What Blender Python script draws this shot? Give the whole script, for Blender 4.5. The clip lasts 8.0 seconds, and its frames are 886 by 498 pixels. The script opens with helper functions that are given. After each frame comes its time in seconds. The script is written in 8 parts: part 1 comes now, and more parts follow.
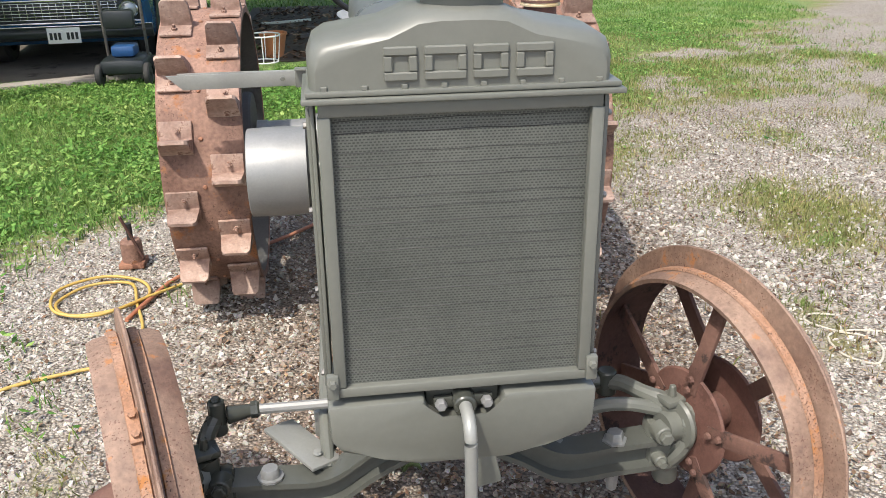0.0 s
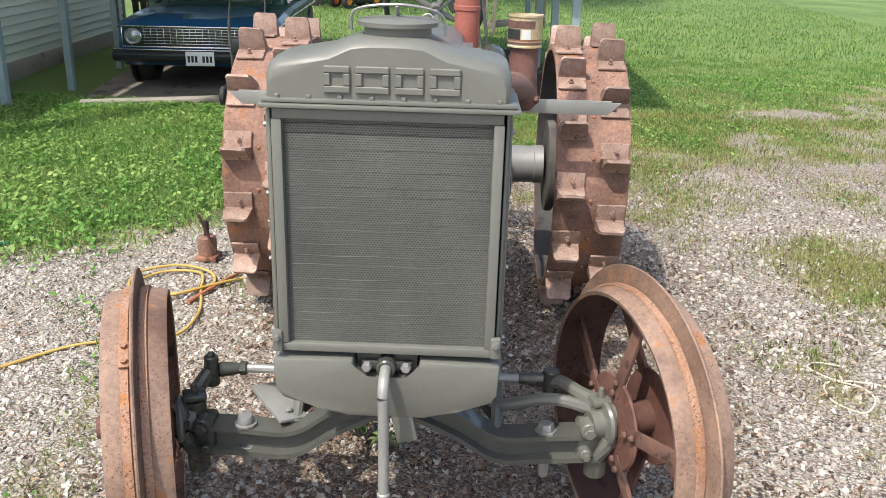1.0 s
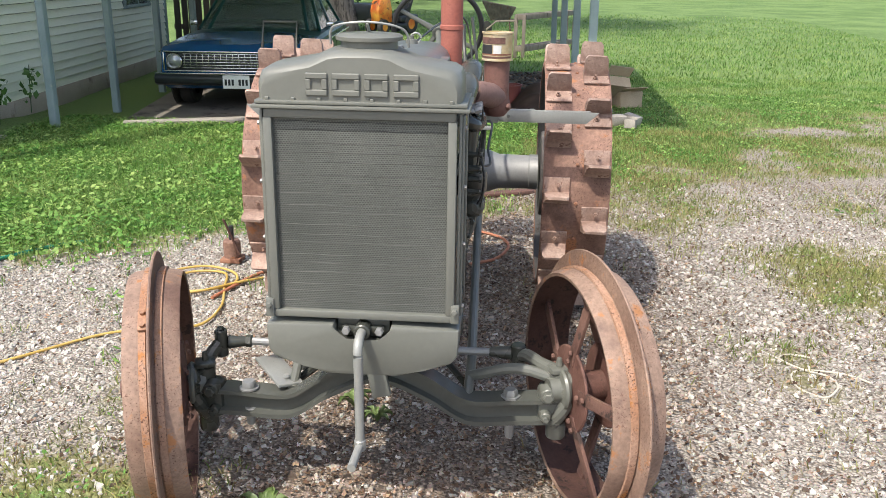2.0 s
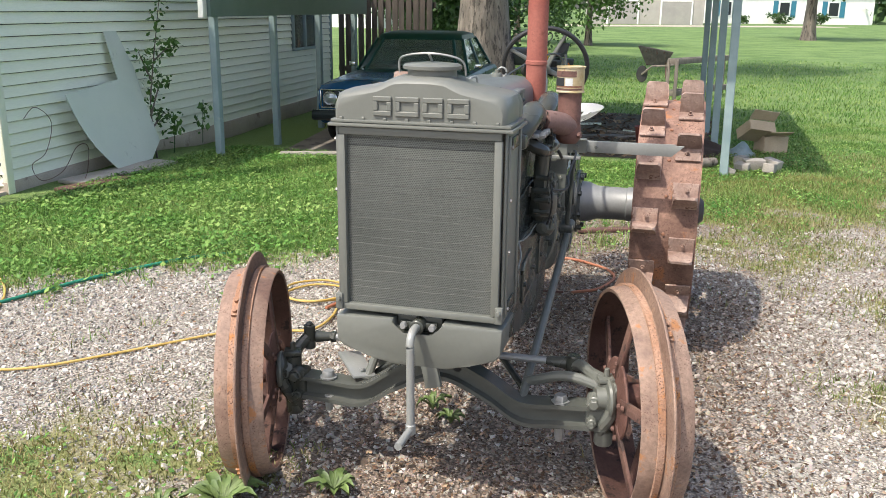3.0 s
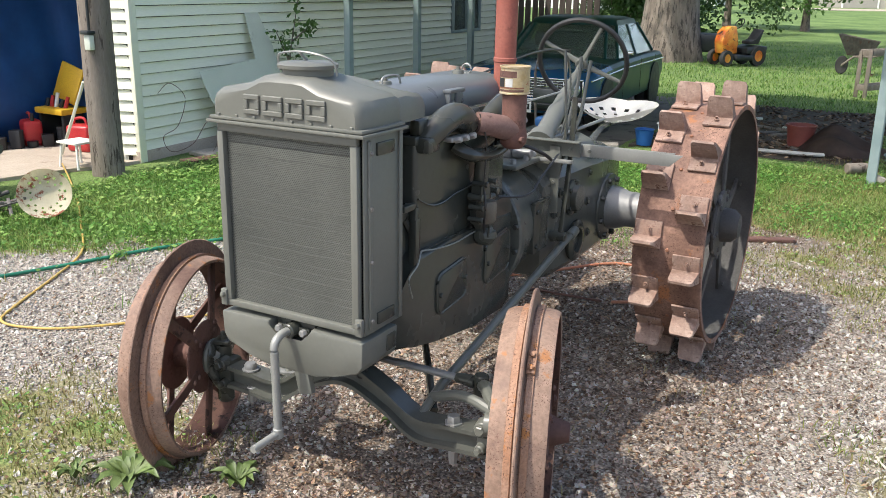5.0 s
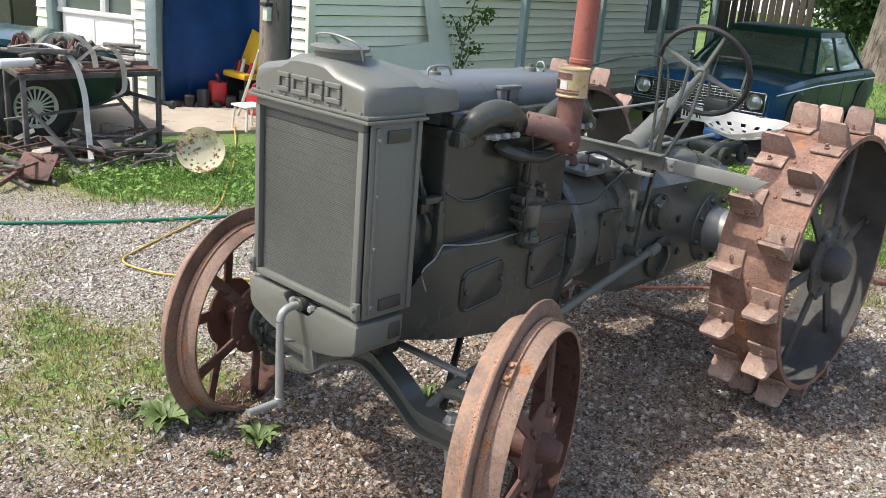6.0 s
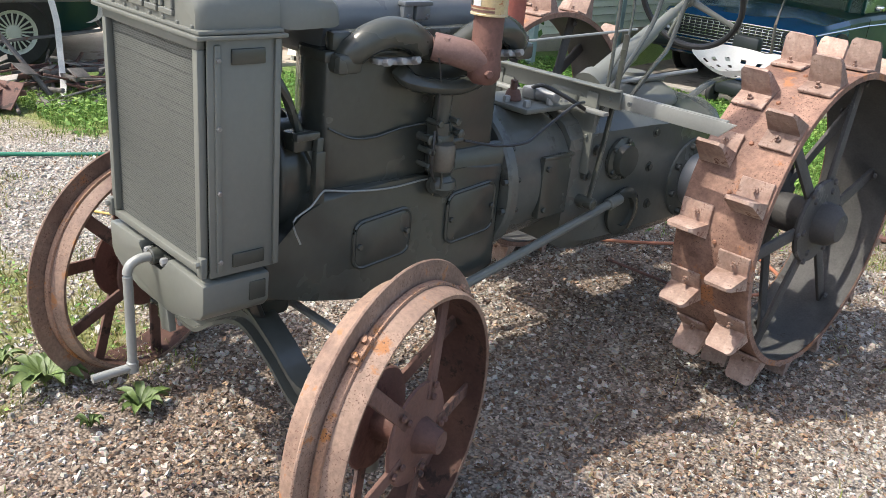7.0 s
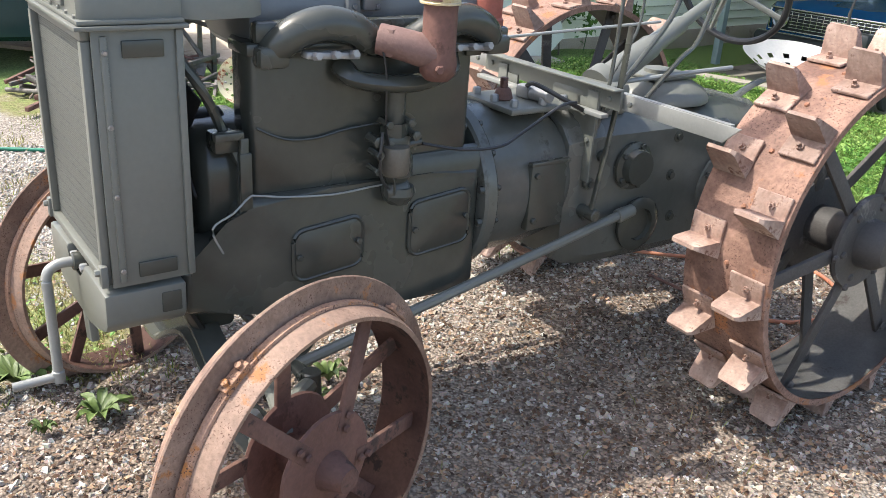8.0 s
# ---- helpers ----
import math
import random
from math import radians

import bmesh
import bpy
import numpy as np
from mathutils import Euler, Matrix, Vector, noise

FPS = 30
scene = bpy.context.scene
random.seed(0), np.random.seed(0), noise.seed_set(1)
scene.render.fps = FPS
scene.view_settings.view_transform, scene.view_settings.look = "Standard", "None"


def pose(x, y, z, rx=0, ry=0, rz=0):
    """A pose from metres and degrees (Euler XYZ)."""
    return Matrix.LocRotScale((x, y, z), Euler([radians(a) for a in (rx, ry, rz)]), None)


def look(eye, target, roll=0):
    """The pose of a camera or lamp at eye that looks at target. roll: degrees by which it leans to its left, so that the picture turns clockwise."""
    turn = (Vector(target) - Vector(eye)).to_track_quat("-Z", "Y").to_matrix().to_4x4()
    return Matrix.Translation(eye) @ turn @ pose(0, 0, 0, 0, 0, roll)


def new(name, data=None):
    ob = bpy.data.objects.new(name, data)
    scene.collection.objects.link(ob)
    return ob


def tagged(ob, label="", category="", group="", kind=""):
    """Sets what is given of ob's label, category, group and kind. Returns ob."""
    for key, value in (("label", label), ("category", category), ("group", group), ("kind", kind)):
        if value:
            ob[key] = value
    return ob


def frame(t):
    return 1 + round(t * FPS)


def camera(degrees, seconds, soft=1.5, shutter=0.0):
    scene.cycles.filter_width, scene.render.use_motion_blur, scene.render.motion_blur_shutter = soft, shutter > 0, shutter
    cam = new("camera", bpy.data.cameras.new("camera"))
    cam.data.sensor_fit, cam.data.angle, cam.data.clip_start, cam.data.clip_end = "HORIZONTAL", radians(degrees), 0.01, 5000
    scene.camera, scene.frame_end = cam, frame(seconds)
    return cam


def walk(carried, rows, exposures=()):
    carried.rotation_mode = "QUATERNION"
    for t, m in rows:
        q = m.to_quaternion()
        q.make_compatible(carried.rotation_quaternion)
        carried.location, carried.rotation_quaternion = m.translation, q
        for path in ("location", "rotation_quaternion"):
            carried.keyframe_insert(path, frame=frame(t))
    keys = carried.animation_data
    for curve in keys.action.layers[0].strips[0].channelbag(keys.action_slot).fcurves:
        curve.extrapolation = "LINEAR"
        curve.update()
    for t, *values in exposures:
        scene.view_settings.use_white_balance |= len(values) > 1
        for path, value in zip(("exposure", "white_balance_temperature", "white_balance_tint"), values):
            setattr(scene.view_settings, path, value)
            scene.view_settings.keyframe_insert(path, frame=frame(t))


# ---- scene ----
cam = camera(53.8, 8.0, soft=0.5)
PATH = [
    (0, (0.342, 0.23, 1.564), (0.543, 2.066, 0.796), -0.7),
    (0.5, (0.621, 0.057, 1.525), (0.647, 1.911, 0.776), 1.0),
    (1, (0.732, -0.125, 1.581), (0.647, 1.755, 0.905), 1.6),
    (1.2, (0.73, -0.239, 1.586), (0.632, 1.655, 0.95), 1.9),
    (2.3, (1.054, -0.504, 1.591), (0.774, 1.379, 0.977), -0.2),
    (2.5, (1.116, -0.547, 1.598), (0.71, 1.321, 1.011), 0.2),
    (3, (1.283, -0.675, 1.572), (0.741, 1.175, 1.037), 0.6),
    (3.5, (1.549, -0.779, 1.585), (0.999, 1.049, 0.99), 1.9),
    (4, (1.825, -0.625, 1.6), (1.186, 1.175, 1.006), 1.1),
    (4.5, (1.996, -0.463, 1.64), (1.181, 1.283, 1.104), 1.0),
    (4.7, (2.018, -0.336, 1.621), (1.14, 1.374, 1.069), 0.3),
    (5.8, (2.424, 0.083, 1.664), (1.189, 1.53, 1.048), 5.1),
    (6, (2.476, 0.166, 1.654), (1.169, 1.546, 1.033), 4.7),
    (6.5, (2.441, 0.512, 1.601), (1.123, 1.867, 0.945), 5.6),
    (7, (2.492, 0.764, 1.573), (1.149, 2.041, 0.819), 5.3),
    (7.5, (2.628, 1.036, 1.573), (1.203, 2.201, 0.791), 5.4),
    (8, (2.588, 1.259, 1.548), (1.074, 2.313, 0.776), 3.7),
]
walk(cam, [(t, look(eye, target, roll)) for t, eye, target, roll in PATH],
     exposures=[(0.0, 0.86), (2.5, 0.98), (4.5, 0.95), (6.0, 0.9), (6.5, 1.06), (7.0, 1.14), (8.0, 1.4)])

# ---- light ----
SUN_TO = Vector((-0.35, -0.55, 1.0)).normalized()
sun_data = bpy.data.lights.new("sun", "SUN")
sun_data.energy, sun_data.angle, sun_data.color = 2.55, radians(0.6), (1.0, 0.95, 0.86)
sun = new("sun", sun_data)
sun.matrix_basis = look(tuple(SUN_TO * 60), (0, 0, 0))
world = bpy.data.worlds.new("world")
scene.world = world
world.use_nodes = True
wn = world.node_tree
sky = wn.nodes.new("ShaderNodeTexSky")
sky.sky_type, sky.sun_disc = "NISHITA", False
sky.sun_elevation = math.asin(SUN_TO.z)
sky.sun_rotation = math.atan2(SUN_TO.x, SUN_TO.y)
sky.air_density, sky.dust_density, sky.ozone_density = 1.0, 3.0, 0.3
wn.links.new(sky.outputs[0], wn.nodes["Background"].inputs[0])
wn.nodes["Background"].inputs[1].default_value = 0.15

# ---- builders ----
def world_of(ob):
    m = ob.matrix_basis.copy()
    while ob.parent:
        ob = ob.parent
        m = ob.matrix_basis @ m
    return m


def finish(bm, material, name, smooth=35):
    bmesh.ops.recalc_face_normals(bm, faces=bm.faces[:])
    me = bpy.data.meshes.new(name)
    bm.to_mesh(me)
    bm.free()
    if smooth:
        for p in me.polygons:
            p.use_smooth = True
        me.set_sharp_from_angle(angle=radians(smooth))
    me.materials.append(material)
    return me


def part(name, bm, material, parent, label="", smooth=35, local=False):
    """One mesh under a thing; the bmesh is in world metres unless local."""
    if not local:
        bmesh.ops.transform(bm, matrix=world_of(parent).inverted(), verts=bm.verts[:])
    ob = new(name, finish(bm, material, name, smooth))
    ob.parent = parent
    return tagged(ob, label)


def thing(name, label, category, at=(0, 0, 0), rz=0.0, group="", kind=""):
    ob = new(name)
    ob.matrix_basis = pose(at[0], at[1], at[2], 0, 0, rz)
    return tagged(ob, label, category, group, kind)


def solo(name, bm, material, label, category="", group="", kind="", smooth=35):
    """A thing that is one mesh, its origin at its base."""
    cs = [v.co for v in bm.verts]
    c = Vector((sum(v.x for v in cs) / len(cs), sum(v.y for v in cs) / len(cs), min(v.z for v in cs)))
    bmesh.ops.translate(bm, vec=-c, verts=bm.verts[:])
    ob = new(name, finish(bm, material, name, smooth))
    ob.location = c
    return tagged(ob, label, category, group, kind)


def B():
    return bmesh.new()


def box(bm, c, s, bevel=0.0, m=None, seg=2):
    """A box at c with sizes s, optionally rounded, turned by m about its middle."""
    t = Matrix.Translation(c) @ (m if m is not None else Matrix.Identity(4)) @ Matrix.Diagonal((*s, 1))
    r = bmesh.ops.create_cube(bm, size=1.0, matrix=t)
    if bevel > 0:
        es = list({e for v in r["verts"] for e in v.link_edges})
        bmesh.ops.bevel(bm, geom=es, offset=bevel, segments=seg, affect="EDGES", profile=0.5)
    return bm


def axis_matrix(p0, p1):
    d = Vector(p1) - Vector(p0)
    return Matrix.Translation(p0) @ d.to_track_quat("Z", "Y").to_matrix().to_4x4(), d.length


def lathe(bm, profile, p0, p1, seg=24, m=None):
    """Profile rows (radius, height) turned round the axis from p0 towards p1."""
    if m is None:
        m, _ = axis_matrix(p0, p1)
    rings = []
    for r, h in profile:
        if r <= 1e-6:
            rings.append([bm.verts.new(m @ Vector((0, 0, h)))])
        else:
            rings.append([bm.verts.new(m @ Vector((r * math.cos(2 * math.pi * i / seg), r * math.sin(2 * math.pi * i / seg), h))) for i in range(seg)])
    for a, b in zip(rings, rings[1:]):
        for i in range(seg):
            j = (i + 1) % seg
            if len(a) == 1 and len(b) == 1:
                continue
            if len(a) == 1:
                bm.faces.new((a[0], b[i], b[j]))
            elif len(b) == 1:
                bm.faces.new((a[i], a[j], b[0]))
            else:
                bm.faces.new((a[i], a[j], b[j], b[i]))
    return bm


def cyl(bm, p0, p1, r, r1=None, seg=16, bev=0.0):
    _, L = axis_matrix(p0, p1)
    r1 = r if r1 is None else r1
    if bev:
        prof = [(0, 0), (r - bev, 0), (r, bev), (r1, L - bev), (r1 - bev, L), (0, L)]
    else:
        prof = [(0, 0), (r, 0), (r1, L), (0, L)]
    return lathe(bm, prof, p0, p1, seg)


def tube(bm, pts, r, seg=8, closed=False, flat=1.0):
    """A round bar swept along the points; flat squeezes it."""
    pts = [Vector(p) for p in pts]
    n = len(pts)
    rings = []
    up = Vector((0, 0, 1))
    for i, p in enumerate(pts):
        a = pts[(i - 1) % n] if (i > 0 or closed) else p
        b = pts[(i + 1) % n] if (i < n - 1 or closed) else p
        d = (b - a).normalized()
        s = d.cross(up)
        if s.length < 0.05:
            s = d.cross(Vector((0, 1, 0)))
        s.normalize()
        u = s.cross(d).normalized()
        rr = r[i] if isinstance(r, (list, tuple)) else r
        rings.append([bm.verts.new(p + rr * (math.cos(2 * math.pi * k / seg) * s + flat * math.sin(2 * math.pi * k / seg) * u)) for k in range(seg)])
    for i in range(n if closed else n - 1):
        a, b = rings[i], rings[(i + 1) % n]
        for k in range(seg):
            j = (k + 1) % seg
            bm.faces.new((a[k], a[j], b[j], b[k]))
    if not closed:
        bm.faces.new(rings[0])
        bm.faces.new(rings[-1])
    return bm


def curve_pts(ctrl, n=8, closed=False):
    """Points on a smooth line through ctrl."""
    c = [Vector(p) for p in ctrl]
    out = []
    m = len(c)
    for i in range(m if closed else m - 1):
        p0 = c[(i - 1) % m] if (closed or i > 0) else c[0]
        p1, p2 = c[i], c[(i + 1) % m]
        p3 = c[(i + 2) % m] if (closed or i + 2 < m) else c[-1]
        for k in range(n):
            t = k / n
            out.append(0.5 * ((2 * p1) + (p2 - p0) * t + (2 * p0 - 5 * p1 + 4 * p2 - p3) * t * t + (3 * p1 - p0 - 3 * p2 + p3) * t ** 3))
    if not closed:
        out.append(c[-1])
    return out


def prism(bm, poly, axis, a, b, bevel=0.0, m=None, seg=2):
    """A polygon pushed from a to b along an axis. x: poly is (y, z); y: (x, z); z: (x, y)."""
    def co(p, h):
        v = {"x": (h, p[0], p[1]), "y": (p[0], h, p[1]), "z": (p[0], p[1], h)}[axis]
        return (m @ Vector(v)) if m is not None else Vector(v)
    lo = [bm.verts.new(co(p, a)) for p in poly]
    hi = [bm.verts.new(co(p, b)) for p in poly]
    n = len(poly)
    bm.faces.new(lo)
    bm.faces.new(hi)
    for i in range(n):
        bm.faces.new((lo[i], lo[(i + 1) % n], hi[(i + 1) % n], hi[i]))
    if bevel > 0:
        es = list({e for v in lo + hi for e in v.link_edges})
        bmesh.ops.bevel(bm, geom=es, offset=bevel, segments=seg, affect="EDGES", profile=0.5)
    return bm


def loft(bm, rings, closed_ends=True):
    rs = [[bm.verts.new(p) for p in r] for r in rings]
    n = len(rs[0])
    for a, b in zip(rs, rs[1:]):
        for i in range(n):
            j = (i + 1) % n
            bm.faces.new((a[i], a[j], b[j], b[i]))
    if closed_ends:
        bm.faces.new(rs[0])
        bm.faces.new(rs[-1])
    return bm


def bolt(bm, p, n, r=0.012, h=0.012):
    """A hexagon head at p, standing along n."""
    p, n = Vector(p), Vector(n).normalized()
    return lathe(bm, [(0, 0), (r, 0), (r, h * 0.8), (r * 0.8, h), (0, h)], p, p + n, 6)


def moved(bm, m):
    bmesh.ops.transform(bm, matrix=m, verts=bm.verts[:])
    return bm


def soup(name, verts, faces, material, label, category, smooth=False):
    """One uncountable mass as a single mesh from arrays."""
    me = bpy.data.meshes.new(name)
    me.from_pydata(verts, [], faces)
    if smooth:
        me.shade_smooth()
    me.materials.append(material)
    return tagged(new(name, me), label, category, kind="stuff")


# ---- materials ----
def surface(name, c1, c2, scale=6.0, rough=(0.5, 0.7), metal=0.0, bump=0.25, bscale=120.0, spot=None, spot_scale=18.0, spot_at=0.6, spec=0.5, coords="Object", stretch=(1, 1, 1), vary=0.0, grain=0.12, fleck=None, fleck_scale=150.0, fleck_at=0.6):
    """Two colours in soft patches, fine grain, grain relief, and spots of a third colour and fine flecks of a fourth."""
    m = bpy.data.materials.new(name)
    m.use_nodes = True
    nt = m.node_tree
    N, L = nt.nodes, nt.links
    bs = N["Principled BSDF"]
    tc = N.new("ShaderNodeTexCoord")
    mp = N.new("ShaderNodeMapping")
    mp.inputs["Scale"].default_value = stretch
    L.new(tc.outputs[coords], mp.inputs[0])

    def nz(s, d=4.0, r=0.6):
        n = N.new("ShaderNodeTexNoise")
        n.inputs["Scale"].default_value, n.inputs["Detail"].default_value, n.inputs["Roughness"].default_value = s, d, r
        L.new(mp.outputs[0], n.inputs["Vector"])
        return n

    def mix(a, b, f, blend="MIX"):
        x = N.new("ShaderNodeMix")
        x.data_type, x.blend_type = "RGBA", blend
        for sock, v in ((x.inputs[6], a), (x.inputs[7], b), (x.inputs[0], f)):
            if hasattr(v, "is_output"):
                L.new(v, sock)
            else:
                sock.default_value = (*v, 1) if isinstance(v, tuple) else v
        return x.outputs[2]

    def ramp(src, lo, hi):
        r = N.new("ShaderNodeMapRange")
        r.inputs[1].default_value, r.inputs[2].default_value = lo, hi
        L.new(src, r.inputs[0])
        return r.outputs[0]

    big, fine = nz(scale), nz(bscale, 3.0)
    col = mix(c1, c2, ramp(big.outputs[0], 0.35, 0.65))
    g = N.new("ShaderNodeMapRange")
    g.inputs[1].default_value, g.inputs[2].default_value, g.inputs[3].default_value, g.inputs[4].default_value = 0.3, 0.7, 1 - grain, 1 + grain
    L.new(fine.outputs[0], g.inputs[0])
    gc = N.new("ShaderNodeCombineColor")
    for i in range(3):
        L.new(g.outputs[0], gc.inputs[i])
    col = mix(col, gc.outputs[0], 1.0, "MULTIPLY")
    if spot:
        sp = nz(spot_scale, 6.0, 0.7)
        col = mix(col, spot, ramp(sp.outputs[0], spot_at, spot_at + 0.06))
    if fleck:
        fk, where = nz(fleck_scale, 2.0, 0.5), nz(scale * 1.7, 3.0)
        amount = N.new("ShaderNodeMath")
        amount.operation = "MULTIPLY"
        L.new(ramp(fk.outputs[0], fleck_at, fleck_at + 0.05), amount.inputs[0])
        L.new(ramp(where.outputs[0], 0.42, 0.56), amount.inputs[1])
        col = mix(col, fleck, amount.outputs[0])
    if vary:
        oi = N.new("ShaderNodeObjectInfo")
        v = N.new("ShaderNodeMapRange")
        v.inputs[3].default_value, v.inputs[4].default_value = 1 - vary, 1 + vary
        L.new(oi.outputs["Random"], v.inputs[0])
        vc = N.new("ShaderNodeCombineColor")
        for i in range(3):
            L.new(v.outputs[0], vc.inputs[i])
        col = mix(col, vc.outputs[0], 1.0, "MULTIPLY")
    L.new(col, bs.inputs["Base Color"])
    r = N.new("ShaderNodeMapRange")
    r.inputs[1].default_value, r.inputs[2].default_value, r.inputs[3].default_value, r.inputs[4].default_value = 0.3, 0.7, rough[0], rough[1]
    L.new(big.outputs[0], r.inputs[0])
    L.new(r.outputs[0], bs.inputs["Roughness"])
    bs.inputs["Metallic"].default_value = metal
    bs.inputs["Specular IOR Level"].default_value = spec
    if bump:
        b = N.new("ShaderNodeBump")
        b.inputs["Strength"].default_value, b.inputs["Distance"].default_value = bump, 0.004
        L.new(fine.outputs[0], b.inputs["Height"])
        L.new(b.outputs[0], bs.inputs["Normal"])
    return m


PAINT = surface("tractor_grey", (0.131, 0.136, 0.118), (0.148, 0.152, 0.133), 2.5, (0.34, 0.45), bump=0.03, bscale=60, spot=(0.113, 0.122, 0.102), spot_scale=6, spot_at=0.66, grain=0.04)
# tractor grey with the engine side's shade in its colour; dark fittings share it
PAINT_SHADE_DARK = surface("shaded_dark_grey", (0.042, 0.045, 0.038), (0.06, 0.063, 0.053), 3, (0.18, 0.32), bump=0.09, bscale=40, spot=(0.042, 0.038, 0.032), spot_scale=6, spot_at=0.6, grain=0.05)
# halfway tone: tractor grey partly darkened for shade on gear housings and axle
PAINT_PART_SHADE = surface("part_shaded_grey", (0.082, 0.086, 0.076), (0.105, 0.109, 0.097), 3, (0.16, 0.3), bump=0.08, bscale=40, spot=(0.06, 0.06, 0.052), spot_scale=6, spot_at=0.6, grain=0.05)
STEELBAR = surface("bar_grey", (0.25, 0.255, 0.24), (0.3, 0.305, 0.285), 5, (0.3, 0.45), metal=0.2, bump=0.03, grain=0.04)
def core_material():
    """Honeycomb of small soldered cells, dusty."""
    m = surface("core", (0.062, 0.067, 0.062), (0.092, 0.096, 0.088), 3, (0.42, 0.6), metal=0.25, bump=0.0, spot=(0.42, 0.41, 0.38), spot_scale=75, spot_at=0.735)
    nt = m.node_tree
    N, L = nt.nodes, nt.links
    bs = N["Principled BSDF"]
    tc = N.new("ShaderNodeTexCoord")
    br = N.new("ShaderNodeTexBrick")
    br.inputs["Scale"].default_value, br.inputs["Mortar Size"].default_value = 100.0, 0.14
    br.inputs["Brick Width"].default_value, br.inputs["Row Height"].default_value = 0.7, 0.5
    sp = N.new("ShaderNodeSeparateXYZ")
    cb = N.new("ShaderNodeCombineXYZ")
    L.new(tc.outputs["Object"], sp.inputs[0])
    L.new(sp.outputs[0], cb.inputs[0])
    L.new(sp.outputs[2], cb.inputs[1])
    L.new(cb.outputs[0], br.inputs["Vector"])
    mx = N.new("ShaderNodeMix")
    mx.data_type, mx.blend_type = "RGBA", "MULTIPLY"
    mx.inputs[0].default_value = 1.0
    br.inputs["Color1"].default_value = br.inputs["Color2"].default_value = (0.58, 0.6, 0.58, 1)
    br.inputs["Mortar"].default_value = (1.4, 1.4, 1.37, 1)
    old = bs.inputs["Base Color"].links[0].from_socket
    L.new(old, mx.inputs[6])
    L.new(br.outputs["Color"], mx.inputs[7])
    L.new(mx.outputs[2], bs.inputs["Base Color"])
    return m


CORE = core_material()
RUST = surface("rust", (0.24, 0.10, 0.055), (0.31, 0.16, 0.10), 5, (0.7, 0.9), bump=0.5, bscale=90, spot=(0.13, 0.055, 0.032), spot_scale=12, spot_at=0.54)
RUST_RIM = surface("rust_rim", (0.14, 0.082, 0.06), (0.31, 0.21, 0.155), 4.5, (0.55, 0.85), bump=0.5, bscale=80, spot=(0.34, 0.15, 0.06), spot_scale=9, spot_at=0.585, grain=0.2, fleck=(0.12, 0.06, 0.04), fleck_scale=210, fleck_at=0.6)
RUST_BAND = surface("rust_band", (0.29, 0.15, 0.085), (0.36, 0.23, 0.165), 6, (0.6, 0.9), bump=0.6, bscale=120, spot=(0.36, 0.15, 0.045), spot_scale=10, spot_at=0.54, grain=0.22, fleck=(0.09, 0.04, 0.025), fleck_scale=200, fleck_at=0.58)
RUST_LUG = surface("rust_lug", (0.2, 0.115, 0.085), (0.44, 0.33, 0.27), 7, (0.65, 0.9), bump=0.5, bscale=70, spot=(0.15, 0.075, 0.05), spot_scale=16, spot_at=0.57, vary=0.28, grain=0.2)
RUST_PINK = surface("rust_pale", (0.15, 0.078, 0.054), (0.32, 0.19, 0.14), 5, (0.65, 0.9), bump=0.5, bscale=80, spot=(0.33, 0.14, 0.06), spot_scale=7, spot_at=0.57, vary=0.15, grain=0.2, fleck=(0.1, 0.05, 0.034), fleck_scale=170, fleck_at=0.6)
RUST_HUB = surface("rust_hub", (0.105, 0.047, 0.036), (0.175, 0.088, 0.068), 6, (0.6, 0.85), bump=0.35, bscale=90, spot=(0.09, 0.04, 0.03), spot_scale=9, spot_at=0.56)
RIM_GREY = surface("rim_grey", (0.115, 0.112, 0.106), (0.175, 0.168, 0.158), 5, (0.5, 0.75), bump=0.2, spot=(0.085, 0.07, 0.06), spot_scale=7, spot_at=0.64)
WHEEL_DARK = surface("wheel_dark", (0.045, 0.042, 0.04), (0.085, 0.075, 0.07), 5, (0.6, 0.85), bump=0.3, spot=(0.15, 0.135, 0.125), spot_scale=7, spot_at=0.62)
RUST_DARK = surface("rust_dark", (0.095, 0.045, 0.036), (0.165, 0.088, 0.066), 6, (0.7, 0.9), bump=0.5, bscale=90, spot=(0.05, 0.03, 0.025), spot_scale=14, spot_at=0.56)
RED_PIPE = surface("red_pipe", (0.25, 0.065, 0.045), (0.31, 0.105, 0.075), 5, (0.55, 0.75), bump=0.3, spot=(0.2, 0.06, 0.04), spot_scale=10, spot_at=0.6)
BOLT = surface("bolt", (0.2, 0.19, 0.18), (0.3, 0.29, 0.27), 30, (0.35, 0.55), metal=0.5, bump=0.1)
SILVER = surface("silver", (0.25, 0.255, 0.25), (0.3, 0.3, 0.295), 5, (0.38, 0.52), metal=0.35, bump=0.04, grain=0.05)
GASTANK = surface("tank_blue_grey", (0.108, 0.119, 0.126), (0.13, 0.141, 0.148), 4, (0.25, 0.38), bump=0.02, grain=0.03)
BLACK = surface("black", (0.018, 0.018, 0.018), (0.03, 0.03, 0.03), 10, (0.4, 0.6), bump=0.1)
RUBBER = surface("rubber", (0.022, 0.022, 0.022), (0.04, 0.038, 0.036), 10, (0.7, 0.85), bump=0.3)
SEATPAINT = surface("seat_silver", (0.6, 0.6, 0.58), (0.68, 0.68, 0.66), 8, (0.3, 0.45), metal=0.2, bump=0.03, grain=0.04)
CHROME = surface("chrome", (0.6, 0.6, 0.6), (0.65, 0.65, 0.65), 5, (0.12, 0.25), metal=1.0, bump=0.0)

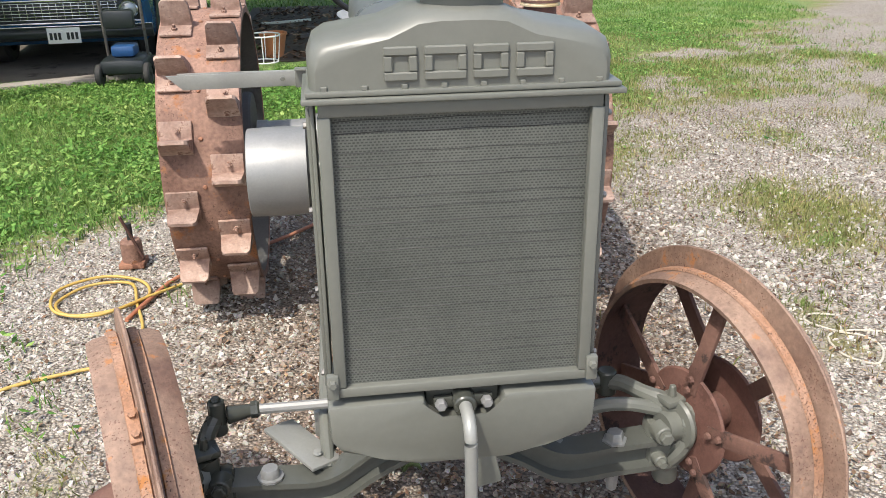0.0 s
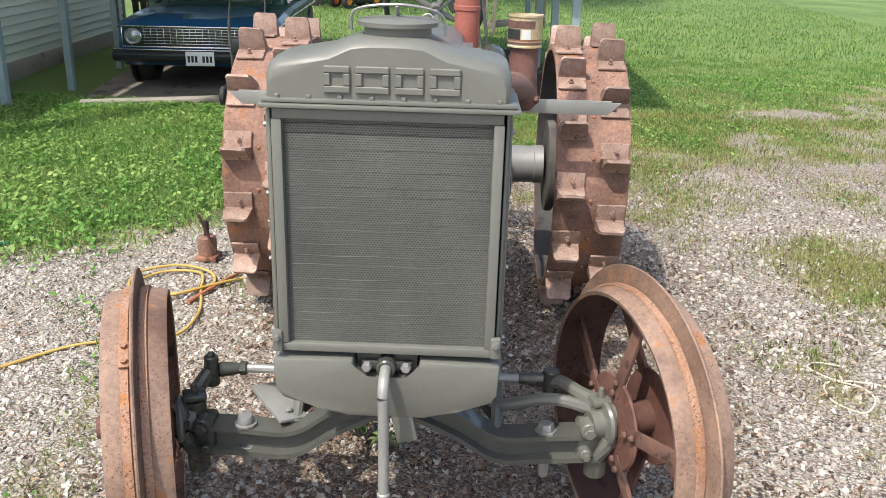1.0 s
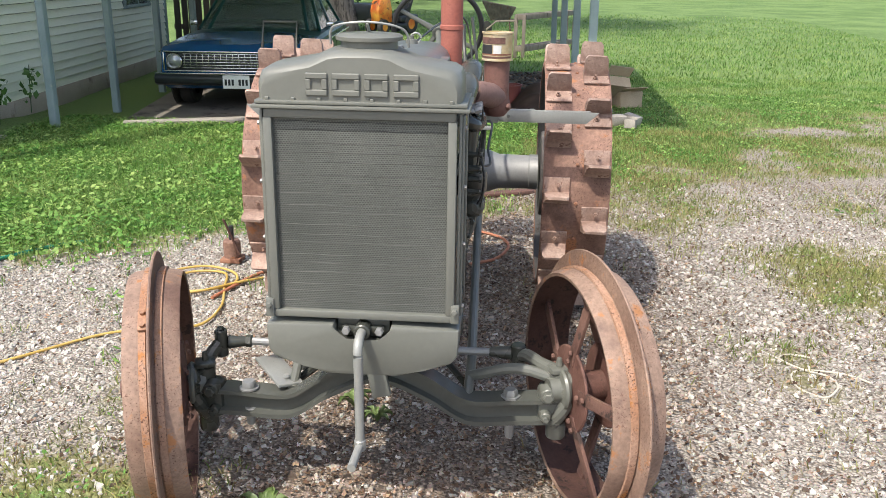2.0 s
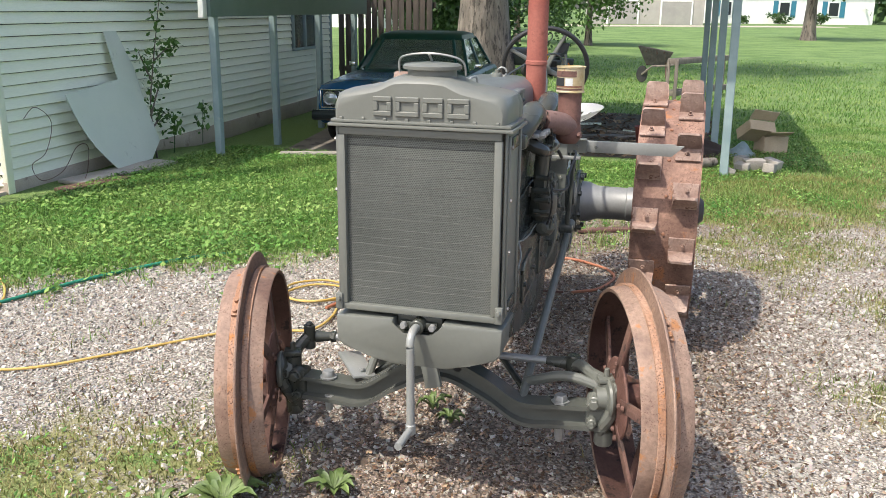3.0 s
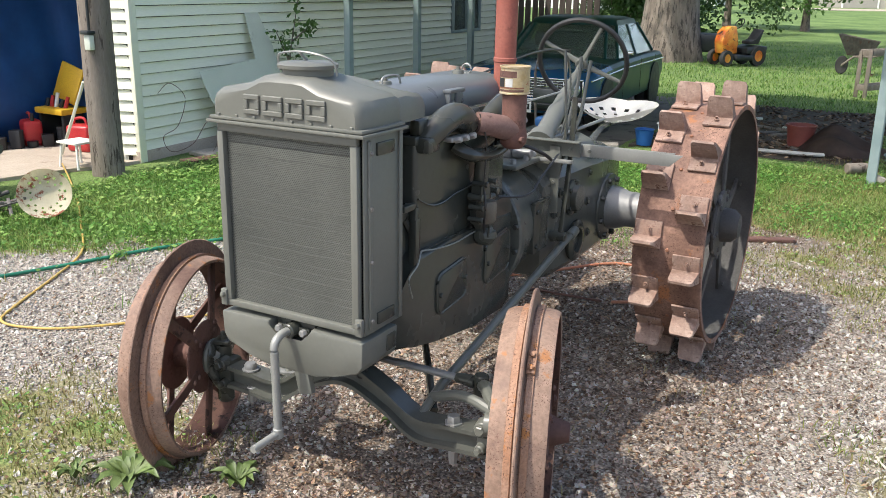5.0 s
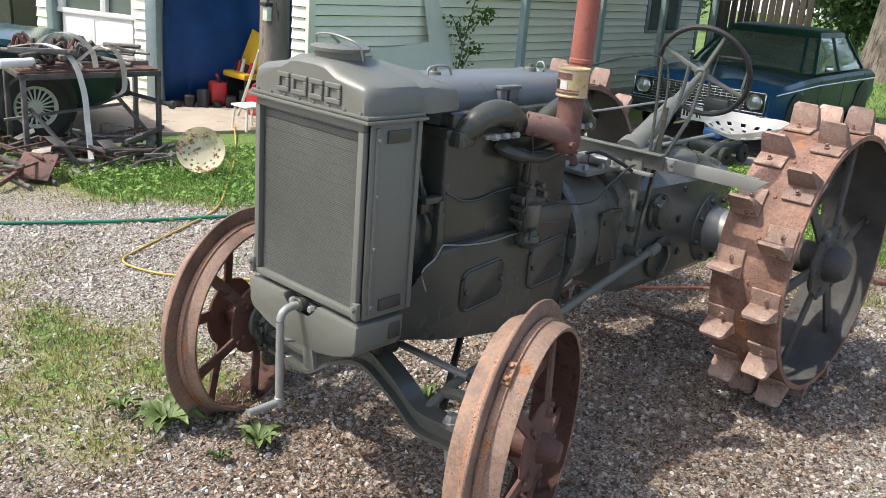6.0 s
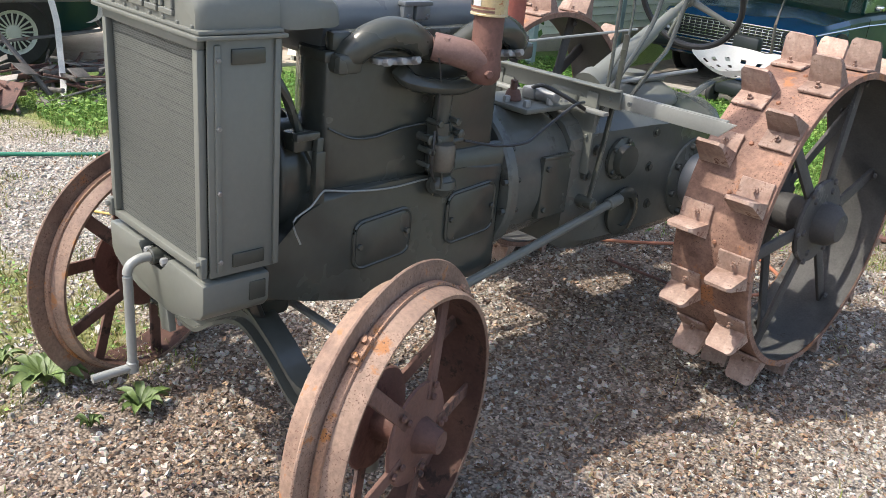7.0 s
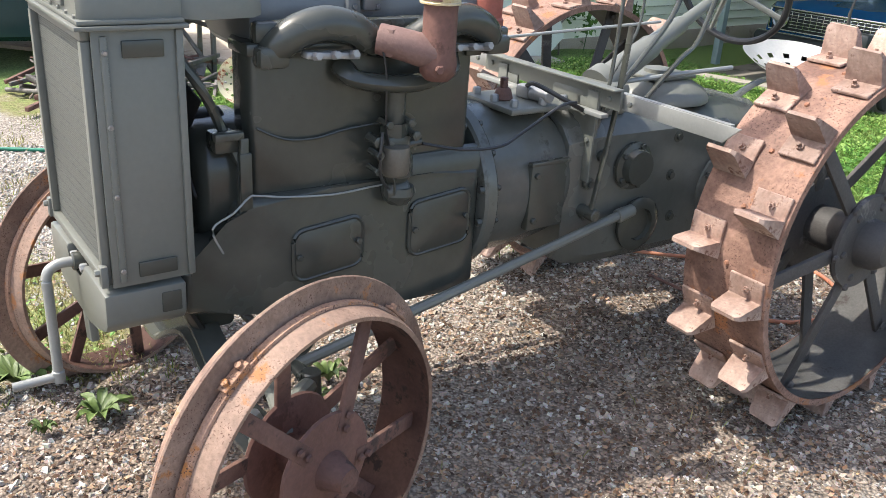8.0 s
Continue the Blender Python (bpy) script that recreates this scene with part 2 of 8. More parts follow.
# ---- the tractor, in its own axes: x across, y from the nose backwards, z up ----
tractor = thing("tractor", "grey vintage farm tractor on rusty spoked steel wheels, parked on gravel", "tractor", (0.532, 1.634, 0), 1.2)
T = world_of(tractor)


def tp(name, bm, material, label="", parent=None, smooth=35):
    """A part of the tractor, built in its axes."""
    if parent is None:
        return part(name, bm, material, tractor, label, smooth, local=True)
    moved(bm, T)
    return part(name, bm, material, parent, label, smooth)


def raised_sign(bm, x0, x1, z0, z1, y, depth, stroke):
    """A raised hollow outline on a front face."""
    for c, s in (((x0 + x1) / 2, (x1 - x0)),):
        box(bm, (c, y, z1 - stroke / 2), (s, depth, stroke), 0.002, seg=1)
        box(bm, (c, y, z0 + stroke / 2), (s, depth, stroke), 0.002, seg=1)
    h = z1 - z0 - 2 * stroke - 0.001
    box(bm, (x0 + stroke / 2, y, (z0 + z1) / 2), (stroke, depth, h), 0.002, seg=1)
    box(bm, (x1 - stroke / 2, y, (z0 + z1) / 2), (stroke, depth, h), 0.002, seg=1)


# radiator
bm = B()
box(bm, (0, 0.075, 0.967), (0.44, 0.13, 0.54))
core = tp("radiator_core", bm, CORE, "dark honeycomb radiator core")
for i in range(19):
    bm = B()
    z = 0.735 + i * 0.0265 + 0.004 * math.sin(i * 2.3)
    tube(bm, [(-0.216 + 0.0432 * k, 0.0098, z + 0.0012 * math.sin(k * 1.7 + i)) for k in range(11)], 0.0006, 4)
    tp("fin", bm, BLACK, parent=core)
bm = B()
box(bm, (0, 0.004, 1.231), (0.475, 0.02, 0.022), 0.003)
frame_bar = tp("radiator_frame", bm, PAINT)
bm = B()
box(bm, (0, 0.004, 0.704), (0.475, 0.02, 0.02), 0.003)
tp("bottom_strip", bm, PAINT, parent=frame_bar)
for sx in (-1, 1):
    bm = B()
    box(bm, (sx * 0.229, 0.003, 0.9675), (0.022, 0.02, 0.506), 0.003)
    tp("side_strip", bm, PAINT, parent=frame_bar)
# side sheets of the radiator
for sx in (-1, 1):
    bm = B()
    box(bm, (sx * 0.2475, 0.1, 0.9675), (0.007, 0.178, 0.556), 0.002)
    side = tp("radiator_side", bm, PAINT)
    for y, w_, h_ in ((0.033, 0.014, 0.53), (0.185, 0.016, 0.548)):
        bm = B()
        box(bm, (sx * 0.254, y, 0.9675), (0.008, w_, h_), 0.003)
        tp("side_strip", bm, PAINT, parent=side)
    for z in (0.73, 0.9, 1.05, 1.2):
        bm = B()
        bolt(bm, (sx * 0.258, 0.033, z), (sx, 0, 0), 0.006, 0.006)
        tp("rivet", bm, BOLT, parent=side)
    # raised dark patches stand in for the shade inside the panel's recesses
    for z in (1.205, 0.725):
        bm = B()
        box(bm, (sx * 0.2535, 0.11, z), (0.008, 0.085, 0.035), 0.003)
        tp("side_pad", bm, PAINT_SHADE_DARK, parent=side)
    bm = B()
    box(bm, (sx * 0.243, -0.006, 0.72), (0.022, 0.016, 0.05), 0.003)
    bolt(bm, (sx * 0.243, -0.014, 0.73), (0, -1, 0), 0.008, 0.01)
    tp("corner_clip", bm, PAINT, parent=side)
# top flange with its row of bolts
bm = B()
box(bm, (0.004, 0.09, 1.249), (0.534, 0.225, 0.009), 0.002)
box(bm, (0.004, 0.09, 1.2595), (0.52, 0.21, 0.009), 0.002)
flange = tp("top_flange", bm, PAINT)
for i in range(8):
    bm = B()
    bolt(bm, (-0.225 + i * 0.0645, -0.006, 1.2645), (0, 0, 1), 0.0075, 0.007)
    tp("flange_bolt", bm, PAINT, parent=flange)
# upper tank
def tank_ring(y, w, edge, mid, base, inset=0.0):
    pts = []
    prof = [(-1, base), (-1, edge - 0.03), (-0.965, edge - 0.008), (-0.9, edge + 0.002), (-0.5, edge + (mid - edge) * 0.45), (-0.3, edge + (mid - edge) * 0.92), (-0.15, mid),
            (0.15, mid), (0.3, edge + (mid - edge) * 0.92), (0.5, edge + (mid - edge) * 0.45), (0.9, edge + 0.002), (0.965, edge - 0.008), (1, edge - 0.03), (1, base)]
    for u, z in prof:
        pts.append((u * w, y, z - inset * (1 if z > base + 0.01 else 0)))
    return pts
bm = B()
loft(bm, [tank_ring(-0.008, 0.238, 1.322, 1.368, 1.264), tank_ring(0.0, 0.246, 1.332, 1.378, 1.264), tank_ring(0.02, 0.25, 1.34, 1.386, 1.264), tank_ring(0.10, 0.252, 1.342, 1.388, 1.264),
          tank_ring(0.175, 0.25, 1.341, 1.385, 1.264), tank_ring(0.195, 0.246, 1.336, 1.376, 1.264)])
upper = tp("upper_tank", bm, PAINT, "smooth grey cast radiator tank")
xs = [(-0.131, -0.073), (-0.066, 0.006), (0.013, 0.075), (0.083, 0.149)]
for k, (x0, x1) in enumerate(xs):
    bm = B()
    raised_sign(bm, x0 + 0.002, x1 - 0.002, 1.277, 1.331, -0.009, 0.012, 0.014)
    tp("raised_badge", bm, PAINT, "raised block-shaped casting mark", parent=upper)
# filler cap
bm = B()
lathe(bm, [(0, 1.372), (0.07, 1.372), (0.07, 1.402), (0.083, 1.403), (0.084, 1.412), (0.076, 1.417), (0.03, 1.421), (0, 1.423)], None, None, 28, pose(0.012, 0.095, 0))
cap = tp("filler_cap", bm, PAINT, parent=upper)
bm = B()
tube(bm, curve_pts([(-0.085, 0.095, 1.39), (-0.082, 0.085, 1.425), (-0.055, 0.07, 1.44), (0.015, 0.06, 1.447), (0.08, 0.07, 1.438), (0.106, 0.085, 1.42), (0.11, 0.095, 1.385)], 5), 0.0032, 6)
tube(bm, [(0.012, 0.06, 1.445), (0.012, 0.095, 1.42)], 0.004, 6)
tp("cap_bail", bm, STEELBAR, parent=cap)
# cowl behind the upper tank
bm = B()
loft(bm, [tank_ring(0.197, 0.236, 1.332, 1.375, 1.258), tank_ring(0.24, 0.244, 1.335, 1.372, 1.255), tank_ring(0.36, 0.228, 1.318, 1.345, 1.255), tank_ring(0.385, 0.21, 1.305, 1.33, 1.258)])
tp("hood_cowl", bm, PAINT)
# fuel tank
bm = B()
def oval(y, w, zc, h, n=24):
    return [(w * math.copysign(abs(math.cos(2 * math.pi * i / n)) ** 0.6, math.cos(2 * math.pi * i / n)), y, zc + h * math.copysign(abs(math.sin(2 * math.pi * i / n)) ** 0.6, math.sin(2 * math.pi * i / n))) for i in range(n)]
loft(bm, [oval(0.375, 0.12, 1.235, 0.06), oval(0.385, 0.145, 1.24, 0.078), oval(0.41, 0.15, 1.245, 0.082), oval(1.08, 0.15, 1.24, 0.08), oval(1.115, 0.143, 1.238, 0.076), oval(1.125, 0.12, 1.236, 0.06)])
fuel = tp("fuel_tank", bm, GASTANK, "blue-grey rounded fuel tank")
bm = B()
box(bm, (0.155, 0.675, 1.296), (0.03, 0.1, 0.012), 0.003)
box(bm, (0.154, 0.645, 1.258), (0.02, 0.034, 0.07), 0.004)
box(bm, (0.156, 0.695, 1.272), (0.022, 0.05, 0.04), 0.006)
for y in (0.645, 0.71):
    bolt(bm, (0.164, y, 1.262), (1, 0, 0), 0.007, 0.006)
tp("tank_clip", bm, GASTANK, parent=fuel)
for y in (0.47, 0.95):
    bm = B()
    cyl(bm, (0.02, y, 1.318), (0.02, y, 1.335), 0.022, 0.02, 14, 0.002)
    cyl(bm, (0.02, y, 1.335), (0.02, y, 1.347), 0.008, 0.008, 8)
    tp("tank_plug", bm, PAINT, parent=fuel)
bm = B()
tube(bm, curve_pts([(0.04, 0.42, 1.323), (0.04, 0.43, 1.35), (0.045, 0.5, 1.352), (0.045, 0.52, 1.325)], 4), 0.004, 6)
tp("tank_handle", bm, STEELBAR, parent=fuel)
bm = B()
tube(bm, [(0.03 + 0.018 * math.cos(a * 0.6), 0.995, 1.335 + 0.018 * math.sin(a * 0.6)) for a in range(11)], 0.0035, 6)
tp("lift_ring", bm, STEELBAR, parent=fuel)

# lower front casting
low = [(-0.256, 0.676), (-0.252, 0.6), (-0.235, 0.578), (-0.16, 0.556), (-0.09, 0.536), (0.09, 0.536), (0.16, 0.556), (0.235, 0.578), (0.252, 0.6), (0.256, 0.676),
       (0.075, 0.68), (0.072, 0.655), (0.045, 0.633), (-0.045, 0.633), (-0.072, 0.655), (-0.075, 0.68)]
bm = B()
prism(bm, low, "y", -0.012, 0.17, 0.007)
bolster = tp("front_casting", bm, PAINT, "smooth grey front casting")
bm = B()
box(bm, (0, 0.06, 0.66), (0.14, 0.08, 0.05), 0.004)
cyl(bm, (0, 0.03, 0.662), (0, -0.02, 0.662), 0.024, 0.022, 16, 0.003)
box(bm, (0, 0.012, 0.66), (0.115, 0.012, 0.022), 0.004)
tp("crank_bearing", bm, PAINT_SHADE_DARK, parent=bolster)
for sx in (-1, 1):
    bm = B()
    bolt(bm, (sx * 0.044, 0.004, 0.66), (0, -1, 0), 0.0115, 0.016)
    tp("bearing_bolt", bm, SILVER, parent=bolster)
    bm = B()
    box(bm, (sx * 0.252, 0.135, 0.635), (0.012, 0.045, 0.05), 0.003)
    tp("side_pad", bm, PAINT_SHADE_DARK, parent=bolster)
# starting crank
bm = B()
tube(bm, curve_pts([(0.0, 0.0, 0.662), (0.0, -0.05, 0.662), (0.0, -0.078, 0.64), (0.001, -0.08, 0.58), (0.002, -0.08, 0.37)], 6), 0.0125, 12)
tube(bm, [(0.002, -0.075, 0.365), (-0.003, -0.185, 0.36)], 0.0115, 12)
cyl(bm, (0.002, -0.08, 0.35), (0.002, -0.08, 0.382), 0.0155, 0.0155, 12, 0.003)
tp("hand_crank", bm, STEELBAR, "bent grey starting crank")
bm = B()
box(bm, (0.035, 0.0, 0.545), (0.05, 0.02, 0.15), 0.004, pose(0, 0, 0, 0, -12, 0))
tp("crank_stop", bm, PAINT)

def rounded(y0, y1, z0, z1, r):
    out = []
    for cy, cz, a0 in ((y1 - r, z0 + r, -90), (y1 - r, z1 - r, 0), (y0 + r, z1 - r, 90), (y0 + r, z0 + r, 180)):
        for k in range(5):
            a = radians(a0 + 22.5 * k)
            out.append((cy + r * math.cos(a), cz + r * math.sin(a) + 0.1 * (cy - y0)))
    return out


# engine hull
hull = [(0.17, 0.688), (0.215, 0.695), (0.30, 0.775), (0.322, 0.83), (0.36, 0.838), (0.56, 0.835), (0.86, 0.835), (1.025, 0.835), (1.025, 0.475),
        (0.95, 0.468), (0.7, 0.475), (0.45, 0.512), (0.3, 0.545), (0.17, 0.57)]
# hull and block: same paint as the radiator, darkened for their shaded sides
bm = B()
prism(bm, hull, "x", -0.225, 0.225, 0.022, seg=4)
engine = tp("engine_hull", bm, PAINT_SHADE_DARK, "cast engine hull in shade-darkened grey")
for sx in (-1, 1):
    for y0, y1, z0, z1 in ((0.45, 0.645, 0.6, 0.735), (0.79, 0.985, 0.605, 0.76)):
        bm = B()
        prism(bm, rounded(y0 + 0.004, y1 - 0.004, z0 + 0.004, z1 - 0.004, 0.028), "x", sx * 0.22, sx * 0.233, 0.003)
        cv = tp("hand_hole_cover", bm, PAINT_SHADE_DARK, parent=engine)
        bm = B()
        tube(bm, [(sx * 0.228, y, z) for y, z in rounded(y0, y1, z0, z1, 0.03)], 0.006, 6, True)
        tp("cover_rim", bm, PAINT_SHADE_DARK, parent=engine)
        for y in (y0 + 0.014, y1 - 0.014):
            bm = B()
            bolt(bm, (sx * 0.233, y, (z0 + z1) / 2 + 0.1 * (y - y0)), (sx, 0, 0), 0.009, 0.01)
            tp("cover_bolt", bm, PAINT_SHADE_DARK, parent=engine)
    bm = B()
    tube(bm, curve_pts([(sx * 0.25, 0.262, 0.725), (sx * 0.252, 0.238, 0.79), (sx * 0.25, 0.29, 0.82), (sx * 0.235, 0.335, 0.847), (sx * 0.231, 0.36, 0.846), (sx * 0.23, 0.44, 0.831), (sx * 0.23, 0.56, 0.82), (sx * 0.23, 0.66, 0.824), (sx * 0.235, 0.72, 0.828)], 4), 0.0026, 6)
    tp("drain_wire", bm, STEELBAR, "thin bright wire", parent=engine)
    bm = B()
    prism(bm, [(0.31, 0.7), (0.335, 0.7), (0.345, 0.985), (0.325, 0.985)], "x", sx * 0.2, sx * 0.222, 0.004)
    box(bm, (sx * 0.205, 0.3, 0.99), (0.03, 0.07, 0.02), 0.004)
    tp("front_bracket", bm, PAINT_SHADE_DARK, parent=engine)
# rounded timing cover at the front of the engine
bm = B()
loft(bm, [[(0.175 * math.copysign(abs(math.cos(q)) ** 0.7, math.cos(q)) * s_, y, 0.84 + 0.155 * s_ * math.copysign(abs(math.sin(q)) ** 0.7, math.sin(q))) for q in [2 * math.pi * k / 28 for k in range(28)]] for y, s_ in ((0.245, 0.82), (0.255, 0.92), (0.275, 0.98), (0.33, 1.0), (0.4, 1.0))])
tp("timing_cover", bm, PAINT_SHADE_DARK, parent=engine)
# cylinder block, head and fan
bm = B()
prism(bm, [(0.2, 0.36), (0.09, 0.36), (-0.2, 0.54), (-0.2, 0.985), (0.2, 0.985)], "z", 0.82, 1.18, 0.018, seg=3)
block = tp("cylinder_block", bm, PAINT_SHADE_DARK, "dark shaded engine block")
for sx in (-1, 1):
    bm = B()
    loft(bm, [[(sx * x, y, z) for y in ys for x, z in ((0.19, 0.80), (0.222, 0.80), (0.219, 0.85), (0.205, 0.885), (0.19, 0.89))] for ys in ((0.79,), (1.02,))])
    tp("hull_shoulder", bm, PAINT_SHADE_DARK, parent=block)
bm = B()
prism(bm, [(0.203, 0.352), (0.09, 0.352), (-0.203, 0.53), (-0.203, 0.992), (0.203, 0.992)], "z", 1.163, 1.193, 0.008)
tp("cylinder_head", bm, PAINT_SHADE_DARK, parent=block)
bm = B()
tube(bm, curve_pts([(0.202, 0.37, 1.0), (0.207, 0.44, 0.968), (0.207, 0.52, 0.962), (0.207, 0.6, 0.975), (0.215, 0.7, 0.985)], 4), 0.0035, 6)
tp("block_pipe", bm, PAINT_SHADE_DARK, parent=block)
bm = B()
cyl(bm, (0, 0.2, 0.95), (0, 0.36, 0.95), 0.05, 0.06, 18, 0.005)
for k in range(4):
    m = pose(0, 0.25, 0.95) @ pose(0, 0, 0, 0, 45 + 90 * k, 0) @ pose(0.11, 0, 0, 25, 0, 0)
    box(bm, (0, 0, 0), (0.15, 0.006, 0.06), 0.002, m)
tp("fan", bm, BLACK, "black radiator fan")
bm = B()
lathe(bm, [(0.02, 0), (0.105, 0), (0.115, 0.012), (0.115, 0.04), (0.02, 0.045)], (0.02, 0.29, 0.80), (0.02, 0.34, 0.80), 28)
tube(bm, [(0.02 + 0.118 * math.cos(a), 0.312, 0.80 + 0.118 * math.sin(a)) for a in [math.pi + k * math.pi / 12 for k in range(13)]] + [(0.075, 0.312, 0.95), (-0.02, 0.312, 0.99)], 0.009, 6, True)
tp("fan_pulley", bm, PAINT_SHADE_DARK, "dark fan pulley and belt")
bm = B()
tube(bm, curve_pts([(0.16, 0.2, 1.18), (0.18, 0.25, 1.1), (0.17, 0.3, 1.0), (0.2, 0.34, 0.9)], 5), 0.012, 8)
box(bm, (0.215, 0.335, 0.88), (0.02, 0.03, 0.14), 0.004)
box(bm, (0.17, 0.30, 0.97), (0.06, 0.06, 0.05), 0.01)
tp("water_pipe", bm, PAINT_SHADE_DARK)
# exhaust manifold on the side
def arch_line(pts, n=5):
    return [(p.x, p.y) for p in curve_pts([(y, z, 0) for y, z in pts], n)]


bm = B()
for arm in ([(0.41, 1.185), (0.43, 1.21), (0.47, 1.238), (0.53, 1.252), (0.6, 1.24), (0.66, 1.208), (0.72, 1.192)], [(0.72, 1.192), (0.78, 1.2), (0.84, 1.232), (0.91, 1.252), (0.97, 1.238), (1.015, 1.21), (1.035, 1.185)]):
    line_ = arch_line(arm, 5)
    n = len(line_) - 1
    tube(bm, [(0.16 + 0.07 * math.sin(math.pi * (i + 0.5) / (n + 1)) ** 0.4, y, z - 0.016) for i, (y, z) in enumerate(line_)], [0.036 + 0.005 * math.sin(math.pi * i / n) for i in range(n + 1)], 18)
manifold = tp("exhaust_manifold", bm, PAINT_SHADE_DARK, "dark cast exhaust manifold with two arches", smooth=50)
bm = B()
box(bm, (0.185, 0.672, 1.215), (0.04, 0.6, 0.05), 0.012)
for y in (0.405, 1.04):
    box(bm, (0.21, y, 1.165), (0.06, 0.075, 0.05), 0.012)
tp("manifold_core", bm, PAINT_SHADE_DARK, parent=manifold)
for y in (0.54, 0.93):
    bm = B()
    box(bm, (0.245, y, 1.168), (0.035, 0.14, 0.016), 0.005, pose(0, 0, 0, -3, 0, 0))
    for k in (-1, 0, 1):
        bolt(bm, (0.262, y + k * 0.048, 1.17), (1, 0, 0.2), 0.011, 0.02)
    tp("manifold_clamp", bm, SILVER, "bright bolted manifold clamp", parent=manifold)
bm = B()
tube(bm, curve_pts([(0.21, 0.585, 1.135), (0.25, 0.605, 1.108), (0.257, 0.7, 1.092), (0.257, 0.78, 1.092), (0.25, 0.865, 1.115), (0.21, 0.89, 1.15)], 5), 0.031, 12, flat=0.75)
cyl(bm, (0.24, 0.725, 1.09), (0.235, 0.725, 0.99), 0.026, 0.026, 14)
tp("intake_manifold", bm, PAINT_SHADE_DARK, parent=manifold)
# carburettor
bm = B()
cyl(bm, (0.235, 0.725, 0.99), (0.235, 0.725, 0.955), 0.036, 0.036, 6)
box(bm, (0.235, 0.725, 0.93), (0.06, 0.07, 0.06), 0.012)
lathe(bm, [(0, 0), (0.03, 0.0), (0.045, 0.02), (0.045, 0.07), (0.036, 0.082), (0, 0.085)], (0.24, 0.73, 0.835), (0.24, 0.73, 0.95), 18)
cyl(bm, (0.24, 0.76, 0.93), (0.25, 0.80, 0.935), 0.012, 0.01, 10)
carb = tp("carburettor", bm, PAINT_SHADE_DARK, "dark carburettor with round bowl")
bm = B()
lathe(bm, [(0, 0), (0.03, 0.005), (0.044, 0.03), (0.04, 0.05), (0, 0.055)], (0.25, 0.735, 0.775), (0.25, 0.735, 0.85), 18)
tube(bm, curve_pts([(0.27, 0.705, 0.9), (0.285, 0.70, 0.86), (0.275, 0.71, 0.8), (0.26, 0.73, 0.775)], 4), 0.004, 6)
tp("float_bowl", bm, PAINT_SHADE_DARK, parent=carb)
bm = B()
lathe(bm, [(0, 0), (0.03, 0.0), (0.036, 0.01), (0.038, 0.06), (0.034, 0.075), (0, 0.078)], (0.262, 0.715, 0.86), (0.262, 0.715, 1), 18)
tp("glass_bowl", bm, surface("dusty_bowl", (0.09, 0.082, 0.066), (0.13, 0.115, 0.093), 20, (0.3, 0.45), bump=0.05), "dusty brown carburettor bowl", parent=carb)
for y, z, r_ in ((0.66, 0.955, 0.014), (0.665, 0.92, 0.011), (0.66, 0.88, 0.009), (0.77, 0.96, 0.012), (0.69, 0.995, 0.01), (0.755, 0.995, 0.01)):
    bm = B()
    cyl(bm, (0.225, y, z), (0.275, y - 0.004, z), r_, r_ * 0.8, 10, 0.002)
    bolt(bm, (0.275, y - 0.004, z), (1, 0, 0), r_ * 1.1, 0.008)
    tp("carburettor_fitting", bm, PAINT_SHADE_DARK, parent=carb)
bm = B()
tube(bm, curve_pts([(0.28, 0.665, 0.98), (0.29, 0.655, 0.93), (0.285, 0.66, 0.87), (0.27, 0.69, 0.83)], 4), 0.004, 6)
tp("choke_linkage", bm, BLACK, parent=carb)
bm = B()
lathe(bm, [(0, 0), (0.02, 0.004), (0.034, 0.02), (0.036, 0.05), (0.03, 0.065), (0, 0.068)], (0.25, 0.69, 0.81), (0.25, 0.80, 0.815), 16)
tp("air_horn", bm, PAINT_SHADE_DARK, parent=carb)
bm = B()
tube(bm, curve_pts([(0.27, 0.79, 0.935), (0.3, 0.9, 0.915), (0.3, 1.02, 0.91), (0.29, 1.1, 0.935), (0.3, 1.22, 1.0), (0.28, 1.3, 1.0)], 6), 0.0045, 6)
tp("throttle_cable", bm, BLACK)
bm = B()
tube(bm, curve_pts([(0.26, 0.655, 1.23), (0.275, 0.66, 1.18), (0.28, 0.67, 1.12), (0.27, 0.68, 1.0), (0.26, 0.7, 0.93)], 4), 0.0025, 6)
tp("choke_wire", bm, BLACK)
# rusty elbow and its upright pipe with a tin over it
bm = B()
tube(bm, curve_pts([(0.245, 0.665, 1.2), (0.28, 0.71, 1.19), (0.315, 0.78, 1.17)], 4), [0.036, 0.037, 0.037, 0.038, 0.038, 0.039, 0.04, 0.04, 0.04], 14)
box(bm, (0.262, 0.685, 1.195), (0.05, 0.05, 0.07), 0.012, pose(0, 0, 0, 0, 0, 30))
PIPE_PINK = surface("pipe_pink", (0.125, 0.068, 0.058), (0.19, 0.115, 0.098), 7, (0.6, 0.8), bump=0.25, spot=(0.17, 0.09, 0.07), spot_scale=12, spot_at=0.58)
elbow = tp("exhaust_elbow", bm, PIPE_PINK, "rusty pink exhaust elbow")
bm = B()
lathe(bm, [(0, -0.035), (0.03, -0.032), (0.044, -0.015), (0.046, 0.01), (0.041, 0.04), (0.041, 0.17), (0, 0.17)], (0.318, 0.79, 1.14), (0.318, 0.79, 1.3), 20)
bolt(bm, (0.352, 0.77, 1.14), (1, -0.3, 0), 0.012, 0.014)
tp("exhaust_pipe", bm, RUST_HUB, "brown rusty upright pipe", parent=elbow)
bm = B()
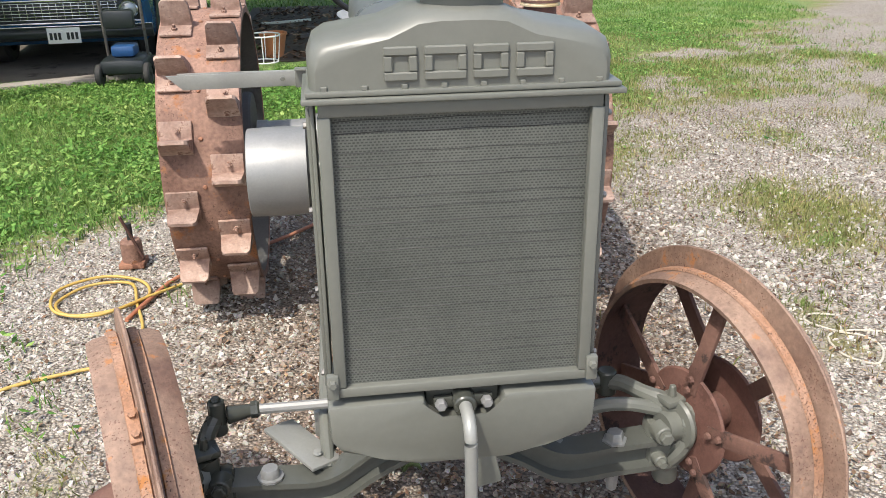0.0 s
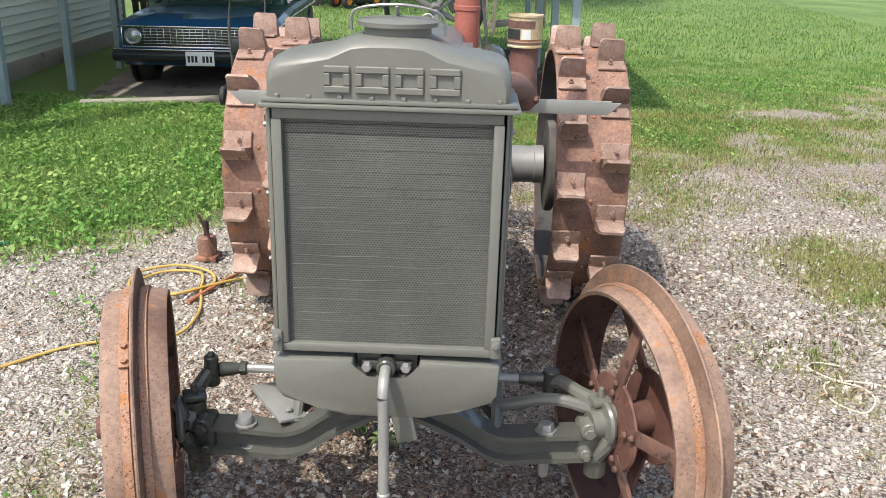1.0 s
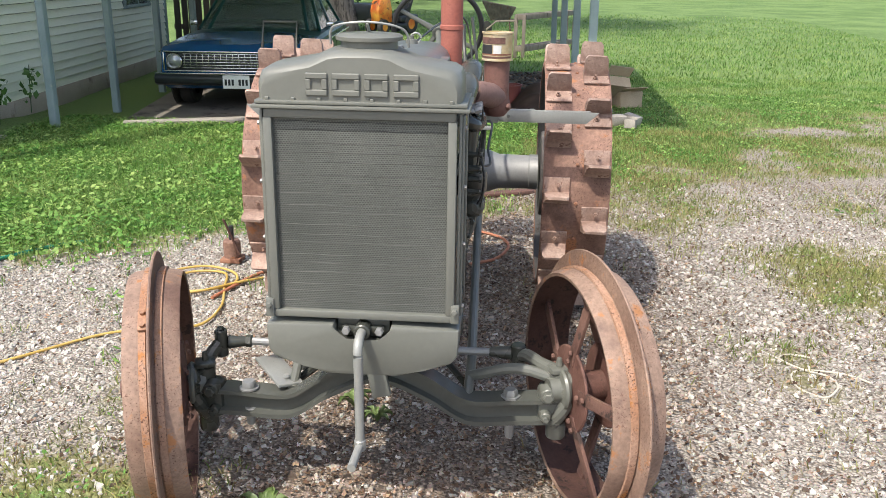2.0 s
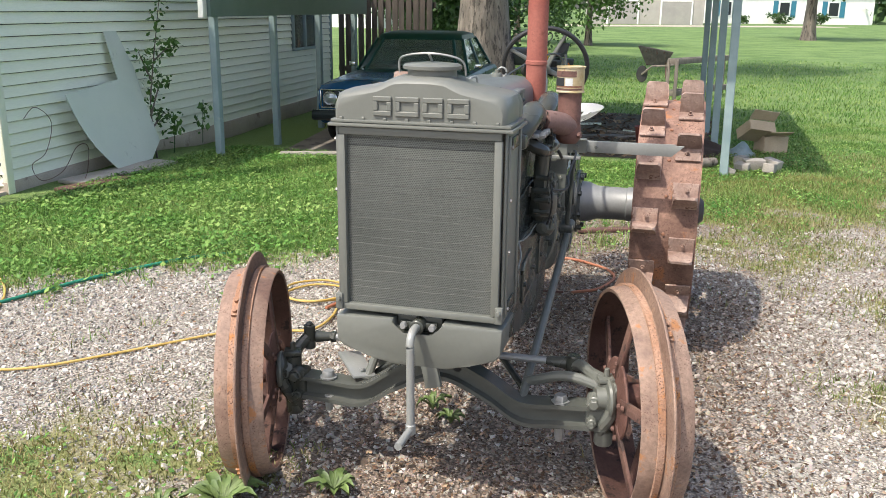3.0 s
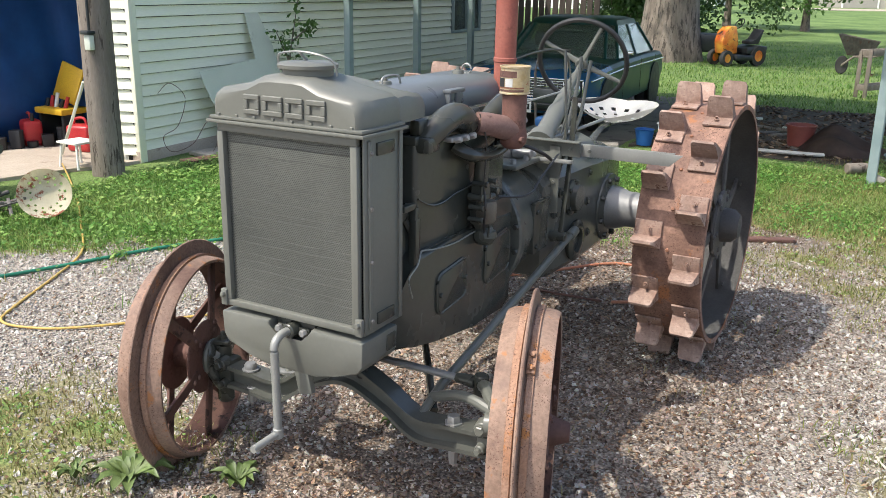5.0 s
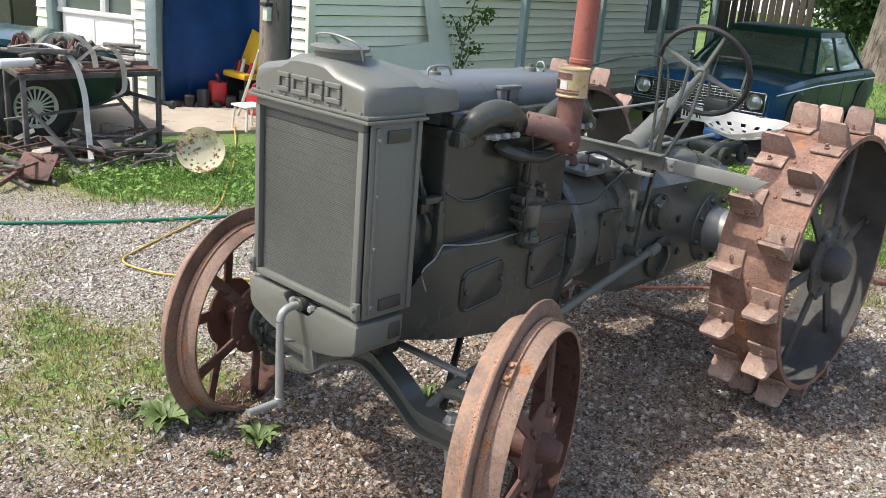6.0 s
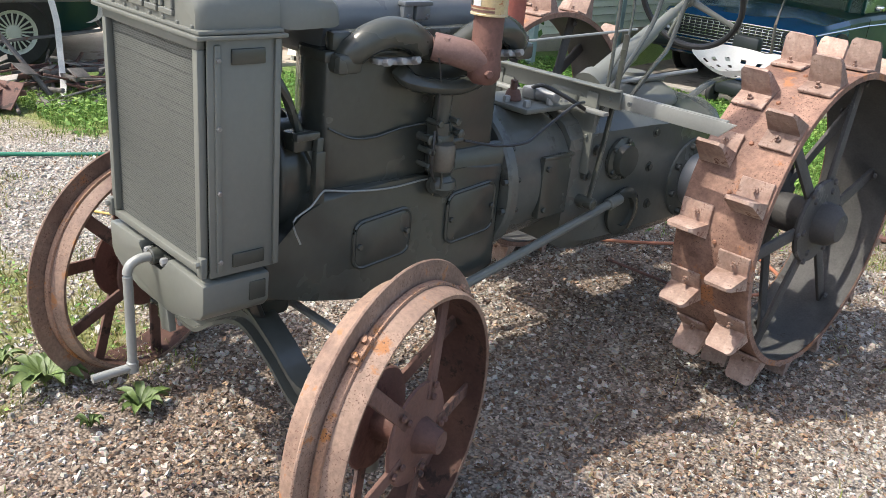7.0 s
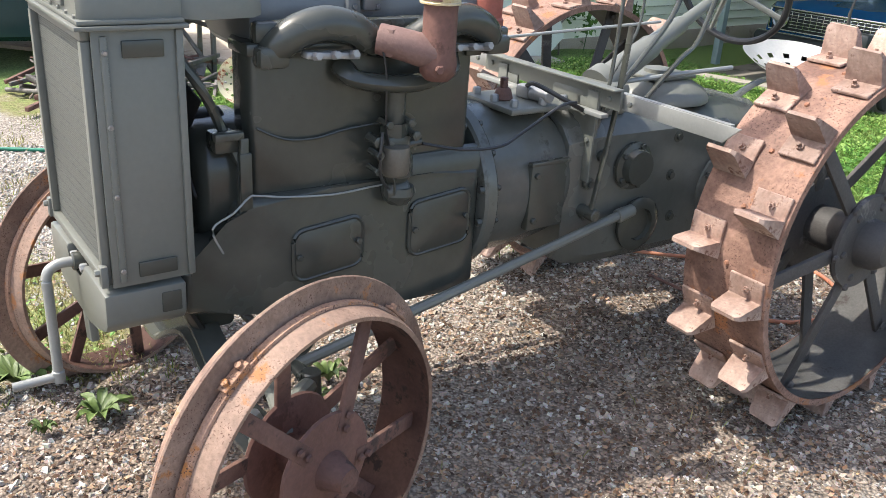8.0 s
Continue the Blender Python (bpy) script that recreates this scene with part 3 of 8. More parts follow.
lathe(bm, [(0, 0.08), (0.046, 0.08), (0.047, 0.0), (0.05, 0.0), (0.05, 0.004), (0.048, 0.006), (0.048, 0.082), (0.051, 0.084), (0.051, 0.089), (0.046, 0.089), (0.046, 0.086), (0, 0.084)], (0.318, 0.788, 1.288), (0.318, 0.788, 1.4), 28)
TIN = surface("tin_label", (0.42, 0.31, 0.14), (0.5, 0.43, 0.3), 14, (0.35, 0.5), metal=0.2, bump=0.05, spot=(0.3, 0.1, 0.04), spot_scale=30, spot_at=0.6)
tin = tp("tin_can", bm, TIN, "old tin can with worn label capping the pipe", parent=elbow)
for z, h, a0, a1, mt in ((1.352, 0.02, 150, 300, RUST_DARK), (1.325, 0.028, 190, 250, BLACK), (1.325, 0.026, 255, 285, SEATPAINT), (1.3, 0.006, 130, 330, RUST_DARK), (1.309, 0.005, 130, 330, RUST)):
    bm = B()
    n = 8
    for k in range(n):
        a, b = radians(a0 + (a1 - a0) * k / n), radians(a0 + (a1 - a0) * (k + 1) / n)
        r = 0.0496
        bm.faces.new([bm.verts.new((0.318 + r * math.cos(q), 0.788 + r * math.sin(q), z + dz)) for q, dz in ((a, -h / 2), (b, -h / 2), (b, h / 2), (a, h / 2))])
    bmesh.ops.remove_doubles(bm, verts=bm.verts[:], dist=1e-5)
    bmesh.ops.solidify(bm, geom=bm.faces[:], thickness=0.0006)
    part("label_bar", moved(bm, T), mt, elbow)
# tall red air stack
bm = B()
lathe(bm, [(0, 0), (0.044, 0), (0.044, 0.02), (0.039, 0.025), (0.039, 0.16), (0.042, 0.163), (0.042, 0.175), (0.039, 0.178), (0.039, 1.05), (0.034, 1.05), (0.034, 1.0), (0, 1.0)], (0.15, 1.06, 1.2), (0.15, 1.075, 2.2), 24)
tp("air_intake_pipe", bm, RED_PIPE, "tall faded red air intake stack")
bm = B()
box(bm, (0.15, 1.05, 1.18), (0.1, 0.1, 0.05), 0.01)
box(bm, (0.08, 0.98, 1.15), (0.26, 0.05, 0.03), 0.005)
tp("stack_bracket", bm, PAINT_SHADE_DARK)

# clutch housing, gearbox and axle
bm = B()
lathe(bm, [(0, 0), (0.255, 0), (0.262, 0.008), (0.262, 0.038), (0.255, 0.046), (0.24, 0.05), (0.236, 0.07), (0.233, 0.16), (0.228, 0.27), (0.215, 0.345), (0.19, 0.38), (0, 0.38)], (0, 1.022, 0.72), (0, 1.2, 0.72), 56)
bell = tp("clutch_housing", bm, PAINT_PART_SHADE, "glossy grey barrel-shaped clutch housing")
for k in range(16):
    q = 2 * math.pi * (k + 0.5) / 16
    bm = B()
    bolt(bm, (0.245 * math.cos(q), 1.022, 0.72 + 0.245 * math.sin(q)), (0, -1, 0), 0.0115, 0.015)
    tp("housing_bolt", bm, PAINT_SHADE_DARK, parent=bell)
for k in range(16):
    q = 2 * math.pi * (k + 0.5) / 16
    bm = B()
    bolt(bm, (0.25 * math.cos(q), 1.066, 0.72 + 0.25 * math.sin(q)), (0, 1, 0), 0.009, 0.012)
    tp("housing_nut", bm, PAINT_SHADE_DARK, parent=bell)
bm = B()
def gear_ring(y, w, z0, z1, top):
    return [(-w, y, z0 + 0.04), (-w * 0.85, y, z0), (w * 0.85, y, z0), (w, y, z0 + 0.04), (w, y, z1 - 0.06), (w * 0.8, y, z1 - 0.012), (w * 0.45, y, z1 + top), (-w * 0.45, y, z1 + top), (-w * 0.8, y, z1 - 0.012), (-w, y, z1 - 0.06)]
loft(bm, [gear_ring(1.38, 0.19, 0.46, 0.9, 0.02), gear_ring(1.42, 0.205, 0.44, 0.915, 0.02), gear_ring(1.5, 0.21, 0.425, 0.92, 0.015), gear_ring(1.8, 0.225, 0.42, 0.92, 0.015), gear_ring(2.15, 0.22, 0.42, 0.9, 0.02), gear_ring(2.36, 0.19, 0.46, 0.86, 0.02)])
gear = tp("gearbox", bm, PAINT_PART_SHADE, "glossy cast gearbox in part-shaded grey")
for sx in (-1, 1):
    bm = B()
    box(bm, (sx * 0.222, 1.27, 0.71), (0.03, 0.14, 0.2), 0.006)
    box(bm, (sx * 0.232, 1.27, 0.815), (0.02, 0.15, 0.014), 0.004)
    for z in (0.64, 0.78):
        bolt(bm, (sx * 0.237, 1.22, z), (sx, 0, 0), 0.01, 0.01)
    tp("gearbox_cover", bm, PAINT_SHADE_DARK, parent=gear)
    bm = B()
    lathe(bm, [(0, 0), (0.07, 0), (0.078, 0.008), (0.078, 0.02), (0.06, 0.026), (0.055, 0.05), (0, 0.05)], (sx * 0.21, 1.635, 0.755), (sx * 0.3, 1.635, 0.755), 24)
    for k in range(5):
        a = 2 * math.pi * k / 5
        bolt(bm, (sx * 0.232, 1.635 + 0.067 * math.cos(a), 0.755 + 0.067 * math.sin(a)), (sx, 0, 0), 0.01, 0.01)
    tp("bearing_cap", bm, PAINT_SHADE_DARK, parent=gear)
    bm = B()
    lathe(bm, [(0.052, 0), (0.085, 0), (0.092, 0.01), (0.092, 0.02), (0.075, 0.028), (0.055, 0.028), (0.052, 0.012), (0, 0.012)], (sx * 0.215, 1.69, 0.55), (sx * 0.3, 1.69, 0.55), 26)
    tp("bearing_cap", bm, PAINT_SHADE_DARK, parent=gear)
    for y, z in ((1.45, 0.62), (1.45, 0.72), (1.5, 0.80), (1.82, 0.7), (1.85, 0.55), (1.83, 0.83)):
        bm = B()
        lathe(bm, [(0, 0), (0.02, 0), (0.02, 0.014), (0.012, 0.016), (0.012, 0.024), (0, 0.024)], (sx * 0.212, y, z), (sx * 0.3, y, z), 10)
        tp("gearbox_bolt", bm, PAINT_SHADE_DARK, parent=gear)
    bm = B()
    lathe(bm, [(0.03, 0), (0.15, 0.0), (0.105, 0.04), (0.102, 0.075), (0.085, 0.12), (0.082, 0.265), (0.086, 0.27), (0.086, 0.31), (0, 0.31)], (sx * 0.2, 2.13, 0.61), (sx * 0.6, 2.13, 0.61), 32)
    tube_part = tp("axle_tube", bm, SILVER, "silver rear axle tube")
    bm = B()
    lathe(bm, [(0, 0), (0.2, 0), (0.206, 0.008), (0.206, 0.03), (0.2, 0.038), (0, 0.04)], (sx * 0.522, 2.13, 0.605), (sx * 0.6, 2.13, 0.605), 36)
    for k in range(6):
        a = 2 * math.pi * k / 6 + 0.2
        bolt(bm, (sx * 0.562, 2.13 + 0.17 * math.cos(a), 0.605 + 0.17 * math.sin(a)), (sx, 0, 0), 0.013, 0.014)
    tp("brake_disc", bm, WHEEL_DARK, parent=tube_part)
    bm = B()
    lathe(bm, [(0.1, 0), (0.16, 0), (0.165, 0.008), (0.16, 0.03), (0.13, 0.036), (0.106, 0.04)], (sx * 0.2, 2.13, 0.61), (sx * 0.6, 2.13, 0.61), 36)
    tp("axle_flange", bm, PAINT_PART_SHADE, parent=tube_part)
    for k in range(8):
        a = 2 * math.pi * k / 8 + 0.3
        bm = B()
        bolt(bm, (sx * 0.232, 2.13 + 0.14 * math.cos(a), 0.61 + 0.14 * math.sin(a)), (sx, 0, 0), 0.014, 0.018)
        tp("axle_tube_bolt", bm, PAINT_SHADE_DARK, parent=tube_part)
# dome and lid over the gearbox
bm = B()
lathe(bm, [(0.18, 0), (0.18, 0.01), (0.165, 0.035), (0.12, 0.06), (0.09, 0.066), (0, 0.066)], (0.02, 1.92, 0.915), (0.02, 1.92, 1.1), 32)
tp("gearbox_dome", bm, PAINT, "grey rounded gearbox dome")
bm = B()
box(bm, (0.02, 1.92, 0.99), (0.17, 0.2, 0.014), 0.005)
lathe(bm, [(0, 0), (0.05, 0), (0.05, 0.012), (0, 0.014)], (0.02, 1.92, 0.997), (0.02, 1.92, 1.1), 18)
tp("gearbox_lid", bm, PAINT)
bm = B()
box(bm, (0.05, 1.28, 0.955), (0.24, 0.24, 0.02), 0.008)
shift = tp("shift_cover", bm, PAINT, "grey bolted shift cover")
for x, y in ((-0.04, 1.19), (0.14, 1.19), (0.15, 1.29), (0.14, 1.38), (0.04, 1.385), (0.06, 1.18)):
    bm = B()
    bolt(bm, (x, y, 0.965), (0, 0, 1), 0.013, 0.02)
    tp("cover_stud", bm, SILVER, parent=shift)
bm = B()
cyl(bm, (0.05, 1.22, 0.965), (0.05, 1.22, 1.0), 0.03, 0.022, 14, 0.004)
cyl(bm, (0.05, 1.22, 1.0), (0.05, 1.22, 1.03), 0.012, 0.012, 8)
tp("filler_neck", bm, RUST_DARK, parent=shift)
bm = B()
cyl(bm, (0.09, 1.3, 0.985), (0.17, 1.3, 0.99), 0.02, 0.018, 12, 0.003)
box(bm, (0.06, 1.31, 0.985), (0.06, 0.06, 0.04), 0.01)
tp("shift_fork_shaft", bm, SILVER, parent=shift)
bm = B()
tube(bm, curve_pts([(0.06, 1.3, 1.0), (0.15, 1.25, 1.03), (0.21, 1.3, 1.0), (0.22, 1.38, 0.96), (0.22, 1.4, 0.95)], 5), 0.007, 8)
tp("grease_line", bm, BLACK, parent=shift)
# belt pulley
bm = B()
lathe(bm, [(0.03, 0), (0.1, 0), (0.145, 0.01), (0.149, 0.012), (0.152, 0.1), (0.152, 0.12), (0.149, 0.205), (0.144, 0.208), (0.138, 0.19), (0.06, 0.17), (0.03, 0.17)], (-0.29, 1.5, 0.672), (-0.6, 1.5, 0.672), 40)
pulley = tp("belt_pulley", bm, SILVER, "wide silver belt pulley")
bm = B()
cyl(bm, (-0.2, 1.5, 0.672), (-0.3, 1.5, 0.672), 0.06, 0.05, 18)
tp("pulley_shaft", bm, PAINT_SHADE_DARK, parent=pulley)

# cross bar carrying the fenders
crossbar = None
for sx in (-1, 1):
    bm = B()
    prism(bm, [(sx * 0.16, 1.022), (sx * 0.725, 1.018), (sx * 0.675, 0.972), (sx * 0.16, 0.974)], "y", 1.448, 1.456, 0.001)
    box(bm, (sx * 0.44, 1.461, 1.019), (0.5, 0.018, 0.005))
    crossbar = tp("cross_bar", bm, STEELBAR, "flat grey steel cross bar with pointed end")
bm = B()
box(bm, (0, 1.44, 1.0), (0.64, 0.012, 0.06), 0.002)
box(bm, (0, 1.425, 1.031), (0.64, 0.04, 0.006), 0.002)
tp("bar_plate", bm, PAINT, parent=crossbar)
bm = B()
box(bm, (0, 1.40, 0.955), (0.6, 0.03, 0.012), 0.002)
tp("lower_bar", bm, STEELBAR, parent=crossbar)
for sx in (-1, 1):
    bm = B()
    box(bm, (sx * 0.215, 1.43, 0.87), (0.045, 0.008, 0.28), 0.002)
    box(bm, (sx * 0.19, 1.435, 0.93), (0.1, 0.01, 0.11), 0.002)
    tp("bar_strut", bm, PAINT, parent=crossbar)
    for x, z in ((0.28, 1.0), (0.2, 1.0), (0.36, 1.0), (0.215, 0.95), (0.215, 0.86)):
        bm = B()
        bolt(bm, (sx * x, 1.434 if z > 0.97 else 1.426, z), (0, -1, 0), 0.008, 0.008)
        tp("bar_bolt", bm, PAINT, parent=crossbar)

# steering column and wheel
hub = Vector((0.0, 2.265, 1.275))
base = Vector((0.09, 1.56, 0.985))
d = (hub - base).normalized()
bm = B()
lathe(bm, [(0, 0), (0.06, 0), (0.058, 0.05), (0.043, 0.06), (0.041, 0.28), (0.034, 0.3), (0.03, 0.45), (0.022, 0.47), (0.02, 0.62), (0.014, 0.63), (0.013, 0.78), (0, 0.78)], base, hub, 18)
column = tp("steering_column", bm, PAINT, "grey tapered steering column")
bm = B()
box(bm, (0.1, 1.53, 0.96), (0.16, 0.2, 0.1), 0.02)
tp("steering_box", bm, PAINT, parent=column)
m, _ = axis_matrix(hub, hub + d)
bm = B()
R = 0.215
tube(bm, [m @ Vector((R * math.cos(2 * math.pi * k / 48), R * math.sin(2 * math.pi * k / 48), 0.0)) for k in range(48)], 0.0125, 10, True)
sw = tp("steering_wheel", bm, BLACK, "black ribbed four-spoke steering wheel")
bm = B()
for k in range(4):
    a = math.pi / 2 * k + 0.5
    tube(bm, [m @ Vector((0.02 * math.cos(a), 0.02 * math.sin(a), -0.02)), m @ Vector((0.1 * math.cos(a), 0.1 * math.sin(a), -0.012)), m @ Vector((R * math.cos(a), R * math.sin(a), 0))], [0.011, 0.008, 0.007], 8, flat=1.4)
cyl(bm, m @ Vector((0, 0, -0.035)), m @ Vector((0, 0, 0.012)), 0.03, 0.026, 16, 0.004)
tp("spokes", bm, PAINT, parent=sw)
# levers and rods
LEVERS = [[(0.2, 1.5, 0.93), (0.2, 1.56, 1.02), (0.16, 1.78, 1.2), (0.15, 1.84, 1.33)], [(0.16, 1.72, 0.95), (0.15, 1.86, 1.06), (0.12, 1.98, 1.12), (0.12, 2.05, 1.3)], [(0.235, 1.44, 0.9), (0.245, 1.46, 1.05), (0.2, 1.52, 1.38)]]
for i, pts in enumerate(LEVERS):
    bm = B()
    tube(bm, curve_pts(pts, 5), 0.0085 if i < 2 else 0.006, 8)
    tp("hand_lever", bm, PAINT_SHADE_DARK)
bm = B()
tube(bm, curve_pts([(0.0, 1.15, 1.3), (0.1, 1.45, 1.37), (0.17, 1.6, 1.36), (0.2, 1.6, 1.2), (0.21, 1.5, 1.05)], 6), 0.0042, 8)
tp("control_rod", bm, PAINT_SHADE_DARK)
bm = B()
tube(bm, [(-0.15, 1.16, 1.1), (0.0, 1.6, 1.15), (0.05, 1.86, 1.17)], 0.005, 8)
tube(bm, [(0.06, 1.6, 0.98), (0.16, 1.85, 1.02), (0.18, 2.1, 1.03)], 0.008, 8)
tp("control_rod", bm, STEELBAR)
bm = B()
tube(bm, curve_pts([(0.262, 1.5, 1.2), (0.262, 1.485, 1.0), (0.258, 1.47, 0.85), (0.25, 1.44, 0.62)], 5), 0.012, 8, flat=0.5)
cyl(bm, (0.2, 1.445, 0.63), (0.275, 1.445, 0.63), 0.02, 0.02, 12, 0.003)
tp("brake_lever", bm, PAINT_SHADE_DARK)
# seat
bm = B()
n, rings = 84, []
RADII = [0.0, 0.04, 0.068, 0.083, 0.105, 0.122, 0.143, 0.162, 0.18, 0.195, 0.205, 0.208]
for r in RADII:
    z = 0.055 * max(0.0, (r - 0.08) / 0.128) ** 1.8
    row = []
    for i in range(1 if r == 0 else n):
        a = 2 * math.pi * i / n
        back = max(0.0, math.sin(a))
        front = max(0.0, -math.sin(a)) ** 4
        row.append(bm.verts.new((r * 1.05 * math.cos(a), r * (1 - 0.12 * front) * math.sin(a) * 0.92, z * (1 + 0.35 * back) + 0.028 * (r / 0.2) ** 2 * abs(math.cos(a)) - 0.02 * front * (r / 0.2) ** 2)))
    rings.append(row)
for ri, (a, b) in enumerate(zip(rings, rings[1:])):
    for i in range(n):
        j = (i + 1) % n
        if (ri == 2 and i % 12 in (0, 1)) or (ri == 4 and i % 7 in (3, 4)) or (ri == 6 and i % 6 in (1, 2)):
            continue
        if len(a) == 1:
            bm.faces.new((a[0], b[i], b[j]))
        else:
            bm.faces.new((a[i], a[j], b[j], b[i]))
bmesh.ops.solidify(bm, geom=bm.faces[:], thickness=0.005)
moved(bm, pose(0.06, 2.66, 0.95, 2, 0, 0))
tp("seat", bm, SEATPAINT, "silver pan seat with round holes")
bm = B()
tube(bm, curve_pts([(0.04, 2.3, 0.86), (0.05, 2.45, 0.93), (0.06, 2.62, 0.945)], 5), 0.02, 8, flat=0.4)
tp("seat_spring", bm, PAINT_SHADE_DARK)

# front axle
bm = B()
spine = curve_pts([(-0.55, 0.27, 0.3), (-0.4, 0.27, 0.295), (-0.27, 0.27, 0.295), (-0.15, 0.27, 0.37), (0, 0.27, 0.43), (0.15, 0.27, 0.375), (0.27, 0.27, 0.305), (0.4, 0.27, 0.31), (0.55, 0.27, 0.32)], 5)
SEC = [(-0.036, -0.041), (0.036, -0.041), (0.036, -0.027), (0.01, -0.024), (0.01, 0.024), (0.036, 0.027), (0.036, 0.041), (-0.036, 0.041), (-0.036, 0.027), (-0.01, 0.024), (-0.01, -0.024), (-0.036, -0.027)]
loft(bm, [[(p.x, p.y + a, p.z + b) for a, b in SEC] for p in spine])
axle = tp("front_axle", bm, PAINT_PART_SHADE, "arched I-beam front axle in part-shaded grey")
for sx in (-1, 1):
    dz = 0.0 if sx > 0 else -0.035
    bm = B()
    lathe(bm, [(0, 0), (0.03, 0), (0.03, 0.005), (0.022, 0.006), (0.022, 0.018), (0.018, 0.026), (0, 0.027)], (sx * 0.4, 0.26, 0.352 if sx > 0 else 0.337), (sx * 0.4, 0.26, 0.45), 6 if sx > 0 else 10)
    tp("axle_bolt", bm, SILVER, parent=axle)
    bm = B()
    cyl(bm, (sx * 0.4, 0.26, 0.272), (sx * 0.4, 0.26, 0.215), 0.018, 0.013, 8, 0.003)
    tp("axle_nut", bm, SILVER, parent=axle)
    bm = B()
    lathe(bm, [(0, 0), (0.026, 0), (0.03, 0.006), (0.03, 0.05), (0.022, 0.056), (0.022, 0.16), (0.03, 0.165), (0.03, 0.215), (0, 0.218)], (sx * 0.54, 0.28, 0.215 + dz), (sx * 0.54, 0.28, 0.5), 20)
    box(bm, (sx * 0.515, 0.28, 0.33 + dz), (0.07, 0.075, 0.12), 0.02)
    # right knuckle in plain paint, left one in the shade-darkened copy
    kn = tp("kingpin_knuckle", bm, PAINT if sx > 0 else PAINT_SHADE_DARK, parent=axle)
    bm = B()
    box(bm, (sx * 0.54, 0.28, 0.442 + dz), (0.062, 0.055, 0.018), 0.006, pose(0, 0, 0, 0, 0, 20))
    cyl(bm, (sx * 0.54, 0.28, 0.45 + dz), (sx * 0.54, 0.28, 0.478 + dz), 0.011, 0.008, 8, 0.002)
    tp("grease_cap", bm, PAINT if sx > 0 else PAINT_SHADE_DARK, parent=kn)
    for x, z, r_ in ((0.51, 0.375, 0.024), (0.505, 0.305, 0.016)):
        bm = B()
        cyl(bm, (sx * x, 0.26, z + dz), (sx * x, 0.222, z + dz), r_ * 1.2, r_, 14, 0.003)
        bolt(bm, (sx * x, 0.222, z + dz), (0, -1, 0), r_ * 0.7, 0.014)
        tp("knuckle_bolt", bm, PAINT if sx > 0 else PAINT_SHADE_DARK, parent=kn)
    bm = B()
    claw = curve_pts([(sx * 0.58, 0.275, 0.425 + dz), (sx * 0.572, 0.25, 0.425 + dz), (sx * 0.562, 0.235, 0.40 + dz), (sx * 0.565, 0.235, 0.36 + dz), (sx * 0.552, 0.24, 0.32 + dz), (sx * 0.54, 0.25, 0.29 + dz), (sx * 0.53, 0.265, 0.262 + dz)], 4)
    tube(bm, claw, [0.016 + 0.006 * math.sin(math.pi * k / 24) for k in range(25)], 10)
    tp("spindle_claw", bm, PAINT if sx > 0 else PAINT_SHADE_DARK, parent=kn)
    bm = B()
    if sx > 0:
        tube(bm, curve_pts([(0.535, 0.285, 0.425), (0.49, 0.32, 0.435), (0.45, 0.37, 0.438), (0.422, 0.40, 0.425)], 5), [0.026, 0.026, 0.025, 0.024, 0.022, 0.021, 0.02, 0.02, 0.02, 0.02, 0.02, 0.02, 0.02, 0.02, 0.02, 0.02], 10)
        tp("steering_arm", bm, PAINT, parent=axle)
        bm = B()
        cyl(bm, (0.42, 0.402, 0.395), (0.42, 0.402, 0.46), 0.026, 0.024, 14, 0.004)
        cyl(bm, (0.40, 0.402, 0.43), (0.33, 0.402, 0.43), 0.022, 0.016, 12, 0.003)
        tp("ball_joint", bm, PAINT_SHADE_DARK, parent=axle)
        bm = B()
        tube(bm, curve_pts([(0.525, 0.28, 0.41), (0.45, 0.295, 0.425), (0.39, 0.31, 0.42), (0.33, 0.33, 0.395), (0.27, 0.36, 0.365)], 5), 0.017, 10)
        tp("rod_yoke", bm, PAINT, parent=axle)
# drag link on one side
bm = B()
tube(bm, curve_pts([(-0.55, 0.3, 0.36), (-0.545, 0.335, 0.4), (-0.525, 0.37, 0.43)], 5), 0.02, 10)
cyl(bm, (-0.52, 0.38, 0.385), (-0.52, 0.38, 0.475), 0.021, 0.02, 14, 0.004)
cyl(bm, (-0.52, 0.38, 0.475), (-0.52, 0.38, 0.484), 0.012, 0.01, 10, 0.002)
cyl(bm, (-0.5, 0.385, 0.43), (-0.44, 0.40, 0.43), 0.022, 0.015, 12, 0.003)
bolt(bm, (-0.445, 0.40, 0.43), (1, 0.05, 0), 0.02, 0.02)
link = tp("drag_link", bm, PAINT_SHADE_DARK, "dark ball joint and bright drag link rod")
bm = B()
tube(bm, [(-0.44, 0.40, 0.43), (0.34, 0.402, 0.43)], 0.0125, 10)
tp("link_rod", bm, SILVER, parent=link)
bm = B()
box(bm, (-0.33, 0.35, 0.356), (0.19, 0.085, 0.01), 0.003, pose(0, 0, 0, -8, 6, -52))
for q in (-0.06, 0.06):
    lathe(bm, [(0, 0), (0.012, 0), (0.009, 0.006), (0, 0.007)], (-0.33 + 0.6 * q, 0.35 - 0.75 * q, 0.36), (-0.33 + 0.6 * q, 0.35 - 0.75 * q, 1), 8)
box(bm, (-0.27, 0.43, 0.36), (0.06, 0.02, 0.07), 0.004)
tp("axle_plate", bm, STEELBAR, "flat grey plate lying on the axle")
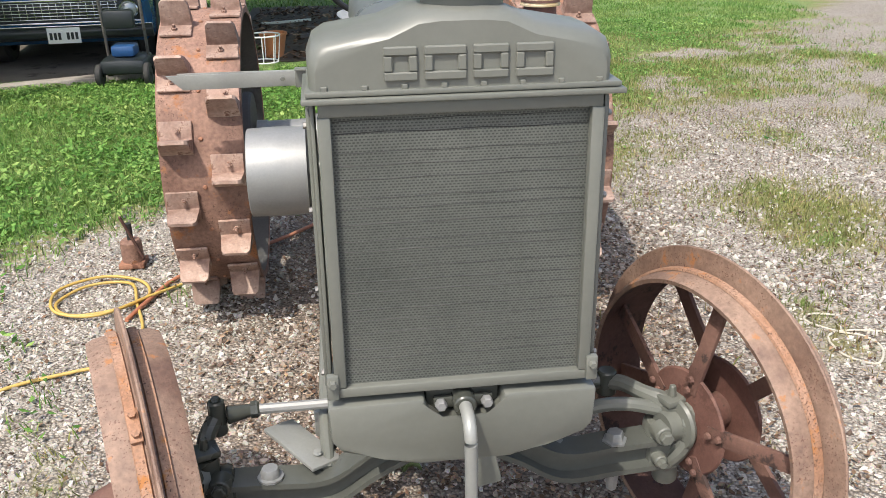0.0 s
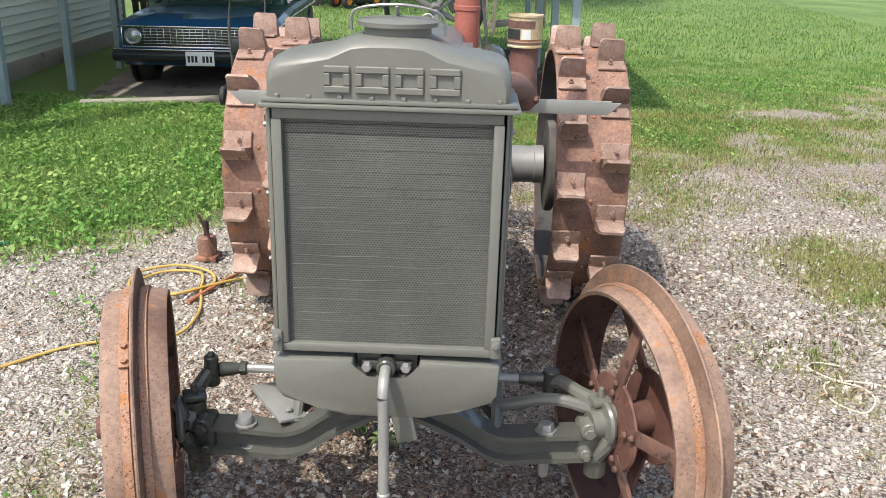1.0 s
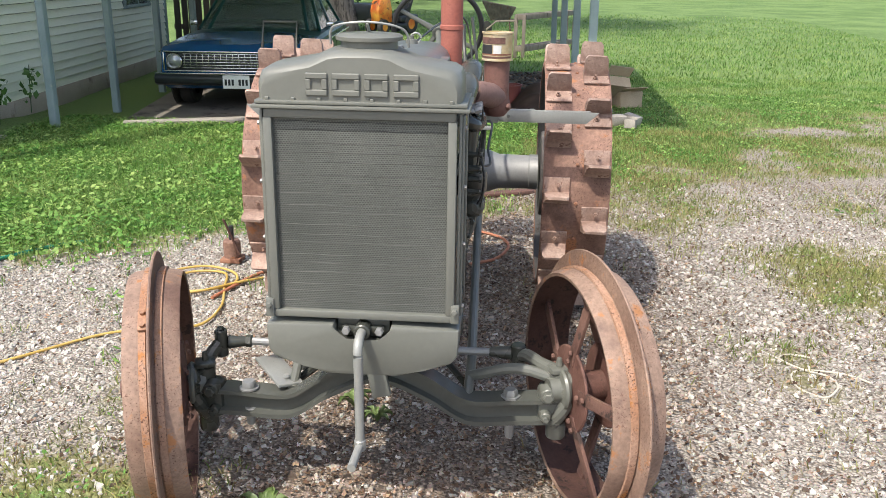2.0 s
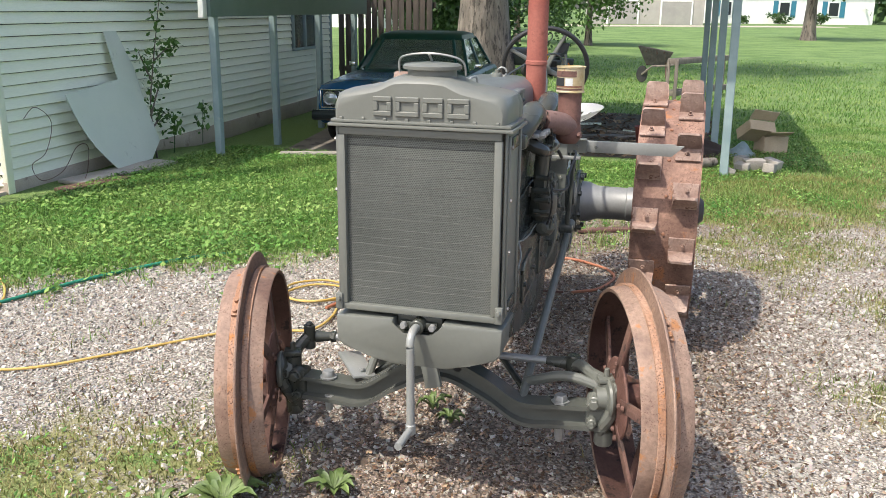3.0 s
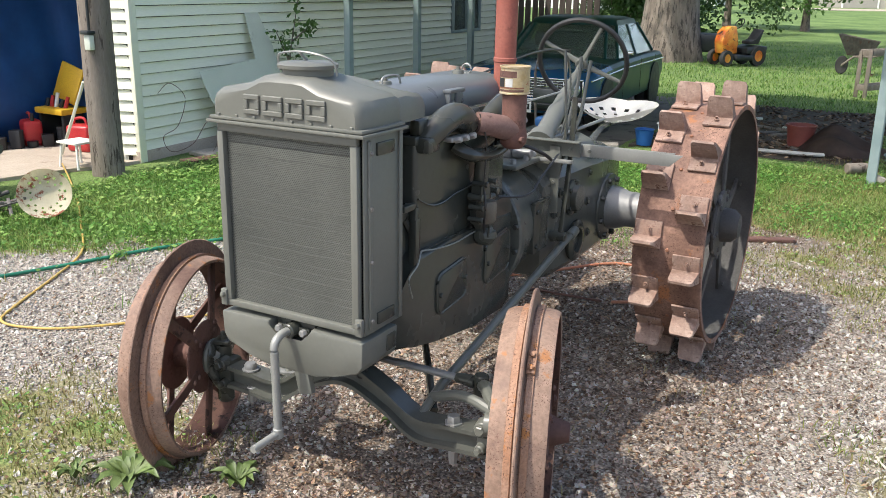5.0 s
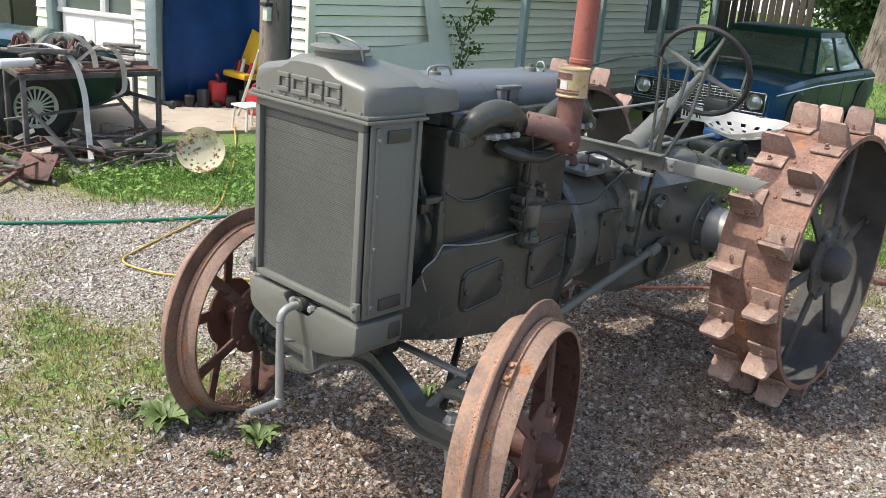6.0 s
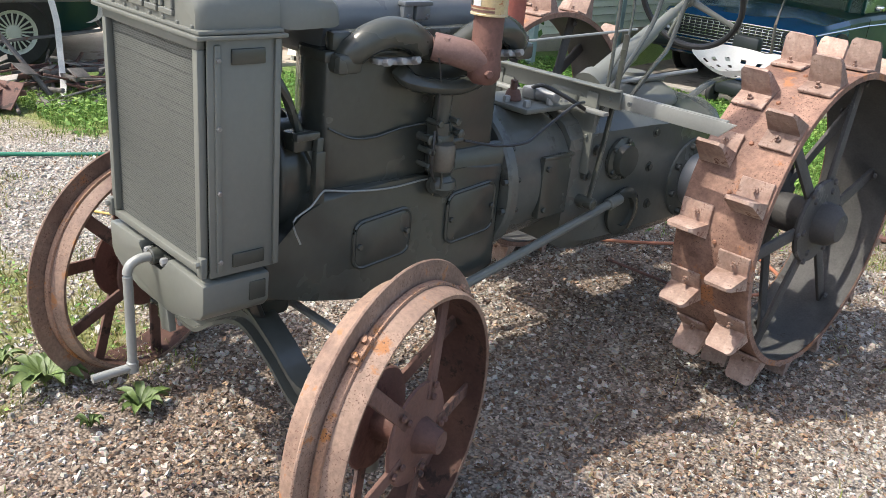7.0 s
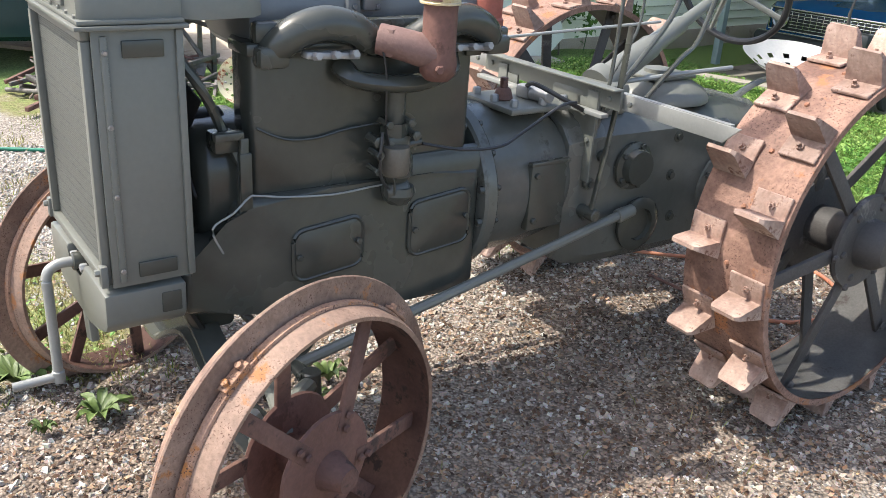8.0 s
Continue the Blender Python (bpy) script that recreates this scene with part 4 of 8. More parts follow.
for sx in (-1, 1):
    bm = B()
    tube(bm, [(sx * 0.27, 0.28, 0.33), (sx * 0.274, 0.4, 0.385), (sx * 0.246, 1.6, 0.606)], 0.0155, 10)
    cyl(bm, (sx * 0.247, 1.57, 0.6), (sx * 0.246, 1.64, 0.612), 0.023, 0.02, 12, 0.004)
    tp("radius_rod", bm, PAINT, "long grey radius rod")
bm = B()
tube(bm, [(-0.28, 0.35, 0.32), (0.0, 0.75, 0.43), (0.2, 0.97, 0.47)], 0.013, 8)
tube(bm, [(0.28, 0.35, 0.32), (0.0, 0.75, 0.43)], 0.013, 8)
box(bm, (0.0, 0.3, 0.49), (0.14, 0.12, 0.12), 0.02)
tp("axle_brace", bm, PAINT_SHADE_DARK)
for sx in (-1, 1):
    bm = B()
    tube(bm, [(sx * 0.1, 0.2, 0.56), (sx * 0.06, 0.27, 0.42)], 0.02, 8, flat=0.6)
    tp("axle_hanger", bm, BLACK)


# ---- wheels ----
def spoke_turn(m, dd):
    """Turns a bar along dd with its broad side in the wheel's plane."""
    z = dd.normalized()
    y = (m.to_3x3() @ Vector((0, 1, 0))).normalized()
    x = y.cross(z)
    return Matrix((x, y, z)).transposed().to_4x4()


def front_wheel(c, yaw, side):
    """A steel wheel: rounded rim with a middle flange, flat spokes in two rows, hub drum."""
    M = T @ pose(c[0], c[1], c[2], 0, 0, yaw)

    def wp(name, bm, mt, parent, label=""):
        moved(bm, M)
        return part(name, bm, mt, parent, label)
    ax = pose(0, 0, 0, 0, 90, 0)
    bm = B()
    w = 0.074
    prof = [(0.336, -w), (0.346, -w - 0.002), (0.353, -w + 0.012), (0.357, -0.03), (0.358, -0.006), (0.411, -0.004), (0.413, 0.0), (0.411, 0.004), (0.358, 0.006), (0.357, 0.03), (0.353, w - 0.012), (0.346, w + 0.002), (0.336, w), (0.344, 0.03), (0.346, 0.0), (0.344, -0.03), (0.336, -w)]
    lathe(bm, prof, None, None, 72, ax)
    rim = wp("front_wheel", bm, RUST_RIM, tractor, "rusty front steel wheel with raised middle rib")
    bm = B()
    lathe(bm, [(0.358, -0.032), (0.364, -0.03), (0.364, -0.012), (0.358, -0.01)], None, None, 72, ax)
    lathe(bm, [(0.358, 0.01), (0.364, 0.012), (0.364, 0.03), (0.358, 0.032)], None, None, 72, ax)
    wp("rib_band", bm, RUST_BAND, rim, "orange scaly rust bands beside the rib")
    bm = B()
    lathe(bm, [(0.3355, -w + 0.002), (0.342, -0.03), (0.3435, 0.0), (0.342, 0.03), (0.3355, w - 0.002)], None, None, 72, ax)
    bmesh.ops.solidify(bm, geom=bm.faces[:], thickness=0.003)
    wp("rim_inside", bm, RUST_DARK, rim, "dark brown inner rim")
    for k, a0 in enumerate((0.6, 2.3, 4.2, 5.5)):
        bm = B()
        for dx in (0.02, ):
            m = pose(0, 0, 0, math.degrees(a0), 0, 0) @ pose(side * dx, 0, 0.368)
            box(bm, (0, 0, 0), (0.024, 0.07, 0.008), 0.002, m)
            for dy in (-0.02, 0.02):
                lathe(bm, [(0, 0), (0.008, 0), (0.008, 0.01), (0, 0.011)], None, None, 6, m @ pose(0, dy, 0.003))
        wp("rib_clamp", bm, RUST_BAND, rim)
    for k in range(10):
        a = 36 * k + 8
        s = 1 if k % 2 else -1
        m = pose(0, 0, 0, a, 0, 0)
        p0, p1 = m @ Vector((s * 0.062, 0, 0.085)), m @ Vector((s * 0.02, 0, 0.345))
        bm = B()
        dd = (p1 - p0)
        box(bm, tuple((p0 + p1) / 2), (0.011, 0.04, dd.length), 0.002, spoke_turn(m, dd))
        for t_ in (0.04, 0.15):
            pp = p0 + dd * t_
            lathe(bm, [(0, 0), (0.01, 0), (0.007, 0.007), (0, 0.009)], tuple(pp + Vector((s * 0.012, 0, 0))), tuple(pp + Vector((s, 0, 0))), 8)
        wp("spoke", bm, RUST_DARK, rim)
    bm = B()
    lathe(bm, [(0.03, -0.07), (0.128, -0.06), (0.132, -0.055), (0.128, -0.05), (0.05, -0.045), (0.045, 0.045), (0.128, 0.05), (0.132, 0.055), (0.128, 0.06), (0.03, 0.07)], None, None, 36, ax)
    wp("hub_drum", bm, RUST_HUB, rim, "maroon rusty hub discs")
    bm = B()
    lathe(bm, [(0, -0.09), (0.04, -0.09), (0.046, -0.07), (0.046, 0.07), (0.036, 0.1), (0.028, 0.125), (0, 0.127)] if side > 0 else [(0, -0.127), (0.028, -0.125), (0.036, -0.1), (0.046, -0.07), (0.046, 0.07), (0.04, 0.09), (0, 0.09)], None, None, 24, ax)
    wp("hub_cap", bm, RUST_DARK, rim)
    bm = B()
    lathe(bm, [(0, 0), (0.062, 0), (0.066, 0.008), (0.062, 0.016), (0.04, 0.02), (0.035, 0.05), (0, 0.05)], (-side * 0.075, 0, 0), (-side * 0.2, 0, 0), 28)
    wp("hub_seal", bm, PAINT, rim, "grey painted inner hub ring")
    return rim


front_wheel((0.628, 0.288, 0.385), 18.5, 1)
front_wheel((-0.656, 0.235, 0.345), 17.5, -1)


def lug_mesh():
    """A steel cleat: bolted foot and upright wedge, foot on the rim, z outwards."""
    bm = B()
    box(bm, (0, 0.034, 0.005), (0.112, 0.074, 0.01), 0.002, seg=1)
    v = [(-0.055, 0), (0.055, 0), (0.05, 0.09), (0.04, 0.102), (-0.042, 0.1), (-0.05, 0.085)]
    lo = [bm.verts.new((x, -0.003 - 0.10 * z - 0.042 * (1 - min(1.0, z / 0.1)), z)) for x, z in v]
    hi = [bm.verts.new((x, 0.008 - 0.10 * z, z)) for x, z in v]
    bm.faces.new(lo)
    bm.faces.new(hi)
    for i in range(len(v)):
        bm.faces.new((lo[i], lo[(i + 1) % len(v)], hi[(i + 1) % len(v)], hi[i]))
    bmesh.ops.recalc_face_normals(bm, faces=bm.faces[:])
    lathe(bm, [(0, 0.01), (0.011, 0.01), (0.011, 0.018), (0.006, 0.019), (0.006, 0.03), (0, 0.03)], None, None, 6, pose(0.005, 0.036, 0))
    return finish(bm, RUST_LUG, "lug", 35)


LUG = lug_mesh()


def rear_wheel(cx, side):
    M = T @ pose(cx, 2.13, 0.60)
    ax = pose(0, 0, 0, 0, 90, 0)

    def wp(name, bm, mt, parent, label=""):
        moved(bm, M)
        return part(name, bm, mt, parent, label)
    bm = B()
    w = 0.145
    lathe(bm, [(0.520, -w), (0.541, -w), (0.543, -w + 0.006), (0.540, -w + 0.02), (0.540, w - 0.02), (0.543, w - 0.006), (0.541, w), (0.520, w), (0.528, w - 0.015), (0.530, 0), (0.528, -w + 0.015), (0.520, -w)], None, None, 84, ax)
    rim = wp("rear_wheel", bm, RUST_PINK, tractor, "tall rusty rear steel wheel with bolted cleats")
    inv = world_of(rim).inverted()
    bm = B()
    lathe(bm, [(0.5195, -w + 0.004), (0.526, -w + 0.016), (0.528, 0.0), (0.526, w - 0.016), (0.5195, w - 0.004)], None, None, 84, ax)
    bmesh.ops.solidify(bm, geom=bm.faces[:], thickness=0.003)
    wp("rim_inside", bm, RIM_GREY, rim, "worn grey painted inner rim")
    for col, off in ((-side * 0.085, -21.0), (side * 0.082, -8.5)):
        for k in range(14):
            th = off + k * 360 / 14
            turn = 1 if 40 < (th % 360) < 220 else -1
            ob = new("lug", LUG)
            ob.parent = rim
            m = pose(col, 0, 0) @ pose(0, 0, 0, 90 - th, 0, 0) @ pose(0, 0, 0.540)
            if turn > 0:
                m = m @ pose(0, 0, 0, 0, 0, 180)
            ob.matrix_basis = inv @ M @ m
    for k in range(20):
        bm = B()
        m = pose(0, 0, 0, 18 * k, 0, 0) @ pose(0.0, 0, 0.541)
        lathe(bm, [(0, 0), (0.009, 0), (0.006, 0.005), (0, 0.006)], None, None, 6, m)
        wp("rim_rivet", bm, RUST, rim)
    for k in range(12):
        s = 1 if k % 2 else -1
        m = pose(0, 0, 0, 30 * k + 10, 0, 0)
        p0, p1 = m @ Vector((s * 0.085, 0, 0.1)), m @ Vector((s * 0.05, 0, 0.528))
        dd = p1 - p0
        bm = B()
        box(bm, tuple((p0 + p1) / 2), (0.014, 0.046, dd.length), 0.003, spoke_turn(m, dd))
        for t_ in (0.04, 0.12, 0.95):
            pp = p0 + dd * t_
            lathe(bm, [(0, 0), (0.014, 0), (0.01, 0.008), (0, 0.011)], tuple(pp + Vector((s * 0.018, 0, 0))), tuple(pp + Vector((s, 0, 0))), 8)
        wp("spoke", bm, WHEEL_DARK, rim)
    bm = B()
    lathe(bm, [(0.04, -0.11), (0.15, -0.1), (0.155, -0.09), (0.15, -0.08), (0.07, -0.07), (0.07, 0.07), (0.15, 0.08), (0.155, 0.09), (0.15, 0.1), (0.04, 0.11)], None, None, 36, ax)
    hubp = wp("hub_drum", bm, WHEEL_DARK, rim)
    bm = B()
    lathe(bm, [(0, 0), (0.08, 0), (0.075, 0.05), (0.05, 0.08), (0, 0.085)], (side * 0.1, 0, 0), (side * 0.3, 0, 0), 24)
    wp("hub_cap", bm, WHEEL_DARK, rim)
    return rim


rear_wheel(0.664, 1)
rear_wheel(-0.664, -1)

# ---- ground ----
def ground_material():
    """Limestone gravel near the tractor running out into lawn, with bare and leaf-strewn patches."""
    m = bpy.data.materials.new("ground")
    m.use_nodes = True
    nt = m.node_tree
    N, L = nt.nodes, nt.links
    bs = N["Principled BSDF"]
    tc = N.new("ShaderNodeTexCoord")
    sep = N.new("ShaderNodeSeparateXYZ")
    L.new(tc.outputs["Object"], sep.inputs[0])

    def noise_(s, d=5.0, r=0.6):
        n = N.new("ShaderNodeTexNoise")
        n.inputs["Scale"].default_value, n.inputs["Detail"].default_value, n.inputs["Roughness"].default_value = s, d, r
        L.new(tc.outputs["Object"], n.inputs["Vector"])
        return n.outputs[0]

    def math_(op, a, b=0.0):
        n = N.new("ShaderNodeMath")
        n.operation = op
        for i, v in enumerate((a, b)):
            if hasattr(v, "is_output"):
                L.new(v, n.inputs[i])
            else:
                n.inputs[i].default_value = v
        return n.outputs[0]

    def rng(v, a, b, c=0.0, d=1.0):
        n = N.new("ShaderNodeMapRange")
        n.interpolation_type = "SMOOTHSTEP"
        n.inputs[1].default_value, n.inputs[2].default_value, n.inputs[3].default_value, n.inputs[4].default_value = a, b, c, d
        L.new(v, n.inputs[0])
        return n.outputs[0]

    def mix(a, b, f):
        x = N.new("ShaderNodeMix")
        x.data_type = "RGBA"
        for sock, v in ((x.inputs[6], a), (x.inputs[7], b), (x.inputs[0], f)):
            if hasattr(v, "is_output"):
                L.new(v, sock)
            else:
                sock.default_value = (*v, 1) if isinstance(v, tuple) else v
        return x.outputs[2]

    X, Y = sep.outputs[0], sep.outputs[1]
    at = N.new("ShaderNodeAttribute")
    at.attribute_name = "grassy"
    raw = math_("ADD", at.outputs["Fac"], math_("MULTIPLY", math_("SUBTRACT", noise_(9.0, 5.0, 0.7), 0.5), 0.9))
    grassy = rng(raw, 0.22, 0.72)
    thick = rng(raw, 0.55, 1.0)
    # under and behind the tractor the stones are brown with old leaves
    brown = math_("MULTIPLY", rng(noise_(0.7, 4.0), 0.3, 0.55), math_("MULTIPLY", rng(X, -0.7, 0.2), math_("MULTIPLY", rng(X, 1.05, 2.2, 1.0, 0.15), rng(Y, -0.6, 1.0, 0.15, 1.0))))

    vor = N.new("ShaderNodeTexVoronoi")
    vor.inputs["Scale"].default_value = 85.0
    L.new(tc.outputs["Object"], vor.inputs["Vector"])
    hue = N.new("ShaderNodeSeparateColor")
    L.new(vor.outputs["Color"], hue.inputs[0])
    stone = mix((0.29, 0.25, 0.205), (0.48, 0.44, 0.385), hue.outputs[0])
    stone_b = mix((0.105, 0.075, 0.056), (0.32, 0.247, 0.192), hue.outputs[1])
    stones = mix(stone, stone_b, math_("MULTIPLY", brown, 0.85))
    # small shadows between the stones, painted into the colour
    gaps = rng(vor.outputs["Distance"], 0.35, 0.75)
    stones = mix(stones, (0.075, 0.058, 0.045), math_("MULTIPLY", gaps, 0.75))
    dust = rng(noise_(2.3, 5.0), 0.5, 0.68)
    stones = mix(stones, (0.36, 0.33, 0.29), math_("MULTIPLY", math_("MULTIPLY", dust, 0.4), math_("SUBTRACT", 1.0, brown)))
    blade = noise_(55.0, 4.0, 0.75)
    grass = mix((0.065, 0.11, 0.028), (0.215, 0.31, 0.10), rng(blade, 0.32, 0.68))
    straw = rng(noise_(1.1, 5.0), 0.5, 0.66)
    grass = mix(grass, mix((0.14, 0.13, 0.045), (0.26, 0.24, 0.10), blade), math_("MULTIPLY", straw, math_("MULTIPLY", rng(X, 0.3, 2.0), math_("SUBTRACT", 1.0, rng(Y, 8.0, 14.0)))))
    olive = mix((0.12, 0.115, 0.04), (0.27, 0.26, 0.115), rng(blade, 0.32, 0.68))
    grass = mix(olive, grass, thick)
    # far lawn: dark mottling stands for tree shadow, besides its patchy tone
    far = rng(Y, 9.0, 30.0)
    grass = mix(grass, mix((0.07, 0.13, 0.036), (0.17, 0.25, 0.085), rng(noise_(0.5, 8.0, 0.75), 0.38, 0.62)), math_("MULTIPLY", far, 0.7))
    L.new(mix(stones, grass, grassy), bs.inputs["Base Color"])
    bs.inputs["Roughness"].default_value = 0.92
    bs.inputs["Specular IOR Level"].default_value = 0.25
    hgt = N.new("ShaderNodeMix")
    L.new(grassy, hgt.inputs[0])
    L.new(math_("SUBTRACT", 1.0, vor.outputs["Distance"]), hgt.inputs[2])
    L.new(blade, hgt.inputs[3])
    b = N.new("ShaderNodeBump")
    b.inputs["Strength"].default_value, b.inputs["Distance"].default_value = 0.9, 0.012
    L.new(hgt.outputs[0], b.inputs["Height"])
    L.new(b.outputs[0], bs.inputs["Normal"])
    return m


def lawn_depth(x, y):
    """How far a place lies inside the lawn (negative: gravel), as the ground's colours have it."""
    left = y - (0.8 * x + 5.05)
    right = y - (5.3 + 1.15 * max(x - 1.6, 0))
    s = min(1.0, max(0.0, (x + 0.7) / 1.3))
    s = s * s * (3 - 2 * s)
    return left * (1 - s) + right * s


def fbm(x, y, s, seed=0.0):
    return noise.noise(Vector((x * s, y * s, seed))) + 0.5 * noise.noise(Vector((x * s * 2.1, y * s * 2.1, seed + 5))) + 0.25 * noise.noise(Vector((x * s * 4.3, y * s * 4.3, seed + 9)))


def grass_amount(x, y):
    """0: bare gravel, 1: full lawn; patchy on the open side and before the tractor."""
    d = lawn_depth(x, y)
    open_side = min(1.0, max(0.0, (x + 0.3) / 1.5))
    a = d * (1.15 - 0.65 * open_side) + 0.35 - 0.08 * open_side + fbm(x, y, 1.1) * (0.4 + 0.6 * open_side) + 0.3 * fbm(x, y, 5.0, 17.0)
    front = max(0.0, 1 - ((x + 0.5) / 1.7) ** 2 - ((y - 1.55) / 0.7) ** 2)
    a = max(a, 0.85 * front + 0.75 * fbm(x, y, 2.3, 3.0) - 0.12)
    tufts = fbm(x, y, 1.6, 7.0)
    a = max(a, (tufts - 0.52) * 1.7)
    if x > 1.4:
        a = max(a, 0.1 + min(0.16, (y - 3.8) * 0.12) + 0.85 * fbm(x, y, 1.3, 11.0) * min(1.0, 0.3 + (x - 1.4)))
    under = max(0.0, min(1.0, 2.0 - 2 * abs(x - 0.85))) * max(0.0, min(1.0, 2.2 - abs(y - 3.1)))
    return min(1.0, max(0.0, a - 0.8 * under))


def ease(t):
    t = min(1.0, max(0.0, t))
    return t * t * (3 - 2 * t)


def ground_height(x, y):
    dip = -0.1 * ease((y - 7.4) / 1.6) * ease((-0.75 - x) / 0.5) * ease((18 - y) / 3)
    return dip + ground_relief(x, y)


def ground_relief(x, y):
    near = max(0.0, 1 - abs(x) / 40) * max(0.0, 1 - abs(y) / 60)
    return near * (0.018 * noise.noise(Vector((x * 0.8, y * 0.8, 0))) + 0.008 * noise.noise(Vector((x * 3.1, y * 3.1, 3)))) - 0.006


bm = B()
gx = [-900, -300, -120, -60, -30, -18, -12, -9, -7] + [-5.5 + 0.1 * i for i in range(121)] + [7.5, 9, 11, 14, 20, 35, 70, 150, 400, 900]
gy = [-600, -150, -50, -20, -10, -6, -4] + [-2 + 0.1 * i for i in range(151)] + [14, 15.5, 17, 19, 21, 24, 30, 40, 60, 90, 130, 200, 400, 1500]
grid = [[bm.verts.new((x, y, ground_height(x, y))) for x in gx] for y in gy]
for j in range(len(gy) - 1):
    for i in range(len(gx) - 1):
        bm.faces.new((grid[j][i], grid[j][i + 1], grid[j + 1][i + 1], grid[j + 1][i]))
ground = new("ground", finish(bm, ground_material(), "ground", 180))
mask = ground.data.attributes.new("grassy", "FLOAT", "POINT")
mask.data.foreach_set("value", [grass_amount(v.co.x, v.co.y) for v in ground.data.vertices])
tagged(ground, "pale limestone gravel running into green weedy lawn", "ground", kind="structure")

# ---- materials of the yard ----
SIDING = surface("siding_cream", (0.84, 0.86, 0.69), (0.88, 0.89, 0.75), 1.5, (0.45, 0.6), bump=0.04, grain=0.04, spot=(0.76, 0.78, 0.6), spot_scale=2.5, spot_at=0.62)
WHITE = surface("white_paint", (0.74, 0.74, 0.7), (0.8, 0.8, 0.77), 3, (0.45, 0.6), bump=0.04, grain=0.04, spot=(0.55, 0.53, 0.48), spot_scale=6, spot_at=0.66)
GREENMETAL = surface("green_metal", (0.21, 0.28, 0.285), (0.27, 0.34, 0.34), 4, (0.4, 0.55), bump=0.04, grain=0.04, spot=(0.32, 0.36, 0.33), spot_scale=9, spot_at=0.62)
ROOFGREEN = surface("roof_green", (0.11, 0.16, 0.145), (0.15, 0.2, 0.18), 3, (0.45, 0.6), bump=0.1)
POLEWOOD = surface("pole_wood", (0.16, 0.135, 0.11), (0.25, 0.215, 0.18), 3, (0.8, 0.95), bump=0.7, bscale=40, spot=(0.07, 0.055, 0.045), spot_scale=6, spot_at=0.56, stretch=(4, 4, 0.5))
BARK = surface("bark", (0.13, 0.105, 0.085), (0.24, 0.2, 0.165), 2.5, (0.85, 0.95), bump=0.9, bscale=22, spot=(0.06, 0.048, 0.04), spot_scale=4, spot_at=0.52, stretch=(3, 3, 0.5))
FENCEWOOD = surface("fence_wood", (0.05, 0.042, 0.037), (0.085, 0.07, 0.06), 3, (0.8, 0.95), bump=0.4, stretch=(4, 4, 0.5))
CONCRETE = surface("concrete", (0.37, 0.31, 0.25), (0.46, 0.4, 0.33), 2, (0.8, 0.95), bump=0.4, bscale=70, spot=(0.25, 0.2, 0.16), spot_scale=3, spot_at=0.58)
BLOCKS = surface("cement_block", (0.3, 0.27, 0.235), (0.38, 0.345, 0.3), 5, (0.85, 0.95), bump=0.5, bscale=80, vary=0.12)
GALV = surface("sheet_metal", (0.60, 0.64, 0.55), (0.66, 0.69, 0.6), 1.6, (0.4, 0.55), metal=0.1, bump=0.05, spot=(0.36, 0.38, 0.34), spot_scale=4, spot_at=0.64, grain=0.05)
# one teal-blue car paint split in two: shaded teal body, sunlit blue front
TEAL_SHADED = surface("car_teal_shaded", (0.008, 0.058, 0.056), (0.011, 0.07, 0.066), 2, (0.3, 0.42), bump=0.0, grain=0.02)
BLUE_SUNLIT = surface("car_blue_sunlit", (0.012, 0.075, 0.19), (0.016, 0.09, 0.22), 2, (0.14, 0.25), bump=0.0, grain=0.02)
CARDARK = surface("car_dark", (0.012, 0.016, 0.018), (0.02, 0.024, 0.026), 4, (0.3, 0.5), bump=0.05)
TARPBLUE = surface("tarp_blue", (0.012, 0.085, 0.29), (0.02, 0.13, 0.42), 2.2, (0.4, 0.6), bump=0.15, bscale=8, grain=0.06)
# near-black tone for shade in the bay and siding gaps; dark containers share it
DARKIN = surface("inner_shade_dark", (0.02, 0.022, 0.026), (0.04, 0.042, 0.046), 3, (0.7, 0.9), bump=0.2)
REDPLASTIC = surface("red_plastic", (0.42, 0.025, 0.03), (0.5, 0.04, 0.04), 6, (0.35, 0.5), bump=0.1)
YELLOWHOSE = surface("yellow_hose", (0.46, 0.3, 0.07), (0.54, 0.38, 0.12), 6, (0.45, 0.6), bump=0.1, spot=(0.45, 0.25, 0.05), spot_scale=8, spot_at=0.6)
REDHOSE = surface("red_hose", (0.36, 0.13, 0.07), (0.42, 0.18, 0.1), 6, (0.5, 0.7), bump=0.1)
GREENHOSE = surface("green_hose", (0.01, 0.14, 0.085), (0.02, 0.2, 0.12), 6, (0.4, 0.6), bump=0.1)
WHITEROPE = surface("white_cord", (0.46, 0.42, 0.34), (0.53, 0.49, 0.4), 10, (0.7, 0.9), bump=0.3)
YELLOW = surface("yellow_plastic", (0.6, 0.36, 0.02), (0.66, 0.42, 0.03), 5, (0.4, 0.55), bump=0.1)
ORANGE = surface("flame_paint", (0.6, 0.1, 0.012), (0.75, 0.36, 0.05), 4, (0.3, 0.45), bump=0.0, spot=(0.05, 0.03, 0.02), spot_scale=6, spot_at=0.58)
CARDBOARD = surface("cardboard", (0.4, 0.3, 0.2), (0.46, 0.36, 0.25), 5, (0.8, 0.9), bump=0.2)
TARPBROWN = surface("brown_tarp", (0.06, 0.04, 0.033), (0.11, 0.075, 0.06), 3, (0.6, 0.8), bump=0.5, bscale=14)
STRAP = surface("webbing", (0.52, 0.5, 0.46), (0.6, 0.58, 0.53), 12, (0.8, 0.9), bump=0.3)
